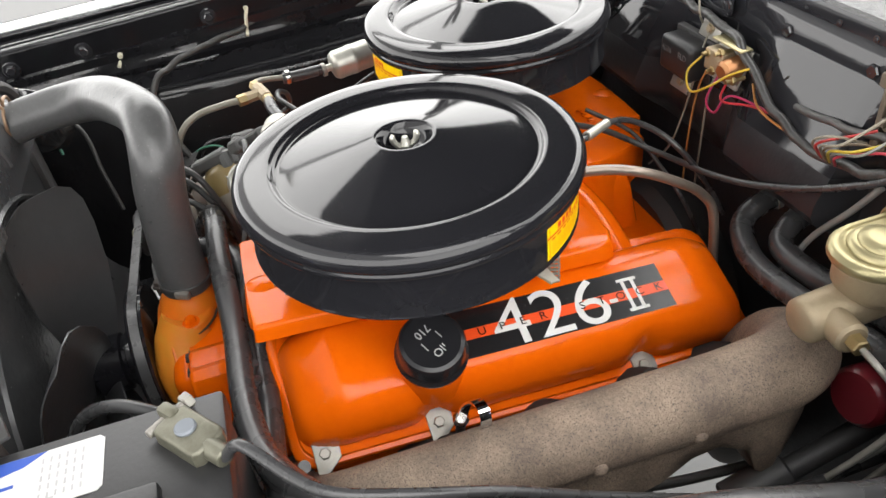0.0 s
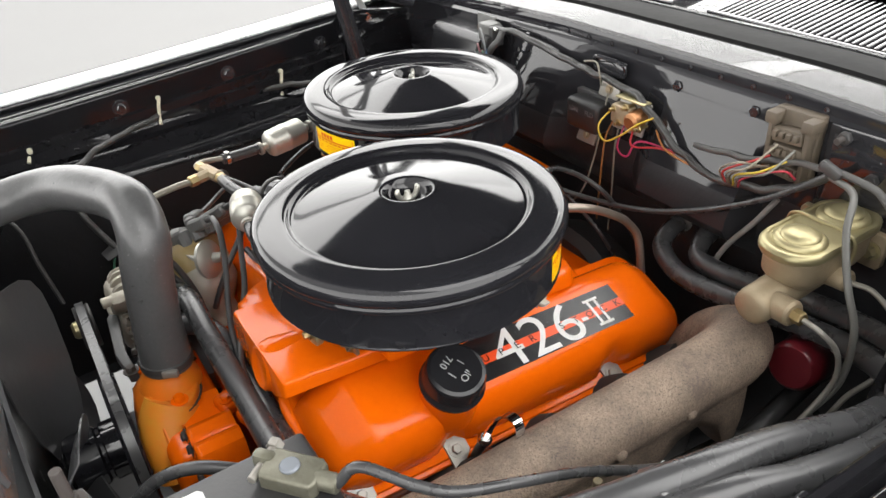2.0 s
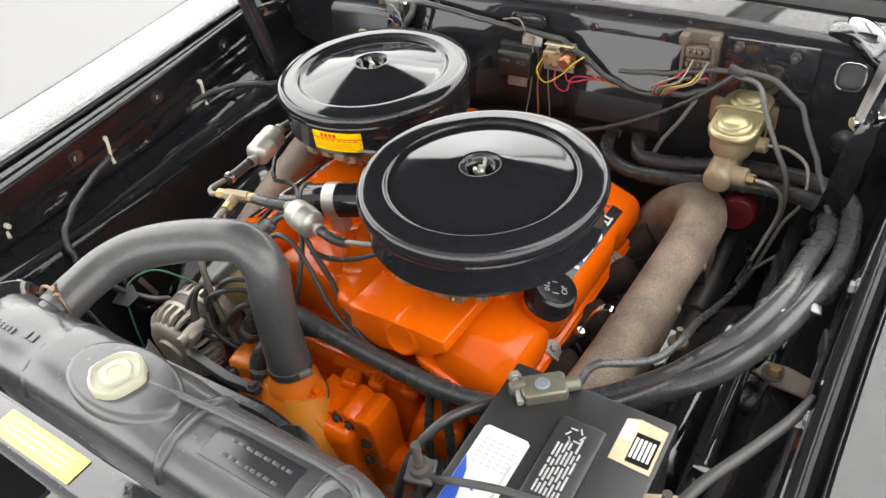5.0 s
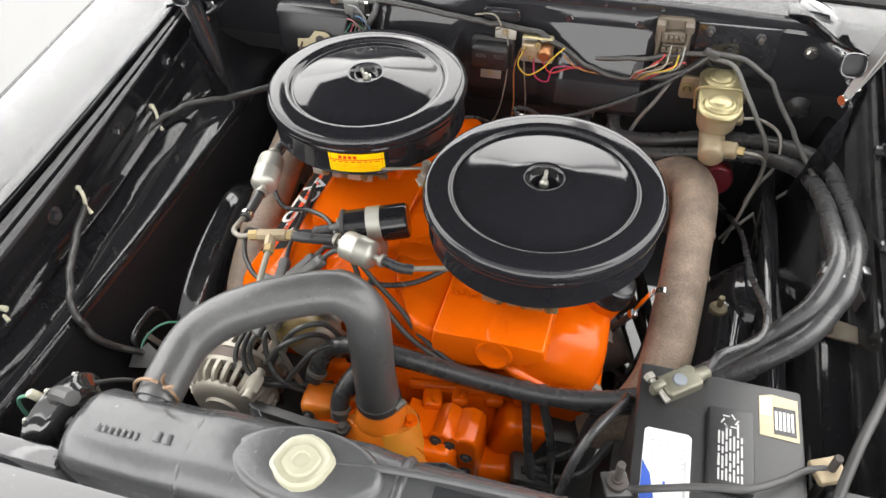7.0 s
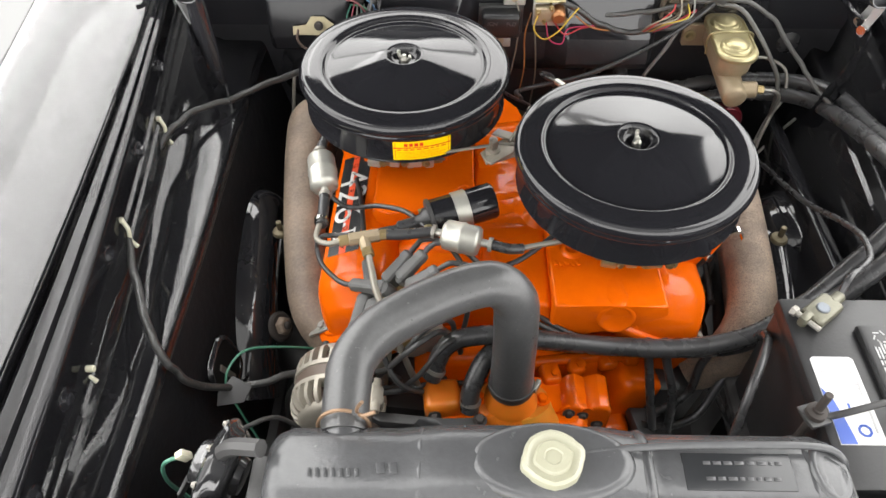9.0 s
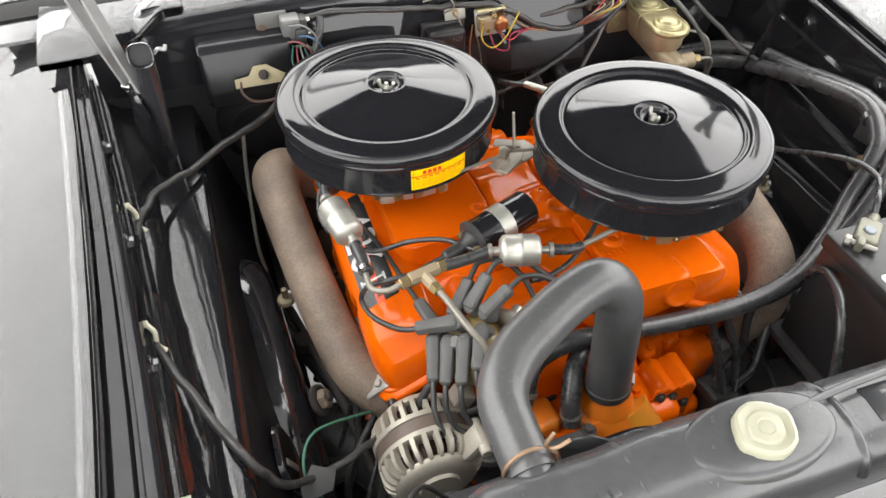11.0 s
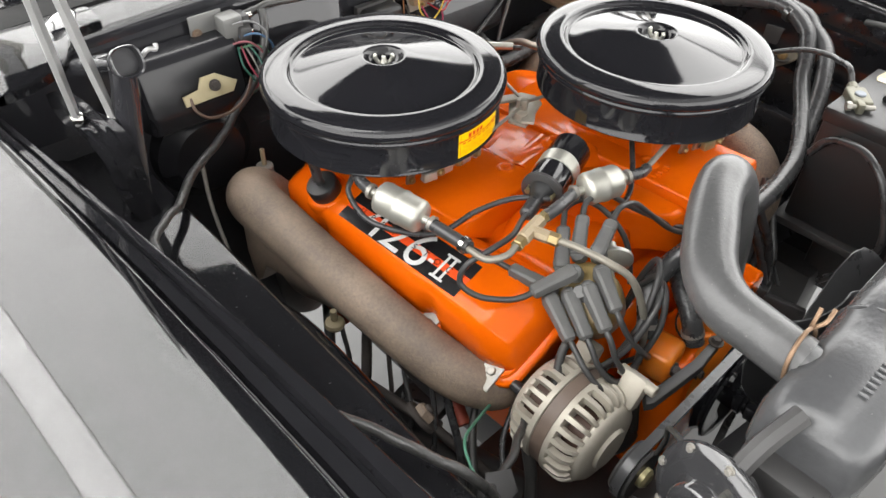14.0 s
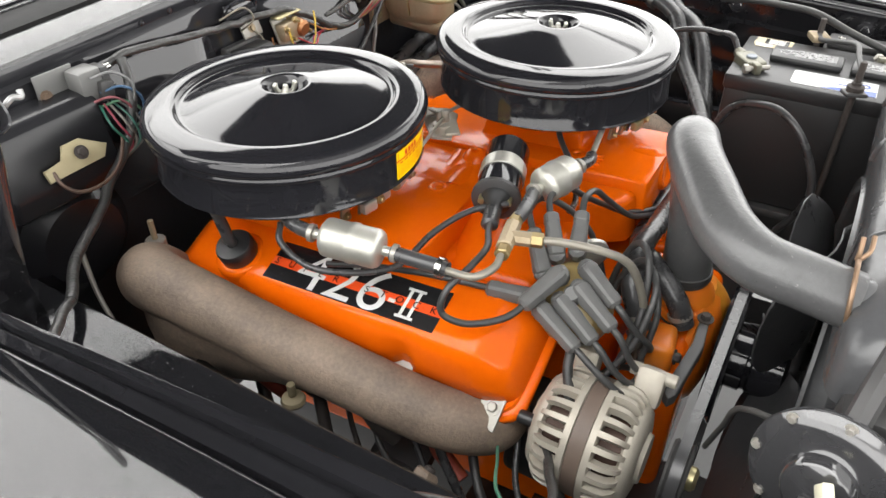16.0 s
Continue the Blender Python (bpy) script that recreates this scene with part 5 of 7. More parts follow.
# ---- master cylinder and brake lines ----
mc = thing("master_cylinder", "gold zinc-plated brake master cylinder on the firewall", "brake cylinder")
part("flange", slab([(-0.052, -0.024), (0.052, -0.024), (0.056, -0.018), (0.056, 0.018), (0.052, 0.024), (-0.052, 0.024), (-0.056, 0.018), (-0.056, -0.018)], 0, 0.008, Matrix.Translation((0.420, 0.366, 0.822)) @ Matrix.Rotation(radians(90), 4, "X"), 0.002), M_CADMIUM, mc)
for s in (-1, 1):
    part("stud_nut", hexbolt((0.420 + s * 0.042, 0.357, 0.822), (0, -1, 0), 0.008, 0.010), M_ZINC, mc)
part("bore", lathe([(0.0, 0.0), (0.017, 0.0), (0.0215, 0.004), (0.0225, 0.012), (0.0225, 0.17)], 32, along((0.431, 0.178, 0.800), (0.431, 0.37, 0.812))), M_CADMIUM, mc, sharp=50)
part("outlet_boss", rod((0.431, 0.205, 0.803), (0.474, 0.198, 0.808), 0.0155, 20, bevel=0.003), M_CADMIUM, mc)
part("outlet_nut", rod((0.470, 0.1985, 0.808), (0.486, 0.196, 0.809), 0.0085, 6), M_BRASS, mc)
part("outlet_boss", rod((0.44, 0.285, 0.815), (0.482, 0.285, 0.818), 0.013, 20, bevel=0.003), M_CADMIUM, mc)
out = []
for cy, a0 in ((0.335, 0), (0.245, 180)):
    for i in range(13):
        a = radians(a0 + 180 * i / 12)
        out.append((0.432 + 0.036 * math.cos(a), cy + 0.036 * math.sin(a)))
bm = bmesh.new()
skin(bm, [[V(0.432 + (x - 0.432) * k, 0.29 + (y - 0.29) * k, z) for x, y in out] for k, z in ((0.62, 0.805), (0.82, 0.815), (0.93, 0.826), (0.95, 0.852), (1.03, 0.853), (1.03, 0.857))])
part("reservoir", bm, M_CADMIUM, mc, sharp=50)
bm = bmesh.new()
skin(bm, [[V(0.432 + (x - 0.432) * k, 0.29 + (y - 0.29) * k, z) for x, y in out] for k, z in ((1.05, 0.856), (1.07, 0.858), (1.07, 0.864), (1.02, 0.867), (0.93, 0.867), (0.90, 0.865), (0.85, 0.865))])
lidm = part("lid", bm, M_ZINC, mc, "gold pressed lid with two domes", sharp=50)
for y in (0.25, 0.332):
    part("dome", lathe([(0.030, 0), (0.029, 0.004), (0.025, 0.007), (0.022, 0.007), (0.021, 0.010), (0.012, 0.0125), (0.0, 0.013)], 32, Matrix.Translation((0.432, y, 0.864))), M_ZINC, lidm, sharp=60)
part("bail_wire", sweep([(0.394, 0.29, 0.825), (0.390, 0.29, 0.862), (0.405, 0.285, 0.876), (0.432, 0.280, 0.879), (0.46, 0.285, 0.876), (0.474, 0.29, 0.862), (0.472, 0.29, 0.825)], 0.0022, 8, 6), M_ZINC, mc, "spring wire bail")
BR = [("brake_line", "dull steel brake line from the master cylinder", [(0.486, 0.196, 0.809), (0.508, 0.195, 0.806), (0.525, 0.205, 0.785), (0.528, 0.212, 0.745), (0.518, 0.20, 0.70), (0.505, 0.18, 0.655), (0.49, 0.19, 0.60)]),
      ("brake_line", "dull steel brake line looping below the cylinder", [(0.482, 0.285, 0.818), (0.512, 0.283, 0.820), (0.548, 0.265, 0.805), (0.555, 0.245, 0.755), (0.535, 0.235, 0.71), (0.52, 0.22, 0.655), (0.50, 0.2, 0.58)]),
      ("brake_line", "dull steel brake line across to the frame", [(0.50, 0.19, 0.62), (0.54, 0.21, 0.66), (0.575, 0.235, 0.685), (0.60, 0.25, 0.70)])]
for n, l, pts in BR:
    wire(n, l, pts, 0.0032, M_ALU, 8, 6, "brake line", "brake lines")
rc = thing("steering_coupler", "dark red round cover on the steering box", "steering part")
part("drum", lathe([(0.0, 0.0), (0.026, 0.0), (0.031, 0.006), (0.032, 0.05), (0.028, 0.056)], 32, along((0.462, 0.240, 0.700), (0.455, 0.335, 0.678))), M_REDP, rc, sharp=50)
part("rim", lathe([(0.034, 0.05), (0.036, 0.053), (0.036, 0.075), (0.03, 0.08)], 32, along((0.462, 0.240, 0.700), (0.455, 0.335, 0.678))), M_CHASSIS, rc)
sc = thing("steering_shaft", "dark steering column shaft running forward", "shaft")
part("shaft", rod((0.455, 0.33, 0.64), (0.43, -0.15, 0.44), 0.013, 16), M_CHASSIS, sc)
part("joint", rod((0.447, 0.20, 0.586), (0.443, 0.13, 0.557), 0.021, 16), M_CHASSIS, sc)
M_DULLB = mat("dull_brown_brass", (0.20, 0.165, 0.10), 0.55, metal=0.4, color2=(0.12, 0.10, 0.065), scale=40)
fr = thing("fluid_cap", "dull brass bleeder cap on the inner fender", "cap")
part("cup", lathe([(0.014, 0.0), (0.015, 0.004), (0.013, 0.008), (0.008, 0.010), (0.0, 0.010)], 20, Matrix.Translation((0.470, -0.084, 0.700))), M_DULLB, fr)
part("stem", rod((0.470, -0.084, 0.712), (0.470, -0.084, 0.732), 0.005, 10), M_DULLB, fr)
fr2 = thing("fluid_cap", "dull brass bleeder cap below the exhaust tube", "cap")
part("cup", lathe([(0.014, 0.0), (0.015, 0.004), (0.013, 0.008), (0.008, 0.010), (0.0, 0.010)], 20, Matrix.Translation((-0.403, -0.048, 0.664))), M_DULLB, fr2)
part("stem", rod((-0.403, -0.048, 0.676), (-0.403, -0.048, 0.694), 0.005, 10), M_DULLB, fr2)

# ---- coil ----
coil = thing("ignition_coil", "black ignition coil in a bare metal bracket", "ignition coil")
C0, C1 = V(-0.128, -0.166, 0.829), V(-0.027, -0.134, 0.841)
CM = along(C0, C1)
CL = (C1 - C0).length
part("can", lathe([(0.0, 0.002), (0.024, 0.002), (0.0285, 0.004), (0.0285, CL - 0.006), (0.026, CL - 0.002), (0.0, CL - 0.001)], 36, CM), M_LID, coil, sharp=50)
part("rim", lathe([(0.029, -0.001), (0.031, 0.0), (0.031, 0.005), (0.029, 0.006)], 36, CM), M_CHASSIS, coil)
part("bracket_band", lathe([(0.0288, 0.040), (0.0298, 0.0405), (0.0298, 0.062), (0.0288, 0.0625)], 36, CM), M_TIN, coil, "bare metal bracket band")
part("bracket_foot", block((0.03, 0.024, 0.045), (-0.08, -0.150, 0.798), (0, 0, 15), 0.003), M_TIN, coil)
part("tower", lathe([(0.020, 0.002), (0.019, -0.006), (0.012, -0.012), (0.010, -0.024), (0.0, -0.024)], 24, CM), M_PLASTIC, coil, sharp=50)
for s in (-1, 1):
    part("terminal", lathe([(0.004, 0.0), (0.004, -0.012), (0.0, -0.012)], 8, CM @ Matrix.Translation((s * 0.017, 0.004, 0))), M_ZINC, coil)
part("boot", rod(CM @ V(0, 0, -0.018), CM @ V(0, 0, -0.052), 0.0105, 16, bevel=0.004), M_RUBBER, coil)

# ---- distributor ----
dist = thing("distributor", "tan distributor with a grey cap and angled boots", "distributor")
DA = V(-0.60, -0.12, 0.79).normalized()
D0 = V(-0.143, -0.288, 0.712)
DM = along(D0, D0 + DA)
M_TAN = mat("amber_bakelite", (0.34, 0.25, 0.10), 0.35, color2=(0.24, 0.17, 0.07), scale=25, coat=0.3)
part("shaft_housing", lathe([(0.022, -0.09), (0.024, -0.03), (0.036, -0.015), (0.046, 0.0), (0.046, 0.030)], 28, DM), M_ALTER, dist)
capd = part("cap", lathe([(0.047, 0.030), (0.048, 0.034), (0.047, 0.062), (0.042, 0.072), (0.034, 0.076), (0.0, 0.077)], 36, DM), M_TAN, dist, "amber plastic cap", sharp=50)
part("vacuum_advance", lathe([(0.0, 0.0), (0.022, 0.002), (0.028, 0.006), (0.028, 0.011), (0.020, 0.017), (0.008, 0.020), (0.007, 0.034), (0.0, 0.034)], 28, along((-0.118, -0.290, 0.775), (-0.06, -0.235, 0.795))), M_TIN, dist, "tin vacuum advance canister")
part("advance_arm", block((0.05, 0.012, 0.02), (-0.13, -0.295, 0.765), (0, 20, 40), 0.003), M_TIN, dist)
part("tower", lathe([(0.011, 0.074), (0.010, 0.092), (0.008, 0.096), (0.0, 0.096)], 16, DM), M_GREYW, capd)
BOOTS = {}
for nm, a, b in (("coil", (-0.192, -0.280, 0.802), (-0.243, -0.258, 0.782)), ("left", (-0.212, -0.262, 0.772), (-0.224, -0.205, 0.774)),
                 ("d1", (-0.222, -0.272, 0.769), (-0.239, -0.325, 0.745)), ("d2", (-0.206, -0.289, 0.777), (-0.226, -0.340, 0.752)),
                 ("d3", (-0.188, -0.303, 0.788), (-0.209, -0.354, 0.764)), ("r", (-0.164, -0.302, 0.800), (-0.185, -0.348, 0.778)),
                 ("u1", (-0.188, -0.258, 0.794), (-0.154, -0.228, 0.822)), ("u2", (-0.166, -0.264, 0.808), (-0.132, -0.240, 0.836)),
                 ("u3", (-0.152, -0.284, 0.812), (-0.112, -0.272, 0.836))):
    a, b = V(*a), V(*b)
    u = (b - a).normalized()
    foot = a - DA * 0.020
    bm = lathe([(0.0105, 0.0), (0.0115, 0.010), (0.0105, 0.022), (0.006, 0.026), (0.0, 0.027)], 10, along(foot, foot + DA))
    # ribbed angled boot, flatter on its faces
    m = along(a - u * 0.004, b)
    ln = (b - a).length + 0.004
    skin(bm, [[m @ V(r * math.copysign(abs(math.cos(q)) ** 0.7, math.cos(q)), r * math.copysign(abs(math.sin(q)) ** 0.7, math.sin(q)), k * ln) for q in [2 * math.pi * n / 12 for n in range(12)]] for k, r in ((0.0, 0.006), (0.03, 0.0095), (0.12, 0.0112), (0.2, 0.0105), (0.75, 0.0088), (0.78, 0.0096), (0.95, 0.0088), (1.0, 0.006))])
    part("boot", bm, M_GREYW, dist, "grey rubber angled boot", sharp=30)
    BOOTS[nm] = (b, u)


def plug_wire(nm, pts, name="spark_plug_wire", label="dusty dark grey spark plug wire"):
    p, u = BOOTS[nm]
    wire(name, label, [p - u * 0.006, p + u * 0.012] + pts, 0.0040, M_WIREG, 10, 8, "ignition wire", "spark plug wires")


M_WIREG = mat("dark_ignition_wire", (0.05, 0.05, 0.05), 0.38, color2=(0.03, 0.03, 0.03), scale=50)
plug_wire("coil", [(-0.270, -0.240, 0.774), (-0.293, -0.214, 0.776), (-0.302, -0.190, 0.788), (-0.292, -0.190, 0.812), (-0.264, -0.203, 0.830), (-0.228, -0.205, 0.834), (-0.195, -0.190, 0.830), (-0.170, -0.180, 0.826)], "coil_lead_wire", "dark grey coil wire in a round loop")
plug_wire("left", [(-0.232, -0.165, 0.775), (-0.238, -0.12, 0.772), (-0.248, -0.06, 0.765), (-0.262, 0.0, 0.755)])
plug_wire("d1", [(-0.248, -0.362, 0.726), (-0.240, -0.385, 0.706), (-0.215, -0.392, 0.694), (-0.17, -0.385, 0.690), (-0.12, -0.368, 0.680), (-0.06, -0.35, 0.66)])
plug_wire("d2", [(-0.232, -0.368, 0.728), (-0.220, -0.385, 0.706), (-0.19, -0.388, 0.694), (-0.14, -0.375, 0.688), (-0.10, -0.35, 0.67)])
plug_wire("d3", [(-0.213, -0.378, 0.735), (-0.200, -0.388, 0.708), (-0.18, -0.378, 0.69), (-0.17, -0.350, 0.665), (-0.20, -0.31, 0.62)])
plug_wire("r", [(-0.185, -0.372, 0.752), (-0.170, -0.388, 0.725), (-0.150, -0.388, 0.70), (-0.13, -0.375, 0.675), (-0.14, -0.34, 0.63)])
plug_wire("u1", [(-0.135, -0.215, 0.836), (-0.105, -0.218, 0.835), (-0.080, -0.240, 0.815), (-0.068, -0.268, 0.785), (-0.068, -0.285, 0.755), (-0.075, -0.30, 0.72)])
plug_wire("u2", [(-0.110, -0.232, 0.848), (-0.078, -0.238, 0.842), (-0.045, -0.252, 0.815), (-0.005, -0.268, 0.785), (0.035, -0.292, 0.758), (0.10, -0.318, 0.738), (0.19, -0.318, 0.715)])
plug_wire("u3", [(-0.090, -0.268, 0.846), (-0.062, -0.270, 0.838), (-0.030, -0.280, 0.808), (0.01, -0.298, 0.770), (0.06, -0.312, 0.745), (0.15, -0.326, 0.712)])
for pts in ([(-0.20, -0.36, 0.69), (-0.165, -0.372, 0.76), (-0.130, -0.362, 0.812), (-0.098, -0.338, 0.806), (-0.088, -0.318, 0.75), (-0.095, -0.31, 0.69)], [(-0.215, -0.35, 0.685), (-0.185, -0.375, 0.735), (-0.150, -0.38, 0.79), (-0.112, -0.352, 0.795), (-0.10, -0.325, 0.745), (-0.12, -0.315, 0.68)], [(-0.17, -0.38, 0.68), (-0.135, -0.385, 0.74), (-0.105, -0.365, 0.775), (-0.082, -0.335, 0.755), (-0.078, -0.322, 0.70)]):
    wire("looped_lead", "dusty dark lead looping behind the radiator hose", pts, 0.0042, M_WIREG, 10, 8, "wire", "looped leads")
wire("vacuum_hose", "thin black vacuum hose over the manifold to the carburettor", [(-0.065, -0.240, 0.800), (-0.035, -0.236, 0.795), (0.005, -0.222, 0.797), (0.045, -0.195, 0.806), (0.08, -0.165, 0.818), (0.10, -0.15, 0.84)], 0.0042, M_RUBBER)
wire("coil_lead", "black lead from the coil over the manifold", [CM @ V(-0.017, 0.004, -0.01), (-0.165, -0.15, 0.828), (-0.21, -0.125, 0.815), (-0.27, -0.105, 0.795), (-0.32, -0.04, 0.800), (-0.318, 0.015, 0.815), (-0.30, 0.03, 0.83)], 0.0040, M_RUBBER)

# ---- fuel system ----
M_LINE = mat("dull_steel_line", (0.27, 0.25, 0.21), 0.48, metal=0.5, color2=(0.2, 0.185, 0.155), scale=40)
def fuel_filter(a, b, label):
    a, b = V(*a), V(*b)
    ln = (b - a).length
    m = along(a, b)
    th = thing("fuel_filter", label, "fuel filter", group="fuel filters")
    part("can", lathe([(0.006, 0.0), (0.016, 0.001), (0.0215, 0.005), (0.0225, 0.009), (0.0225, ln * 0.45), (0.0235, ln * 0.47), (0.0235, ln * 0.55), (0.0225, ln * 0.57), (0.0225, ln - 0.008), (0.0195, ln - 0.003), (0.006, ln)], 32, m), M_TIN, th, sharp=50)
    for z0, z1 in ((-0.018, 0.002), (ln - 0.002, ln + 0.018)):
        part("spigot", lathe([(0.0058, z0), (0.0058, z1)], 14, m), M_TIN, th)
    for z in (-0.016, ln + 0.010):
        part("clamp", lathe([(0.0085, z), (0.0105, z + 0.0005), (0.0105, z + 0.006), (0.0085, z + 0.0065)], 16, m), M_ALU, th, "plated hose clamp")
    return m


F1a, F1b = (-0.309, -0.040, 0.842), (-0.294, -0.112, 0.838)
F2a, F2b = (-0.107, -0.215, 0.850), (-0.050, -0.232, 0.850)
fuel_filter(F1a, F1b, "bare tin inline fuel filter beside the rear carburettor")
fuel_filter(F2a, F2b, "bare tin inline fuel filter beside the coil")
tee = thing("fuel_tee", "brass fuel line tee fitting with hex nuts", "fuel fitting")
TE = V(-0.222, -0.226, 0.853)
part("run", rod(TE - V(0.020, 0.006, 0), TE + V(0.024, 0.004, 0), 0.0095, 8), M_CADMIUM, tee)
part("branch", rod(TE, TE + V(0.008, -0.026, 0.0), 0.0085, 8), M_CADMIUM, tee)
for a, b in ((TE + V(0.024, 0.004, 0), TE + V(0.038, 0.006, 0)), (TE - V(0.020, 0.006, 0), TE - V(0.034, 0.010, 0)), (TE + V(0.008, -0.024, 0), TE + V(0.012, -0.038, 0))):
    part("nut", rod(a, b, 0.0085, 6), M_BRASS, tee)
hose("fuel_hose", "short black rubber fuel hose", [TE + V(0.034, 0.005, 0), TE + V(0.06, 0.006, 0.0), V(*F2a) - V(0.014, -0.003, 0)], 0.0082, M_RUBBER, 14, group="fuel hoses")
hose("fuel_hose", "short black rubber fuel hose", [V(*F2b) + V(0.012, -0.003, 0), (-0.01, -0.240, 0.846), (0.010, -0.236, 0.842)], 0.0078, M_RUBBER, 14, group="fuel hoses")
hose("fuel_line", "plated steel fuel line to the front carburettor", [(0.004, -0.237, 0.843), (0.04, -0.232, 0.848), (0.09, -0.222, 0.852), (0.13, -0.20, 0.850)], 0.0042, M_LINE, 10, category="fuel line", group="fuel lines")
hose("fuel_line", "plated steel fuel line from the tee to the rear filter", [TE - V(0.032, 0.009, 0), (-0.272, -0.236, 0.848), (-0.291, -0.222, 0.843), (-0.292, -0.195, 0.840), (-0.290, -0.182, 0.838)], 0.0044, M_LINE, 10, category="fuel line", group="fuel lines")
hose("fuel_hose", "black rubber fuel hose into the rear filter", [(-0.289, -0.190, 0.839), (-0.290, -0.16, 0.838), (-0.293, -0.122, 0.838)], 0.0085, M_RUBBER, 14, group="fuel hoses")
hose("fuel_hose", "black rubber fuel hose to the rear carburettor", [(-0.311, -0.03, 0.842), (-0.308, 0.0, 0.842), (-0.295, 0.03, 0.845), (-0.27, 0.055, 0.85)], 0.0085, M_RUBBER, 14, group="fuel hoses")
hose("fuel_line", "dull steel fuel line bending down to the pump", [TE + V(0.011, -0.034, 0), (-0.205, -0.285, 0.855), (-0.195, -0.325, 0.852), (-0.180, -0.352, 0.835), (-0.165, -0.368, 0.79), (-0.150, -0.375, 0.73), (-0.135, -0.37, 0.66)], 0.0048, M_LINE, 10, category="fuel line", group="fuel lines")
cl = thing("line_clamp", "plated clamp on the fuel hose", "clamp")
part("band", lathe([(0.0088, 0), (0.0112, 0.0005), (0.0112, 0.007), (0.0088, 0.0075)], 16, along((-0.2895, -0.186, 0.839), (-0.292, -0.13, 0.838))), M_STEEL, cl)

# breather hose under the air cleaner
hose("breather_hose", "black hose from the breather to the air cleaner", [breather_top - V(0, 0, 0.004), breather_top + V(0.0, 0.004, 0.014), (-0.298, 0.150, 0.84), (-0.285, 0.145, 0.852), (-0.265, 0.14, 0.856)], 0.0078, M_RUBBER, 16)

# ---- carburettors and throttle linkage ----
M_CARB = mat("bronze_carburettor_alloy", (0.36, 0.29, 0.20), 0.45, metal=0.6, color2=(0.26, 0.21, 0.15), scale=40)
for (cx, cy, cz), lab in ((AC_F, "dull metal carburettor under the front air cleaner"), (AC_R, "dull metal carburettor under the rear air cleaner")):
    cb = thing("carburettor", lab, "carburettor", group="carburettors")
    part("throttle_body", block((0.13, 0.155, 0.022), (cx, cy, cz - 0.096), (-3, 0, 0), 0.004), M_ALU, cb)
    part("bowl", block((0.12, 0.15, 0.03), (cx, cy, cz - 0.078), (0, 0, 0), 0.006), M_ZINC, cb)
    part("neck", lathe([(0.06, -0.07), (0.06, -0.055)], 28, Matrix.Translation((cx, cy, cz))), M_ALU, cb)
    for dx, w in ((-0.045, 0.022), (-0.012, 0.016), (0.02, 0.024), (0.045, 0.014)):
        part("linkage_tab", block((w, 0.006, 0.026), (cx + dx, cy - 0.165 + 0.07, cz - 0.084), (10, 0, 0), 0.002), M_ZINC, cb)
        part("linkage_tab", block((w, 0.010, 0.014), (cx + dx, cy - 0.150, cz - 0.082), (0, 0, 12 * dx / 0.05), 0.002), M_ZINC if cy < 0 else M_TIN, cb)
    for dx, w, h in ((-0.052, 0.014, 0.020), (-0.02, 0.022, 0.026), (0.012, 0.010, 0.034), (0.030, 0.020, 0.030), (0.058, 0.016, 0.024)):
        part("throttle_plate", block((w, 0.005, h), (cx + dx, cy - 0.128 + 0.2 * abs(dx), cz - 0.100), (6, 0, 8 * dx / 0.05), 0.0015), M_CARB, cb)
        part("plate_screw", hexbolt((cx + dx, cy - 0.131 + 0.2 * abs(dx), cz - 0.103), (0, -1, 0), 0.0038, 0.005), M_BRASS, cb)
    part("choke_rod", rod((cx - 0.05, cy - 0.138, cz - 0.092), (cx + 0.07, cy - 0.125, cz - 0.096), 0.002, 8), M_LINE, cb)
    for dx in (-0.03, 0.005, 0.04):
        part("screw", hexbolt((cx + dx, cy - 0.156, cz - 0.078), (0, -1, 0), 0.0045, 0.006), M_BRASS, cb)
lk = thing("throttle_linkage", "bright metal throttle levers between the carburettors", "linkage")
part("bracket", slab([(-0.045, -0.012), (0.03, -0.02), (0.048, -0.006), (0.05, 0.02), (0.01, 0.028), (-0.04, 0.016)], 0, 0.004, Matrix.Translation((-0.005, -0.02, 0.838)) @ Matrix.Rotation(0.5, 4, "Z"), 0.001), M_ALTER, lk)
part("lever", slab([(-0.008, -0.012), (0.012, -0.012), (0.014, 0.03), (0.004, 0.056), (-0.006, 0.05)], 0, 0.004, Matrix.Translation((-0.030, -0.045, 0.846)) @ Matrix.Rotation(radians(-50), 4, "Z"), 0.001), M_ALTER, lk)
part("lever", slab([(-0.008, -0.010), (0.010, -0.010), (0.012, 0.03), (-0.004, 0.035)], 0, 0.004, Matrix.Translation((0.006, 0.005, 0.846)) @ Matrix.Rotation(radians(70), 4, "Z"), 0.001), M_ALTER, lk)
part("pivot", lathe([(0.012, 0), (0.012, 0.014), (0.007, 0.016), (0.007, 0.034), (0.0, 0.034)], 16, Matrix.Translation((-0.028, -0.030, 0.84))), M_ALTER, lk)
part("rod", rod((-0.028, -0.035, 0.866), (-0.135, -0.048, 0.855), 0.0026, 8), M_LINE, lk)
part("rod", rod((-0.02, -0.025, 0.862), (0.07, -0.03, 0.852), 0.0026, 8), M_LINE, lk)
part("rod", rod((0.0, -0.01, 0.852), (0.04, 0.09, 0.846), 0.0026, 8), M_LINE, lk)
part("clevis", block((0.012, 0.012, 0.018), (-0.028, -0.036, 0.868), (0, 0, 30), 0.003), M_LINE, lk)
tl = thing("kickdown_rod", "dull steel rod bending down to the transmission", "linkage")
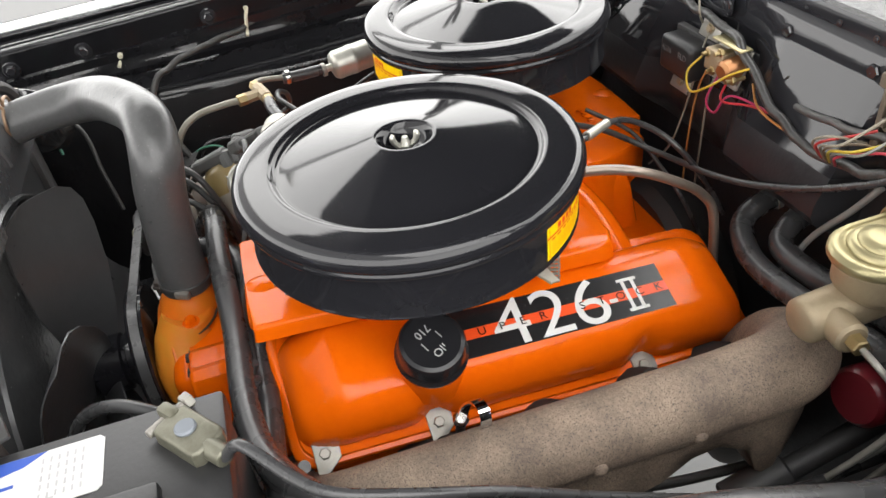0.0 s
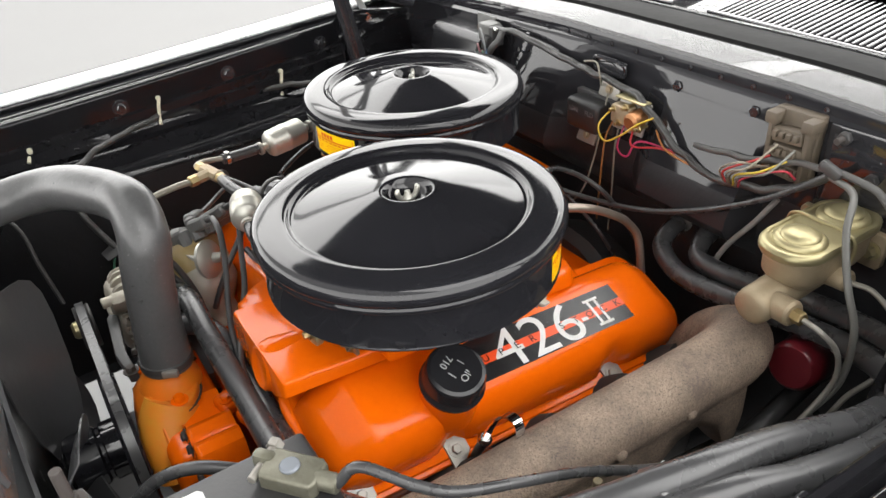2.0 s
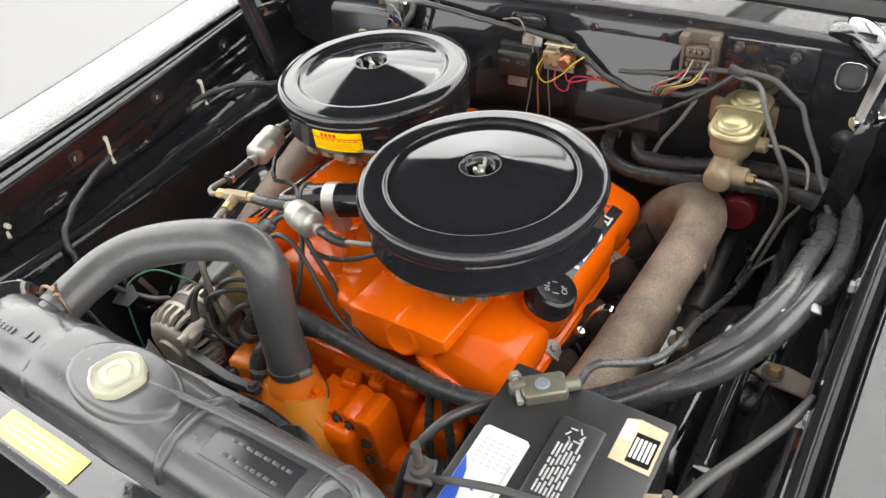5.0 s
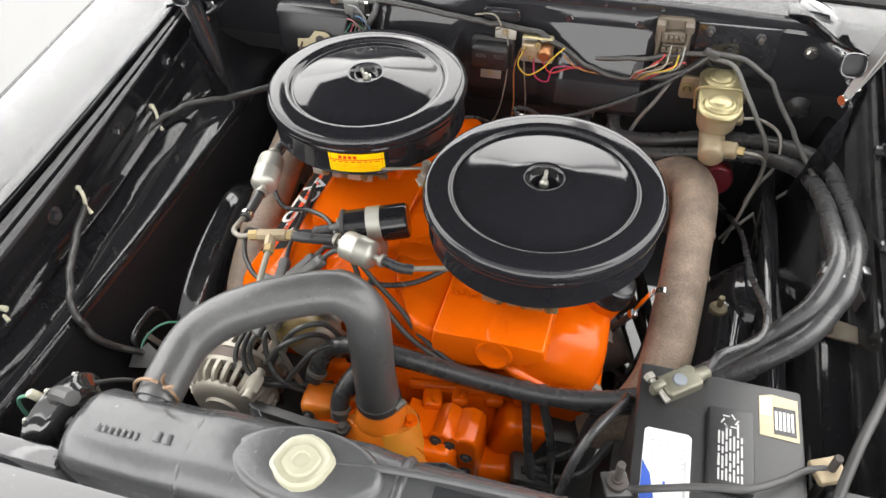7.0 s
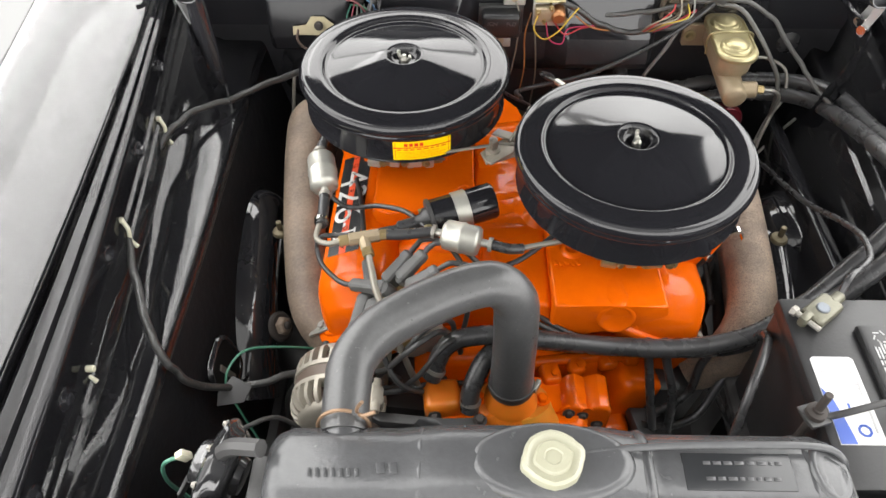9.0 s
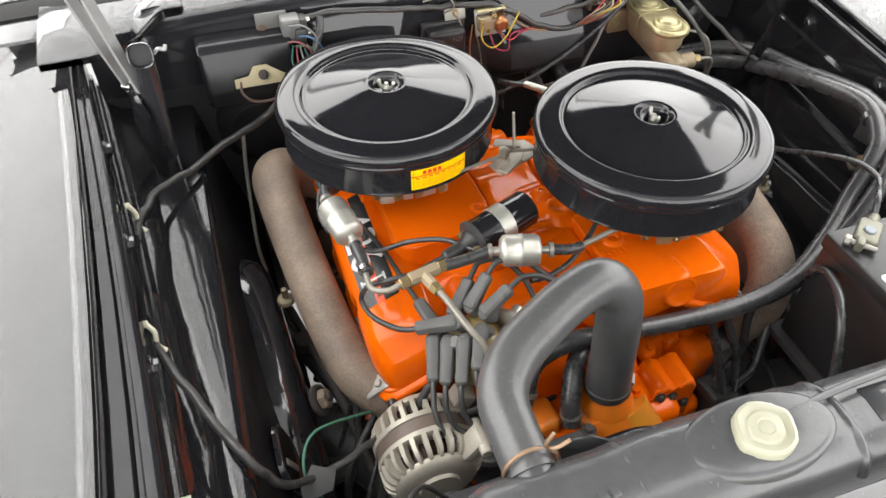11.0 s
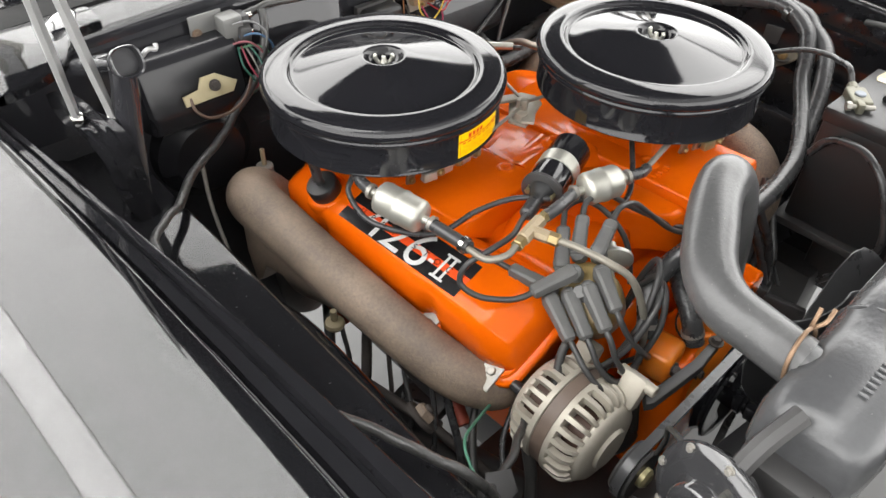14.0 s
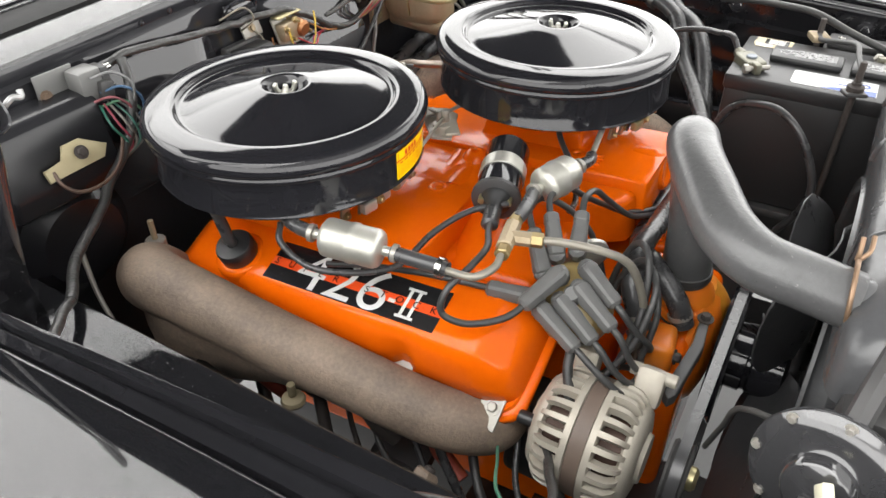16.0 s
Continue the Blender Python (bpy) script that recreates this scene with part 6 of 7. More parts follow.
part("rod", sweep([(0.172, 0.06, 0.848), (0.172, 0.12, 0.838), (0.182, 0.165, 0.826), (0.183, 0.215, 0.797), (0.175, 0.252, 0.766), (0.182, 0.268, 0.735), (0.20, 0.265, 0.66)], 0.0062, 12, 7), mat("brown_steel_rod", (0.30, 0.25, 0.21), 0.4, metal=0.7, scale=30), tl)
part("pale_sleeve", rod((0.092, 0.163, 0.8485), (0.118, 0.122, 0.8535), 0.0062, 12), M_TIN, tl, "pale cable sleeve end")
part("spring", sweep([(0.270 + 0.006 * math.cos(a * 1.3), 0.008 + 0.006 * math.sin(a * 1.3), 0.838 - 0.0011 * a) for a in range(48)], 0.0013, 6, 2), M_LINE, tl)
lv = thing("throttle_lever", "plated steel throttle lever above the valve cover", "linkage")
part("lever", slab([(0, -0.010), (0.045, -0.008), (0.075, -0.005), (0.078, 0.005), (0.045, 0.010), (0, 0.012)], 0, 0.003, Matrix.Translation((0.225, -0.035, 0.822)) @ Matrix.Rotation(radians(28), 4, "Z") @ Matrix.Rotation(radians(14), 4, "Y"), 0.001), M_ALTER, lv)
ds = thing("dipstick", "chrome-handled dipstick beside the exhaust tube", "dipstick")
part("tube", sweep([(0.285, -0.12, 0.60), (0.318, -0.125, 0.665), (0.338, -0.128, 0.705)], 0.0055, 12, 5), M_CHASSIS, ds)
part("collar", lathe([(0.0055, 0), (0.0085, 0.002), (0.0085, 0.006), (0.006, 0.010)], 16, along((0.336, -0.128, 0.700), (0.345, -0.128, 0.72))), M_STEEL, ds)
bm = bmesh.new()
c = spline([(0.338, -0.127, 0.708), (0.350, -0.124, 0.738), (0.364, -0.118, 0.758), (0.380, -0.115, 0.760), (0.386, -0.116, 0.745), (0.378, -0.12, 0.728)], 6)
skin(bm, [[p + V(0, s * 0.0055, 0) + V(0.35, 0, -0.5) * h for s, h in ((-1, 0), (1, 0), (1, 0.004), (-1, 0.004))] for p in c])
part("handle", bm, M_CHROME, ds, "bent chrome strip handle")

# ---- below the engine ----
for side, who in ((-1, "passenger"), (1, "driver")):
    rl = bmesh.new()
    block((0.10, 0.92, 0.16), (CX + side * 0.475, 0.06, 0.38), (0, 0, 0), 0.012, bm=rl)
    tagged(part("frame_rail", rl, M_CHASSIS), "black frame rail on the " + who + "'s side", "frame", kind="structure")
    ap = bmesh.new()
    block((0.03, 1.2, 0.30), (CX + side * 0.512, -0.15, 0.55), (0, side * 6, 0), 0.008, bm=ap)
    tagged(part("lower_apron", ap, M_BAY), "black lower apron above the frame rail", "inner fender", kind="structure")
km = bmesh.new()
block((0.94, 0.16, 0.10), (CX, -0.24, 0.25), (0, 0, 0), 0.02, bm=km)
block((0.94, 0.10, 0.08), (CX, -0.62, 0.33), (0, 0, 0), 0.015, bm=km)
block((0.30, 0.34, 0.01), (CX, 0.24, 0.25), (0, 0, 0), 0.003, bm=km)
tagged(part("crossmember", km, M_CHASSIS), "black suspension crossmember under the engine", "frame", kind="structure")
pan = thing("oil_pan", "dark oil pan below the engine block", "oil pan")
part("pan", block((0.28, 0.56, 0.16), (0, -0.02, 0.24), (0, 0, 0), 0.02), M_CHASSIS, pan)
# dark sheets added so the bright floor stays hidden in these gaps
stn = bmesh.new()
block((0.40, 0.34, 0.008), (-0.20, -0.44, 0.34), (0, 0, 0), 0.003, bm=stn)
block((0.10, 0.20, 0.008), (0.36, -0.50, 0.40), (0, 0, 0), 0.003, bm=stn)
tagged(part("floor_cover", stn, M_CHASSIS), "black sheets added behind the radiator to hide the bright floor", "panel", kind="structure")
for side in (-1, 1):
    ca = thing("control_arm", "black suspension control arm beside the engine", "suspension arm", group="control arms")
    s_ = lambda x, y, z: (CX + side * (x + CX), y, z)
    part("arm", sweep([s_(0.46, -0.12, 0.47), s_(0.40, -0.16, 0.45), s_(0.33, -0.22, 0.42), s_(0.27, -0.30, 0.38)], [0.04, 0.05, 0.05, 0.04], 14, 5), M_CHASSIS, ca)
    part("strut", sweep([s_(0.44, 0.10, 0.44), s_(0.38, 0.02, 0.42), s_(0.32, -0.10, 0.38)], 0.022, 12, 5), M_CHASSIS, ca)
    part("arm_plate", block((0.10, 0.10, 0.02), s_(0.40, -0.22, 0.44), (0, side * 18, 0), 0.008), M_CHASSIS, ca)
    part("bushing", rod(s_(0.44, -0.10, 0.48), s_(0.44, -0.16, 0.48), 0.032, 20), M_RUBBER, ca)
    if side < 0:
        continue
    # added sheet that keeps the gap beside the block dark
    stt = thing("lower_cover", "black sheet added low beside the engine block", "shield")
    part("sheet", block((0.015, 0.20, 0.16), s_(0.25, 0.02, 0.46), (0, side * -24, 0), 0.004), M_CHASSIS, stt)
hose("lower_radiator_hose", "black lower radiator hose curving under the pump", [(0.10, -0.42, 0.50), (0.16, -0.45, 0.49), (0.22, -0.49, 0.46), (0.26, -0.55, 0.43), (0.265, -0.60, 0.42)], 0.026, M_RUBBER, 20)
for pts in ([(0.20, -0.318, 0.735), (0.205, -0.335, 0.70), (0.215, -0.365, 0.64), (0.23, -0.39, 0.56), (0.24, -0.41, 0.46)], [(0.225, -0.318, 0.735), (0.232, -0.335, 0.70), (0.25, -0.36, 0.64), (0.255, -0.38, 0.56), (0.27, -0.40, 0.46)], [(0.33, -0.29, 0.70), (0.30, -0.31, 0.66), (0.285, -0.335, 0.61), (0.235, -0.355, 0.58), (0.20, -0.36, 0.54)], [(0.36, -0.30, 0.66), (0.33, -0.33, 0.62), (0.30, -0.36, 0.585), (0.25, -0.375, 0.575), (0.21, -0.38, 0.59)]):
    wire("lower_cable", "black cable hanging below the heater hose", pts, 0.0068, M_RUBBER, 10, 7, "cable", "lower cables")
# added dark block and strut that close a bright gap by the alternator
mb = thing("alternator_gap_filler", "black filler added by the alternator to darken a floor gap", "bracket")
part("plate", block((0.13, 0.11, 0.10), (-0.185, -0.305, 0.545), (0, 10, 0), 0.012), M_CHASSIS, mb)
part("strut", rod((-0.20, -0.36, 0.60), (-0.26, -0.38, 0.585), 0.012, 12), M_CHASSIS, mb)
# dark filler added under the head where bright floor would show
ab = thing("head_gap_filler", "black filler added below the head to darken a floor gap", "bracket")
part("plate", block((0.11, 0.05, 0.13), (0.255, -0.305, 0.545), (0, 8, 6), 0.008), M_CHASSIS, ab)
part("gusset", block((0.10, 0.07, 0.016), (0.27, -0.335, 0.50), (6, 10, 0), 0.005), M_CHASSIS, ab)
sp = thing("idler_bracket", "black steel bracket beside the water pump", "bracket")
part("plate", block((0.016, 0.13, 0.10), (0.205, -0.40, 0.53), (0, 14, 12), 0.005), M_CHASSIS, sp)
part("foot", block((0.07, 0.05, 0.016), (0.225, -0.37, 0.575), (0, 24, 12), 0.005), M_CHASSIS, sp)
for side in (-1, 1):
    hp = thing("exhaust_pipe", "rusty exhaust head pipe under the manifold", "exhaust pipe", group="exhaust pipes")
    part("pipe", sweep([(side * 0.305, 0.242, 0.61), (side * 0.30, 0.245, 0.52), (side * 0.28, 0.27, 0.40), (side * 0.22, 0.34, 0.30)], 0.033, 18, 6), M_DARKIRON, hp)
    mt = thing("engine_mount", "black engine mount bracket on the frame", "bracket", group="engine mounts")
    part("bracket", block((0.16, 0.09, 0.025), (side * 0.27, -0.10, 0.44), (0, side * 24, 0), 0.006), M_CHASSIS, mt)
    part("web", block((0.02, 0.09, 0.14), (side * 0.33, -0.10, 0.40), (0, side * 14, 0), 0.004), M_CHASSIS, mt)
    part("rubber_pad", rod((side * 0.30, -0.10, 0.40), (side * 0.28, -0.10, 0.45), 0.035, 20), M_RUBBER, mt)
for pts, lab, r, m in (([(-0.300, 0.15, 0.61), (-0.325, 0.127, 0.608), (-0.337, 0.095, 0.596), (-0.335, 0.055, 0.572), (-0.325, 0.035, 0.55)], "faded red sleeve below the exhaust", 0.010, M_RUSTRED),
                       ([(-0.270, -0.160, 0.562), (-0.2948, -0.1777, 0.548), (-0.306, -0.203, 0.540), (-0.3145, -0.2251, 0.530)], "faded red rubber boot below the exhaust", 0.011, M_RUSTRED),
                       ([(-0.300, -0.07, 0.625), (-0.325, -0.093, 0.610), (-0.332, -0.115, 0.592), (-0.326, -0.138, 0.572)], "dark brown rubber boot below the exhaust", 0.012, M_DARKIRON),
                       ([(-0.40, 0.06, 0.52), (-0.375, -0.06, 0.53), (-0.345, -0.20, 0.52), (-0.33, -0.30, 0.50)], "dark brown brake hose along the frame", 0.008, M_DARKIRON),
                       ([(0.36, -0.16, 0.62), (0.385, -0.04, 0.585), (0.40, 0.08, 0.56), (0.41, 0.2, 0.55)], "black lead along the lower frame", 0.006, M_WIRE),
                       ([(0.33, -0.22, 0.60), (0.37, -0.10, 0.56), (0.43, 0.02, 0.52)], "black lead from the starter", 0.006, M_WIRE)):
    wire("lower_hose", lab, pts, r, m, 12, 6, "hose")
rng = random.Random(21)
for i in range(9):
    y0 = 0.12 - 0.05 * i
    pts = [(-0.27, y0 + rng.uniform(-0.02, 0.02), 0.60), (-0.32 + rng.uniform(-0.01, 0.01), y0 - 0.02, 0.575 + rng.uniform(-0.02, 0.02)), (-0.355 + rng.uniform(-0.015, 0.015), y0 - 0.07, 0.52 + rng.uniform(-0.03, 0.03)), (-0.38, y0 - 0.11 + rng.uniform(-0.03, 0.03), 0.45)]
    wire("lower_lead", "dusty black lead below the exhaust tube", pts, rng.choice((0.004, 0.006, 0.009)), rng.choice((M_WIRE, M_DARKIRON, M_RUBBER)), 8, 6, "wire", "lower leads")
    wire("lower_lead", "dusty black lead below the driver's exhaust tube", [(-x * 1.06, y + 0.02, z) for x, y, z in pts], rng.choice((0.004, 0.006, 0.009)), rng.choice((M_WIRE, M_DARKIRON, M_RUBBER)), 8, 6, "wire", "lower leads")
sb = thing("steering_linkage", "black steering linkage under the exhaust", "steering part")
part("arm", rod((-0.42, 0.04, 0.50), (-0.32, -0.18, 0.47), 0.016, 14), M_CHASSIS, sb)
part("ball_joint", lathe([(0.024, 0), (0.026, 0.008), (0.018, 0.022), (0.0, 0.024)], 20, Matrix.Translation((-0.385, -0.03, 0.515))), M_DARKIRON, sb)
bk = thing("suspension_nut", "rusty round suspension nut on the apron", "nut")
part("washer", lathe([(0.026, -0.004), (0.026, 0.002), (0.022, 0.004), (0.019, 0.003)], 24, along((-0.386, -0.212, 0.605), (-0.33, -0.225, 0.640))), M_DARKIRON, bk)
part("nut", lathe([(0.0165, 0.002), (0.0165, 0.011), (0.013, 0.014), (0.008, 0.014)], 6, along((-0.386, -0.212, 0.605), (-0.33, -0.225, 0.640))), M_IRON2, bk)
part("stud_end", lathe([(0.007, 0.010), (0.007, 0.018), (0.004, 0.020), (0.0, 0.020)], 12, along((-0.386, -0.212, 0.605), (-0.33, -0.225, 0.640))), M_DARKIRON, bk)
for side in (-1, 1):
    if side > 0:
        tw = thing("shock_tower", "black rounded shock tower on the inner fender", "shock tower")
        part("tower", lathe([(0.12, -0.05), (0.105, 0.06), (0.085, 0.12), (0.06, 0.145), (0.02, 0.150), (0.0, 0.150)], 36, Matrix.Translation((CX + side * 0.53, 0.02, 0.52))), M_BAY, tw, sharp=60)
    br = thing("apron_brace", "black pressed steel brace on the inner fender", "brace", group="apron braces")
    part("brace", slab([(-0.012, 0), (0.012, 0), (0.018, 0.20), (-0.010, 0.20)], 0, 0.012, Matrix.Translation((CX + side * 0.505, -0.27, 0.52)) @ Matrix.Rotation(radians(90), 4, "X") @ Matrix.Rotation(radians(side * -8), 4, "Z"), 0.003), M_BAY, br)

for side in (-1, 1):
    s_ = lambda x, y, z: (CX + side * (x + CX), y, z)
    up, out_b = (0.040, 0.028) if side < 0 else (0.0, 0.0)
    tagged(part("apron_bulge", sweep([s_(out_b + 0.462, 0.10, 0.50 + up), s_(out_b + 0.456, 0.06, 0.556 + up), s_(out_b + 0.450, 0.01, 0.586 + up), s_(out_b + 0.444, -0.08, 0.580 + up), s_(out_b + 0.438, -0.18, 0.546 + up), s_(out_b + 0.43, -0.30, 0.47 + up)], [0.06, 0.064, 0.063, 0.063, 0.064, 0.066], 28, 8), M_BAY, sharp=80), "glossy black pressed bulge of the inner fender", "panel", kind="structure")
fp = thing("fuel_pump", "dark grey fuel pump low beside the timing cover", "fuel pump")
part("body", lathe([(0.03, -0.05), (0.045, -0.03), (0.052, 0.0), (0.052, 0.012), (0.040, 0.03), (0.02, 0.036), (0.0, 0.036)], 32, along((-0.13, -0.35, 0.50), (-0.15, -0.42, 0.56))), M_CHASSIS, fp, sharp=50)
part("arm_housing", block((0.07, 0.08, 0.07), (-0.115, -0.335, 0.50), (0, 0, 20), 0.012), M_CHASSIS, fp)
part("outlet", rod((-0.15, -0.40, 0.55), (-0.14, -0.385, 0.60), 0.008, 12), M_DARKIRON, fp)

# ---- fender hardware ----
for side in (-1, 1):
    for y in (-0.62, -0.5, -0.28, -0.07, 0.14):
        hb = thing("fender_bolt", "black painted flange bolt on the inner fender", "bolt", group="fender bolts")
        x = CX + side * (half_width(y) + (0.032 if side > 0 else lip_shift(y) - 0.001))
        part("washer", lathe([(0.015, 0), (0.015, 0.002), (0.010, 0.003)], 20, along((x, y, rail_z(y) - 0.034), (x - side, y, rail_z(y) - 0.034))), M_BAY, hb)
        part("head", hexbolt((x - side * 0.002, y, rail_z(y) - 0.034), (-side, 0, 0), 0.0085, 0.008), M_BAY, hb)
for (x, y, z) in ((-0.600, 0.034, 0.842), (-0.582, -0.216, 0.855), (-0.556, -0.449, 0.826)):
    wc = thing("wire_clip", "cream plastic wire clip on the inner fender", "clip", group="wire clips")
    part("strap", sweep([(x + 0.006, y + 0.006, z + 0.012), (x + 0.014, y, z - 0.002), (x + 0.012, y - 0.003, z - 0.022), (x + 0.020, y - 0.006, z - 0.034)] if y > -0.4 else [(x, y, z), (x + 0.01, y - 0.004, z - 0.006)], 0.0032, 8, 5), M_CREAM, wc)
    part("stud", rod((x - 0.006, y + 0.004, z + 0.012), (x + 0.010, y + 0.004, z + 0.012), 0.0045, 10), M_CREAM, wc)
M_TAPE = mat("dusty_friction_tape", (0.052, 0.051, 0.050), 0.32, color2=(0.024, 0.024, 0.023), scale=45, bump=0.003, fine=90)
wire("fender_harness", "dusty taped wiring harness along the inner fender", wavy([(-0.505, 0.145, 0.812), (-0.555, 0.10, 0.825), (-0.588, 0.03, 0.828), (-0.592, -0.08, 0.822), (-0.588, -0.15, 0.822), (-0.576, -0.213, 0.836), (-0.549, -0.276, 0.830), (-0.523, -0.331, 0.827), (-0.492, -0.391, 0.808), (-0.478, -0.406, 0.788), (-0.463, -0.408, 0.755), (-0.447, -0.395, 0.708), (-0.42, -0.372, 0.674), (-0.37, -0.36, 0.672), (-0.31, -0.325, 0.66)], 0.0022, 1), 0.0056, M_TAPE, 12, 8, "wiring harness")
wire("green_wire", "thin green wire hanging from the harness", [(-0.305, -0.262, 0.615), (-0.312, -0.270, 0.626), (-0.355, -0.290, 0.660), (-0.404, -0.312, 0.686), (-0.425, -0.340, 0.690), (-0.43, -0.372, 0.676), (-0.41, -0.395, 0.63), (-0.39, -0.41, 0.56)], 0.0020, mat("green_insulation", (0.06, 0.20, 0.13), 0.4), 8)
wire("alternator_lead", "black taped lead from the alternator", [(-0.31, -0.325, 0.66), (-0.318, -0.335, 0.64), (-0.325, -0.36, 0.58), (-0.34, -0.38, 0.52)], 0.0085, M_WIRE, 10)
wire("alternator_lead", "black taped lead up the front of the head", [(-0.318, -0.345, 0.635), (-0.300, -0.345, 0.660), (-0.275, -0.338, 0.690), (-0.250, -0.322, 0.720), (-0.235, -0.318, 0.735)], 0.006, M_WIRE, 10)
op = thing("apron_opening", "black rounded access opening with a pressed rim in the apron", "opening")
ring_ = lambda r, d: [V(-0.4500 + d - 0.21 * r * 1.0 * sn, -0.318 + r * cs, 0.640 + r * sn) for cs, sn in [(math.copysign(abs(math.cos(q_)) ** 0.6, math.cos(q_)), math.copysign(abs(math.sin(q_)) ** 0.6, math.sin(q_))) for q_ in [2 * math.pi * i / 32 for i in range(32)]]]
bm = bmesh.new()
skin(bm, [ring_(0.046, -0.004), ring_(0.046, 0.003), ring_(0.043, 0.005), ring_(0.039, 0.003), ring_(0.038, -0.004)], cap=False)
part("rim", bm, M_BAY, op, sharp=60)
# flat black face across the rim, painted dark for the shade inside
bm = bmesh.new()
bm.faces.new(add_verts(bm, ring_(0.0385, 0.0015)))
part("hole_shade", bm, M_SEAL_SHADE, op, "flat black face painted as the opening's shade")
part("strap", block((0.003, 0.010, 0.050), (-0.446, -0.325, 0.638), (14, -12, 0), 0.001), M_ALU, op, "bare metal strap in the opening")
tab = thing("sheet_bracket", "bare sheet metal bracket on the apron", "bracket")
part("tab", slab([(0, 0), (0.04, 0.006), (0.05, 0.03), (0.02, 0.045), (0.0, 0.02)], 0, 0.002, Matrix.Translation((-0.44, -0.40, 0.665)) @ Matrix.Rotation(0.5, 4, "X"), 0.0005), M_CHASSIS, tab)

# ---- horns ----
def horn(c, axis, label):
    th = thing("horn", label, "horn", group="horns")
    m = along(c, V(*c) + V(*axis)) @ Matrix.Scale(0.80, 4)
    part("shell", lathe([(0.012, -0.046), (0.026, -0.044), (0.030, -0.034), (0.055, -0.031), (0.064, -0.022), (0.068, -0.012), (0.074, -0.007), (0.075, -0.004)], 40, m), M_HORN, th, sharp=60)
    face_ = part("face", lathe([(0.072, -0.006), (0.074, -0.003), (0.074, 0.001), (0.066, 0.006), (0.052, 0.010), (0.046, 0.009), (0.036, 0.013), (0.034, 0.026), (0.030, 0.029), (0.0, 0.030)], 40, m), M_HORN, th, "shiny dark pressed horn face", sharp=50)
    for i in range(8):
        a = 2 * math.pi * i / 8
        p = m @ V(0.067 * math.cos(a), 0.067 * math.sin(a), 0.003)
        part("bolt", hexbolt(p, m.to_3x3() @ V(0, 0, 1), 0.0035, 0.005), M_ALU, face_)
    part("terminal_plate", block((0.05, 0.02, 0.004), m @ V(0.02, -0.02, 0.032), [math.degrees(q) for q in m.to_euler()], 0.001), M_CHASSIS, th)
    part("bracket", sweep([m @ V(0.0, 0.06, -0.01), m @ V(0.0, 0.10, -0.03), m @ V(0.0, 0.13, -0.07)], 0.010, 8, 4), M_CHASSIS, th)
    return th


M_HORN = mat("shiny_black_steel", (0.035, 0.035, 0.037), 0.10, ior=1.6, coat=0.8, coat_rough=0.05, scale=14, rough_var=0.08)
horn((-0.364, -0.571, 0.831), (-0.93, 0.24, 0.20), "dark shiny disc horn with a bolted rim")
wire("horn_wire", "thin green horn wire", [(-0.392, -0.566, 0.852), (-0.418, -0.575, 0.848), (-0.428, -0.575, 0.80), (-0.42, -0.57, 0.74)], 0.0025, mat("pale_green_insulation", (0.10, 0.28, 0.2), 0.4), 8)
wire("horn_wire", "thin dark wire from the horn to the fan shroud", [(-0.352, -0.548, 0.86), (-0.31, -0.50, 0.82), (-0.28, -0.49, 0.76), (-0.26, -0.48, 0.70)], 0.003, M_WIRE, 8)
hc = thing("horn_connector", "cream plastic horn wire connector", "connector")
part("plug", block((0.012, 0.009, 0.018), (-0.396, -0.568, 0.854), (0, -30, 20), 0.002), M_CREAM, hc)

# ---- firewall equipment ----
M_LETTER = mat("faded_print", (0.12, 0.12, 0.12), 0.6)
reg = thing("voltage_regulator", "black voltage regulator with plated feet", "regulator")
part("case", block((0.074, 0.038, 0.050), (-0.003, 0.333, 0.862), (0, 0, 0), 0.008, 3), M_PLASTIC, reg)
part("base", block((0.086, 0.012, 0.060), (-0.003, 0.350, 0.862), (0, 0, 0), 0.002), M_CHASSIS, reg)
for x, y, z in ((0.022, 0.352, 0.905), (-0.003, 0.332, 0.826)):
    ft = part("foot", block((0.042, 0.004, 0.028), (x, y, z), (-20, 0, 0), 0.006), M_ALU, reg, "plated mounting foot")
    part("screw", hexbolt((x, y - 0.002, z), (0, -1, 0.2), 0.005, 0.005), M_CADMIUM, ft)
for txt, x in (("IGN", -0.020), ("FLD", 0.016)):
    bm = words(txt, 0.0115, extrude=0.0004)
    bm.transform(Matrix.Translation((x, 0.3138, 0.870)) @ Matrix.Rotation(radians(90), 4, "X"))
    part("lettering", bm, M_LETTER, reg)
sr = thing("starter_relay", "bare metal starter relay with coloured wires", "relay")
part("bracket", block((0.062, 0.004, 0.050), (0.088, 0.334, 0.885), (-20, 0, 0), 0.003), M_ALU, sr)
part("bracket_fold", block((0.058, 0.018, 0.003), (0.088, 0.334, 0.911), (0, 0, 0), 0.0015), M_ZINC, sr)
M_COPPER = mat("copper_plate", (0.42, 0.20, 0.09), 0.4, metal=0.8, scale=30)
part("coil", rod((0.105, 0.340, 0.889), (0.105, 0.310, 0.884), 0.014, 24, bevel=0.004), M_COPPER, sr, "copper relay body")
part("terminal_block", block((0.036, 0.020, 0.028), (0.078, 0.326, 0.888), (0, 0, 0), 0.003), M_CADMIUM, sr)
for x, z in ((0.066, 0.895), (0.078, 0.876), (0.090, 0.903), (0.118, 0.878)):
    part("stud", rod((x, 0.335, z), (x, 0.308, z), 0.003, 8), M_BRASS, sr)
    part("nut", rod((x, 0.320, z), (x, 0.315, z), 0.006, 6), M_BRASS, sr)
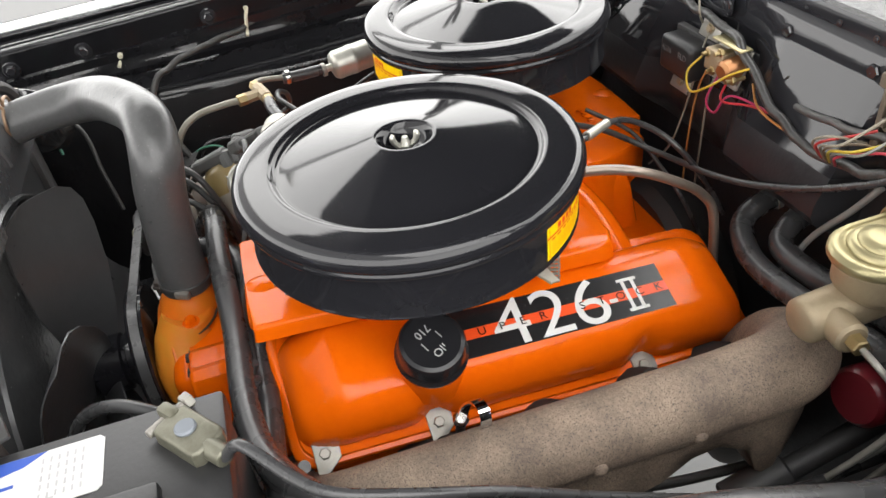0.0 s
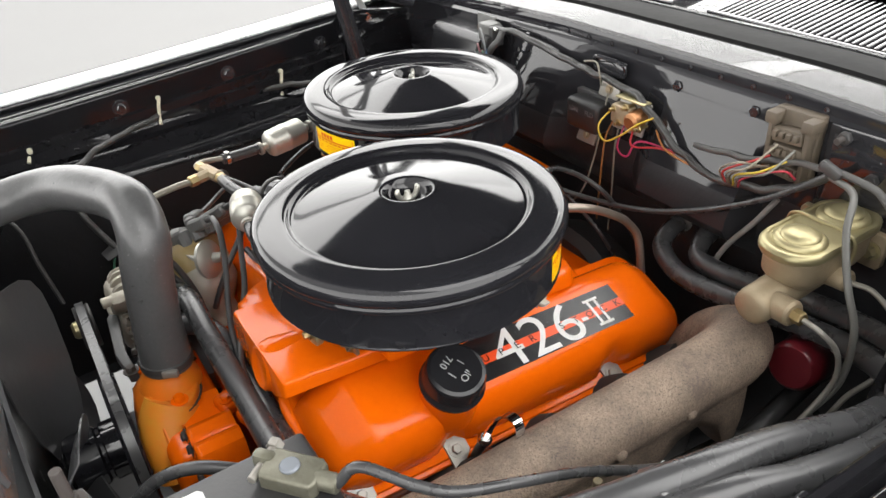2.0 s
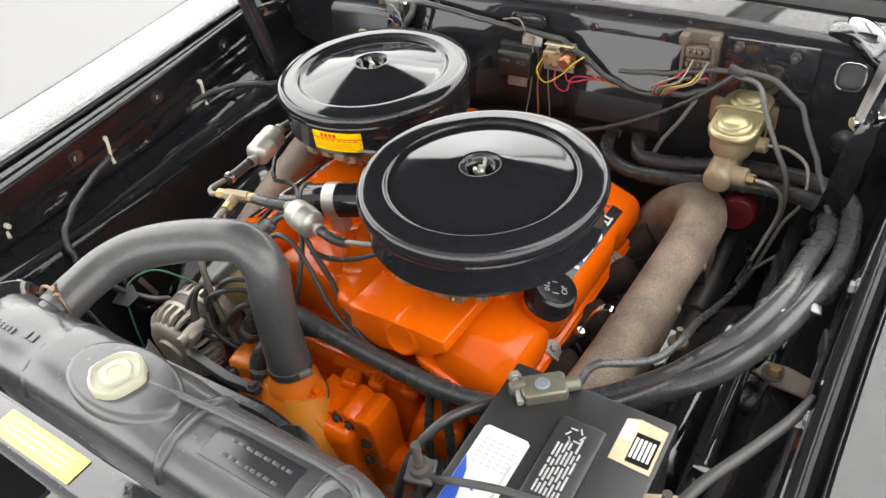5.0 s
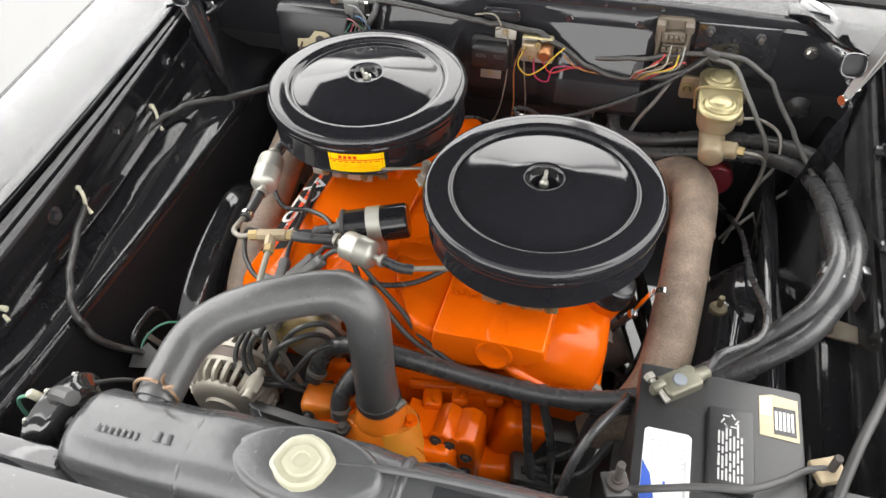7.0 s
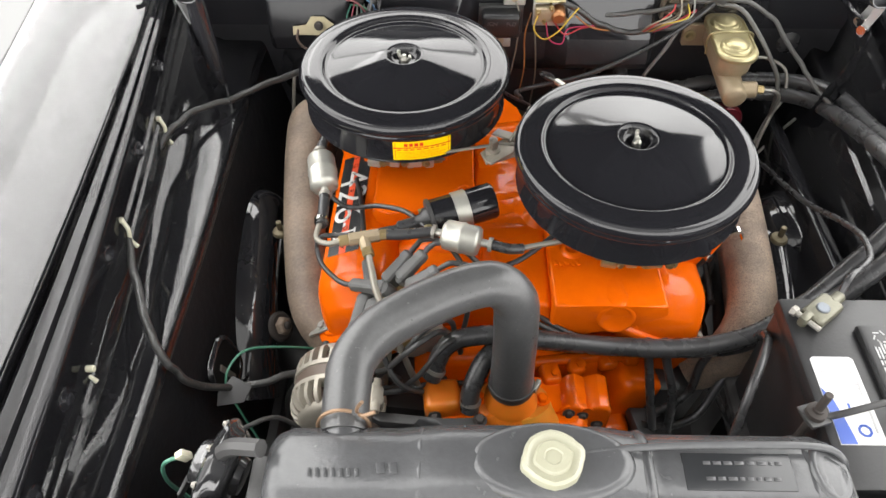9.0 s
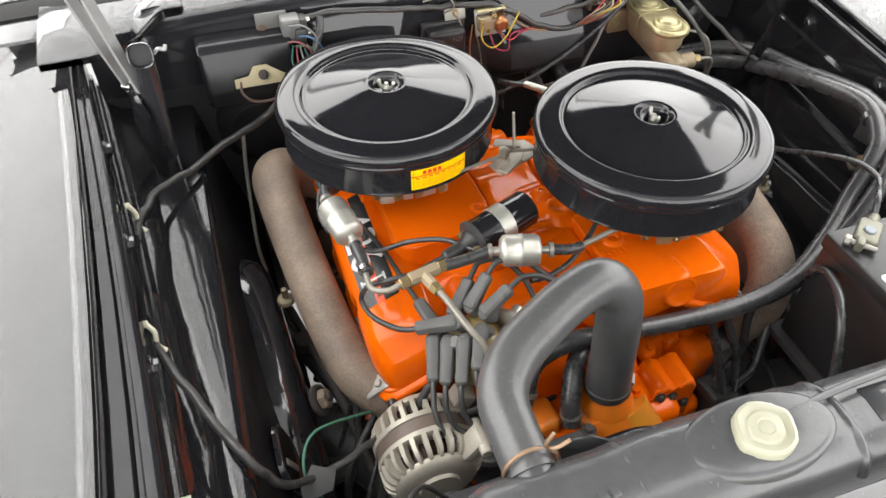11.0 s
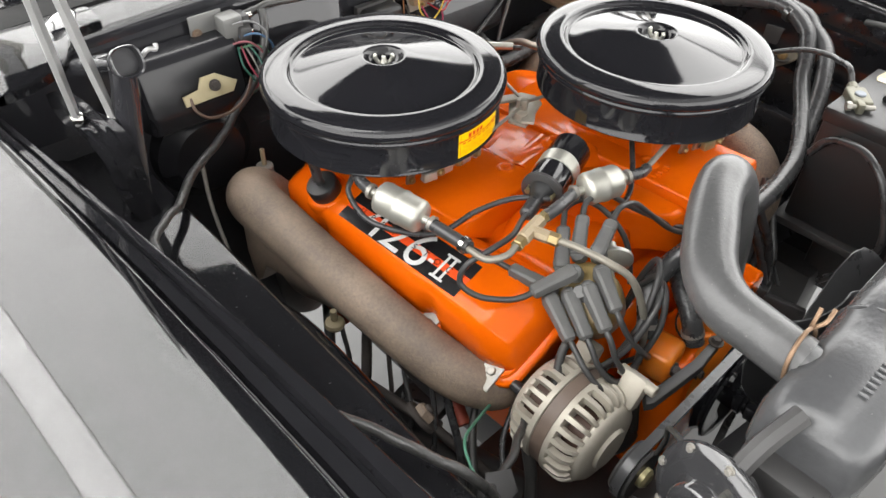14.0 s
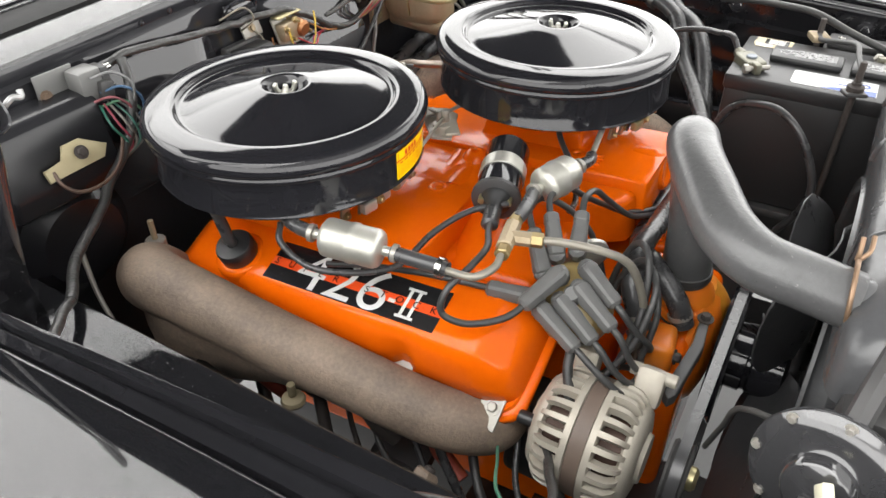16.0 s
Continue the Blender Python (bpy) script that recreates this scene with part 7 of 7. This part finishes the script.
for col, pts, nm in (((0.50, 0.33, 0.02), [(0.066, 0.312, 0.895), (0.058, 0.295, 0.872), (0.078, 0.288, 0.855), (0.105, 0.292, 0.870), (0.125, 0.305, 0.890), (0.142, 0.320, 0.902)], "yellow"),
                     ((0.42, 0.02, 0.09), [(0.082, 0.330, 0.878), (0.09, 0.305, 0.845), (0.115, 0.300, 0.838), (0.125, 0.312, 0.862), (0.17, 0.33, 0.858), (0.25, 0.345, 0.853)], "pink"),
                     ((0.45, 0.02, 0.03), [(0.10, 0.325, 0.868), (0.12, 0.305, 0.855), (0.16, 0.325, 0.858), (0.24, 0.348, 0.850)], "red"),
                     ((0.40, 0.16, 0.04), [(0.140, 0.330, 0.880), (0.17, 0.32, 0.862), (0.22, 0.33, 0.848), (0.30, 0.345, 0.835)], "orange"),
                     ((0.35, 0.14, 0.04), [(0.055, 0.340, 0.88), (0.045, 0.325, 0.84), (0.048, 0.315, 0.77), (0.04, 0.32, 0.69)], "orange-brown"),
                     ((0.16, 0.14, 0.11), [(0.060, 0.340, 0.87), (0.066, 0.325, 0.83), (0.072, 0.318, 0.76), (0.068, 0.32, 0.68)], "grey"),
                     ((0.22, 0.20, 0.16), [(0.020, 0.352, 0.905), (0.030, 0.335, 0.885), (0.030, 0.322, 0.82), (0.015, 0.31, 0.74), (-0.02, 0.30, 0.69)], "pale grey"),
                     ((0.20, 0.18, 0.14), [(0.0, 0.352, 0.905), (0.015, 0.335, 0.925), (0.0, 0.34, 0.945), (-0.04, 0.352, 0.935)], "pale grey")):
    wire("relay_wire", "thin " + nm + " wire on the firewall", pts, 0.0015, mat(nm.replace("-", "_").replace(" ", "_") + "_insulation", col, 0.4, scale=30), 8, 7, "wire", "relay wires")
bulk = thing("bulkhead_connector", "brown plastic bulkhead connector with a wire bundle", "connector")
M_BROWNP = mat("dusty_brown_plastic", (0.115, 0.09, 0.062), 0.65, color2=(0.065, 0.052, 0.04), scale=30, bump=0.0008)
part("housing", block((0.064, 0.020, 0.094), (0.334, 0.370, 0.912), (0, 0, 0), 0.004), M_BROWNP, bulk)
for x in (0.309, 0.359):
    part("housing_ear", block((0.016, 0.034, 0.016), (x, 0.358, 0.949), (0, 0, 0), 0.003), M_BROWNP, bulk)
    part("housing_rail", block((0.007, 0.030, 0.088), (x, 0.360, 0.909), (0, 0, 0), 0.002), M_BROWNP, bulk)
for i, z in enumerate((0.930, 0.908, 0.884)):
    part("plug", block((0.042, 0.022, 0.019), (0.334 + 0.003 * (i % 2), 0.355, z), (0, 4 * (i - 1), 0), 0.003), M_BROWNP, bulk)
    for k in range(4):
        part("terminal_tower", block((0.007, 0.010, 0.009), (0.320 + 0.0095 * k, 0.342, z + 0.002), (0, 0, 0), 0.002), M_BROWNP, bulk)
rng = random.Random(8)
for i, col in enumerate(((0.25, 0.22, 0.17), (0.45, 0.03, 0.03), (0.25, 0.22, 0.17), (0.12, 0.09, 0.06), (0.5, 0.36, 0.03), (0.2, 0.2, 0.18), (0.4, 0.03, 0.05))):
    x = 0.305 + 0.008 * i
    wire("connector_wire", "thin coloured wire into the bulkhead connector", [(x + 0.012, 0.330, 0.888 + 0.018 * (i % 3)), (x + 0.004, 0.300 + rng.uniform(-0.012, 0.012), 0.902), (x - 0.026 - 0.002 * i, 0.300, 0.880), (0.270 + 0.004 * i, 0.322, 0.852)], 0.0015, mat("bundle_wire", col, 0.5, scale=30), 8, 6, "wire", "connector wires")
wire("firewall_harness", "thick black taped harness across the firewall", wavy([(-0.29, 0.345, 0.94), (-0.22, 0.345, 0.948), (-0.13, 0.348, 0.935), (-0.05, 0.348, 0.925), (0.03, 0.345, 0.922), (0.09, 0.338, 0.915), (0.135, 0.330, 0.895), (0.18, 0.328, 0.868), (0.235, 0.330, 0.845), (0.28, 0.330, 0.848), (0.33, 0.325, 0.860), (0.38, 0.335, 0.885), (0.405, 0.340, 0.910)], 0.0020, 3), 0.0056, M_TAPE, 12, 4, "wiring harness")
wire("firewall_harness", "grey flat harness from the connector to the driver's side", wavy([(0.20, 0.345, 0.873), (0.28, 0.338, 0.885), (0.36, 0.338, 0.905), (0.41, 0.335, 0.915), (0.46, 0.33, 0.912), (0.515, 0.31, 0.885), (0.55, 0.26, 0.845), (0.585, 0.20, 0.81), (0.62, 0.12, 0.79)], 0.0015, 4), 0.0044, mat("grey_tape", (0.07, 0.068, 0.065), 0.5, scale=30), 12, 8, "wiring harness")
wire("firewall_wire", "black wire sweeping low across the firewall", [(0.40, 0.335, 0.905), (0.37, 0.328, 0.878), (0.33, 0.320, 0.848), (0.27, 0.310, 0.812), (0.20, 0.297, 0.782), (0.14, 0.286, 0.766), (0.08, 0.278, 0.756), (0.04, 0.250, 0.765), (0.025, 0.20, 0.795), (0.03, 0.15, 0.82)], 0.0042, M_RUBBER, 10, 8)
wire("firewall_wire", "grey wire hanging by the master cylinder", [(0.405, 0.335, 0.905), (0.445, 0.315, 0.905), (0.47, 0.27, 0.885), (0.50, 0.24, 0.845), (0.525, 0.23, 0.80), (0.53, 0.22, 0.74), (0.515, 0.20, 0.69)], 0.0042, mat("grey_wire_sheath", (0.11, 0.108, 0.10), 0.45, scale=40), 10, 8)
wire("speedometer_cable", "pale grey cable from the firewall to the engine", [(0.345, 0.335, 0.850), (0.325, 0.325, 0.81), (0.295, 0.315, 0.76), (0.275, 0.305, 0.70)], 0.0038, mat("pale_grey_sheath", (0.20, 0.195, 0.185), 0.5, scale=40), 10, 8)
wire("throttle_cable", "black throttle cable with a pale sleeve", [(0.125, 0.33, 0.68), (0.112, 0.305, 0.73), (0.102, 0.272, 0.780), (0.078, 0.245, 0.808), (0.072, 0.20, 0.834), (0.100, 0.150, 0.850), (0.125, 0.11, 0.853)], 0.0040, M_RUBBER, 10, 8, "cable")
wire("throttle_cable", "thin black cable behind the front air cleaner", [(0.10, 0.33, 0.60), (0.075, 0.30, 0.68), (0.03, 0.285, 0.72), (-0.01, 0.26, 0.76), (-0.035, 0.20, 0.80)], 0.0032, M_RUBBER, 10, 8, "cable")
for x, z in ((0.195, 0.748), (0.250, 0.762)):
    np_ = thing("heater_nipple", "rusty heater pipe stub on the firewall", "pipe", group="heater pipes")
    part("stub", rod((x, 0.372, z + 0.002), (x, 0.348, z), 0.0105, 16), M_DARKIRON, np_)
gr = thing("firewall_grommet", "black rubber grommet in the firewall", "grommet")
part("ring", lathe([(0.022, 0), (0.024, 0.004), (0.018, 0.010), (0.006, 0.014), (0.0, 0.014)], 20, along((0.585, 0.372, 0.80), (0.585, 0.3, 0.80))), M_RUBBER, gr)
pl = thing("cover_plate", "raised black cover plate on the firewall beside the brake cylinder", "plate")
part("plate", block((0.145, 0.006, 0.112), (0.446, 0.368, 0.900), (0, 0, 0), 0.003), M_BAY, pl)
for x, z in ((0.396, 0.944), (0.484, 0.938), (0.438, 0.904)):
    part("stud", rod((x, 0.366, z), (x, 0.345, z), 0.0042, 10), M_DARKIRON, pl)
    part("nut", rod((x, 0.366, z), (x, 0.357, z), 0.0085, 6), M_CHASSIS, pl)
rec = thing("access_plug", "oval black pressed plug in the firewall", "plug")
part("rim", sweep([(0.012 + 0.034 * math.copysign(abs(math.cos(a)) ** 0.6, math.cos(a)), 0.357 - 0.2 * 0.018 * math.sin(a), 0.937 + 0.013 * math.copysign(abs(math.sin(a)) ** 0.6, math.sin(a))) for a in [2 * math.pi * i / 24 for i in range(25)]], 0.0032, 8, 2), M_BAY, rec)
part("web", block((0.066, 0.003, 0.024), (0.012, 0.359, 0.937), (-9, 0, 0), 0.001), M_BAY, rec)
for i in range(11):
    x = -0.16 + 0.052 * i
    sc_ = thing("flange_screw", "small painted screw head on the firewall flange", "screw", group="flange screws")
    part("head", hexbolt((x, 0.3755, 0.966 - 0.016 * max(0.0, abs(x - 0.1) - 0.22) / 0.4), (0, -1, 0), 0.0028, 0.003), M_BAY, sc_)
for x in (0.575, -0.20, 0.14, 0.27):
    fb = thing("firewall_bolt", "painted hex bolt on the firewall", "bolt", group="firewall bolts")
    z = 0.915 if x > 0.4 else 0.938
    part("head", hexbolt((x, 0.371, z), (0, -1, 0), 0.0085, 0.008), M_STEEL if x > 0.4 else M_BAY, fb)
# heater blower housing with a cream bracket and a relay
hb = thing("heater_box", "black heater blower housing on the firewall", "heater box")
bm = bmesh.new()
skin(bm, [[V(x, 0.372, 0.80), V(x, y0, 0.815), V(x, y0 - 0.004, 0.845), V(x, 0.322, 0.915), V(x, 0.335, 0.925), V(x, 0.372, 0.928)] for x, y0 in ((-0.455, 0.318), (-0.447, 0.306), (-0.30, 0.306), (-0.292, 0.318))])
bmesh.ops.bevel(bm, geom=list(bm.edges), offset=0.004, segments=2, profile=0.5, affect="EDGES")
part("housing", bm, M_BOX, hb, sharp=15)
part("motor", lathe([(0.085, 0), (0.082, 0.03), (0.06, 0.05), (0.0, 0.052)], 32, along((-0.37, 0.372, 0.74), (-0.37, 0.28, 0.74))), M_BOX, hb)
M_CREAMY = mat("yellowed_cream_paint", (0.44, 0.385, 0.24), 0.5, color2=(0.32, 0.27, 0.155), scale=25, bump=0.0006)
cb = thing("cream_bracket", "cream painted metal bracket on the heater box", "bracket")
part("plate", slab([(-0.048, -0.014), (0.030, -0.014), (0.042, 0.0), (0.030, 0.006), (0.012, 0.020), (-0.012, 0.020), (-0.022, 0.004), (-0.048, 0.002)], 0, 0.004, Matrix.Translation((-0.355, 0.302, 0.868)) @ Matrix.Rotation(radians(62), 4, "X"), 0.001), M_CREAMY, cb)
part("screw", hexbolt((-0.352, 0.296, 0.875), (0, -0.88, 0.47), 0.006, 0.006), M_DARKIRON, cb)
M_RELAY = mat("dusty_grey_plate", (0.145, 0.145, 0.14), 0.5, metal=0.3, color2=(0.14, 0.14, 0.135), scale=30)
rl = thing("horn_relay", "dull grey metal relay with a wire plug", "relay")
part("plate", block((0.055, 0.004, 0.042), (-0.318, 0.360, 0.935), (0, 0, 0), 0.003), M_RELAY, rl)
part("body", block((0.034, 0.032, 0.042), (-0.288, 0.345, 0.930), (0, 0, 0), 0.005), M_RELAY, rl)
part("plug", block((0.020, 0.012, 0.026), (-0.274, 0.327, 0.920), (0, 10, 0), 0.003), M_CHASSIS, rl)
part("insulator", block((0.012, 0.026, 0.036), (-0.266, 0.343, 0.930), (0, 0, 0), 0.002), M_CHASSIS, rl)
for y, z in ((0.336, 0.944), (0.350, 0.942), (0.338, 0.918)):
    part("terminal", rod((-0.262, y, z), (-0.253, y, z), 0.0042, 12, bevel=0.001), M_STEEL, rl)
part("screw", hexbolt((-0.336, 0.358, 0.928), (0, -1, 0), 0.0055, 0.004), mat("rusty_screw", (0.13, 0.085, 0.055), 0.6, scale=60), rl)
for i, col in enumerate(((0.03, 0.14, 0.10), (0.30, 0.05, 0.08), (0.2, 0.19, 0.17), (0.05, 0.15, 0.12), (0.1, 0.1, 0.1))):
    wire("relay_wire", "thin coloured wire hanging from the relay", [(-0.29 + 0.006 * i, 0.325, 0.905), (-0.298 + 0.01 * i, 0.300, 0.885), (-0.285 + 0.006 * i, 0.295, 0.855), (-0.300 + 0.004 * i, 0.305, 0.835), (-0.325, 0.315, 0.815)], 0.0016, mat("relay_wire_colour", col, 0.4, scale=30), 8, 6, "wire", "relay wires")
wire("cowl_harness", "dusty harness from the cowl down to the fender", wavy([(-0.235, 0.335, 0.948), (-0.245, 0.315, 0.915), (-0.275, 0.300, 0.865), (-0.32, 0.292, 0.83), (-0.37, 0.275, 0.80), (-0.43, 0.235, 0.795), (-0.475, 0.185, 0.805), (-0.505, 0.145, 0.812)], 0.0018, 2), 0.0064, M_TAPE, 12, 4, "wiring harness")
wire("bracket_wire", "brown wire looping below the cream bracket", [(-0.393, 0.298, 0.866), (-0.394, 0.284, 0.852), (-0.378, 0.276, 0.838), (-0.345, 0.276, 0.835), (-0.312, 0.284, 0.846), (-0.288, 0.300, 0.866)], 0.0024, mat("brown_insulation", (0.10, 0.062, 0.045), 0.45, scale=30), 8, 7, "wire")
for k, (col, dx, dz) in enumerate((((0.16, 0.16, 0.16), 0.0, 0.0), ((0.05, 0.11, 0.20), 0.008, -0.022), ((0.10, 0.24, 0.14), 0.004, -0.040), ((0.22, 0.07, 0.08), -0.010, -0.030))):
    wire("relay_loop", "thin loose wire looping from the relay to the harness", [(-0.292 + dx, 0.326, 0.942 + dz), (-0.270 + dx, 0.312, 0.946 + dz), (-0.252 + dx, 0.305, 0.930 + dz), (-0.250 + dx, 0.305, 0.910 + dz), (-0.262, 0.306, 0.886 + 0.4 * dz)], 0.0018, mat("loop_wire_colour", col, 0.45, scale=30), 8, 6, "wire", "relay loops")
dt = thing("drain_rod", "thin grey rod standing beside the exhaust", "rod")
part("rod", sweep([(-0.41, 0.27, 0.78), (-0.42, 0.245, 0.70), (-0.43, 0.17, 0.60), (-0.425, 0.13, 0.56)], 0.0035, 8, 5), M_ALU, dt)
sk = thing("sender_unit", "dull metal pressure sender behind the engine", "sender")
part("body", rod((-0.315, 0.255, 0.70), (-0.315, 0.255, 0.735), 0.014, 16), M_ALU, sk)
part("terminal", rod((-0.315, 0.255, 0.735), (-0.315, 0.255, 0.765), 0.004, 8), M_CADMIUM, sk)

# ---- hood hinges ----
M_ARM = mat("satin_grey_arm", (0.34, 0.34, 0.335), 0.36, metal=0.3, color2=(0.24, 0.24, 0.24), scale=20)
for side in (-1, 1):
    hg = thing("hinge_assembly", "black sprung hood hinge with lift arms", "hinge", group="hinge assemblies")
    q = lambda x, y, z: V(CX + side * (x + CX), y, z)
    # dented sheet that runs down into the corner
    edge_o = spline([(0.570, 0.3345, 0.9195), (0.5714, 0.2786, 0.9088), (0.567, 0.215, 0.896), (0.561, 0.175, 0.862), (0.556, 0.172, 0.80), (0.552, 0.18, 0.73)], 5)
    edge_i = spline([(0.553, 0.300, 0.938), (0.548, 0.215, 0.953), (0.545, 0.150, 0.953), (0.532, 0.150, 0.90), (0.522, 0.170, 0.83), (0.518, 0.185, 0.73)], 5)
    rng = random.Random(5)
    bm = bmesh.new()
    rows = []
    for i, (a, b) in enumerate(zip(edge_o, edge_i)):
        a, b = V(*a), V(*b)
        rows.append([q(*(a.lerp(b, k / 8) + V(0.004 * math.sin(2.2 * k + 0.5 * i), 0.003 * math.sin(1.3 * i + k), 0.005 * math.sin(math.pi * k / 8) + rng.uniform(-0.0012, 0.0012)))) for k in range(9)])
    skin(bm, rows, closed=False, cap=False)
    bmesh.ops.solidify(bm, geom=list(bm.faces), thickness=0.003)
    part("bracket", bm, M_BAY, hg, "dented glossy black bracket", sharp=50)
    if side < 0:
        part("post", sweep([q(0.521, 0.152, 1.022), q(0.523, 0.160, 0.985), q(0.528, 0.172, 0.93), q(0.534, 0.185, 0.86), q(0.542, 0.195, 0.78), q(0.546, 0.20, 0.70)], [0.015, 0.016, 0.017, 0.018, 0.022, 0.026], 20, 6, ripple=0.01), M_BAY, hg, sharp=70)
    # cross tube with a squared, open front end
    a, b = q(0.523, 0.318, 0.953), q(0.521, 0.150, 1.027)
    part("cross_tube", rod(a, b, 0.0135, 24), M_BAY, hg)
    c, d = q(0.5205, 0.126, 1.038), (b - a).normalized()
    w = d.cross(V(0, 0, 1)).normalized()
    u = w.cross(d)
    bm = bmesh.new()
    squared = lambda p, r: [p + (w * math.copysign(abs(math.cos(k)) ** 0.72, math.cos(k)) + u * math.copysign(abs(math.sin(k)) ** 0.72, math.sin(k))) * r for k in [2 * math.pi * (i + 0.5) / 28 for i in range(28)]]
    skin(bm, [squared(b, 0.0135), squared(b + (c - b) * 0.35, 0.0170), squared(c - d * 0.002, 0.0180), squared(c, 0.0172), squared(c - d * 0.001, 0.0155)], cap=False)
    tube_end = part("tube_end", bm, M_BAY, hg, "squared open tube end", sharp=50)
    # inside given the dull black so the open end looks shaded
    bm = bmesh.new()
    skin(bm, [squared(c - d * 0.001, 0.0155), squared(c - d * 0.014, 0.0145)], cap=False)
    bm.faces.new(add_verts(bm, squared(c - d * 0.014, 0.0145)))
    part("tube_lining", bm, M_DULLBLACK, tube_end, "dull black inside", sharp=50)
    if side < 0:
        part("hook", sweep([c + w * 0.018 * side - d * 0.01, c + w * 0.026 * side + u * 0.006, c + w * 0.034 * side + u * 0.004, c + w * 0.036 * side + u * 0.010], 0.0028, 8, 5), M_ARM, hg)
    for p0, p1, wd in ((q(0.539, 0.174, 0.9408), q(0.590, 0.115, 1.30), 0.0085), (q(0.5647, 0.238, 0.9222), q(0.608, 0.091, 1.30), 0.0085)):
        bm = bmesh.new()
        d = (p1 - p0).normalized()
        w = d.cross(V(-side * 0.8, -0.6, 0.2)).normalized()
        n = d.cross(w)
        skin(bm, [[p - w * wd * f - n * 0.003, p - w * wd * f * 0.9 + n * 0.003, p - w * wd * f * 0.55 + n * 0.005, p + w * wd * f * 0.55 + n * 0.005, p + w * wd * f * 0.9 + n * 0.003, p + w * wd * f - n * 0.003] for p, f in [(p0.lerp(p1, k / 8), min(1.0, 0.62 + 0.19 * k)) for k in range(9)]])
        arm_ = part("lift_arm", bm, M_ARM, hg, "grey channel-section lift arm", sharp=40)
        part("pivot_rivet", lathe([(0.008, -0.008), (0.008, 0.005), (0.005, 0.008), (0.0, 0.008)], 16, along(p0 + d * 0.012, p0 + d * 0.012 + n)), M_STEEL, arm_)
# ---- cowl louvres ----
lou = thing("cowl_grille", "black louvred cowl vent below the windshield", "grille")
for side in (-1, 1):
    for i in range(52):
        x = CX + side * (0.045 + 0.0102 * i)
        part("louvre", block((0.0055, 0.150, 0.006), (x, 0.583, 1.010 - 0.016 * max(0.0, abs(x - 0.1) - 0.22) / 0.4), (6.5, 0, 0), 0.0018), M_PAINT, lou)
    part("grille_edge", block((0.54, 0.006, 0.008), (CX + side * 0.305, 0.5055, 0.998), (0, side * 1.2, 0), 0.002), M_PAINT, lou)
cs = thing("hose_bracket", "dark grey clip on the firewall harness", "clip")
part("clip", block((0.03, 0.012, 0.014), (0.405, 0.332, 0.915), (0, 20, 0), 0.004), M_CHASSIS, cs)

# stamped bracket with a rusty bolt on the driver's ledge
lb = thing("ledge_bracket", "tan weathered steel bracket bolted to the inner fender ledge", "bracket")
part("strap", slab([(-0.040, -0.013), (-0.012, -0.018), (0.036, -0.014), (0.042, 0.0), (0.036, 0.013), (-0.012, 0.017), (-0.040, 0.011)], 0, 0.004, Matrix.Translation((0.623, -0.149, 0.774)) @ Matrix.Rotation(radians(-12), 4, "Y") @ Matrix.Rotation(radians(-20), 4, "Z"), 0.0012), mat("weathered_tan_steel", (0.16, 0.13, 0.09), 0.5, metal=0.3, color2=(0.07, 0.06, 0.05), scale=40, bump=0.001), lb)
part("upright_tab", block((0.004, 0.045, 0.035), (0.646, -0.102, 0.794), (0, 0, 12), 0.001), M_CHASSIS, lb)
part("bolt", hexbolt((0.603, -0.145, 0.774), (0, 0, 1), 0.009, 0.012), mat("rusty_bolt", (0.26, 0.17, 0.07), 0.5, metal=0.4, scale=60), lb)
part("washer", lathe([(0.015, 0.0), (0.015, 0.003), (0.010, 0.0035)], 20, Matrix.Translation((0.603, -0.145, 0.773))), M_DARKIRON, lb)
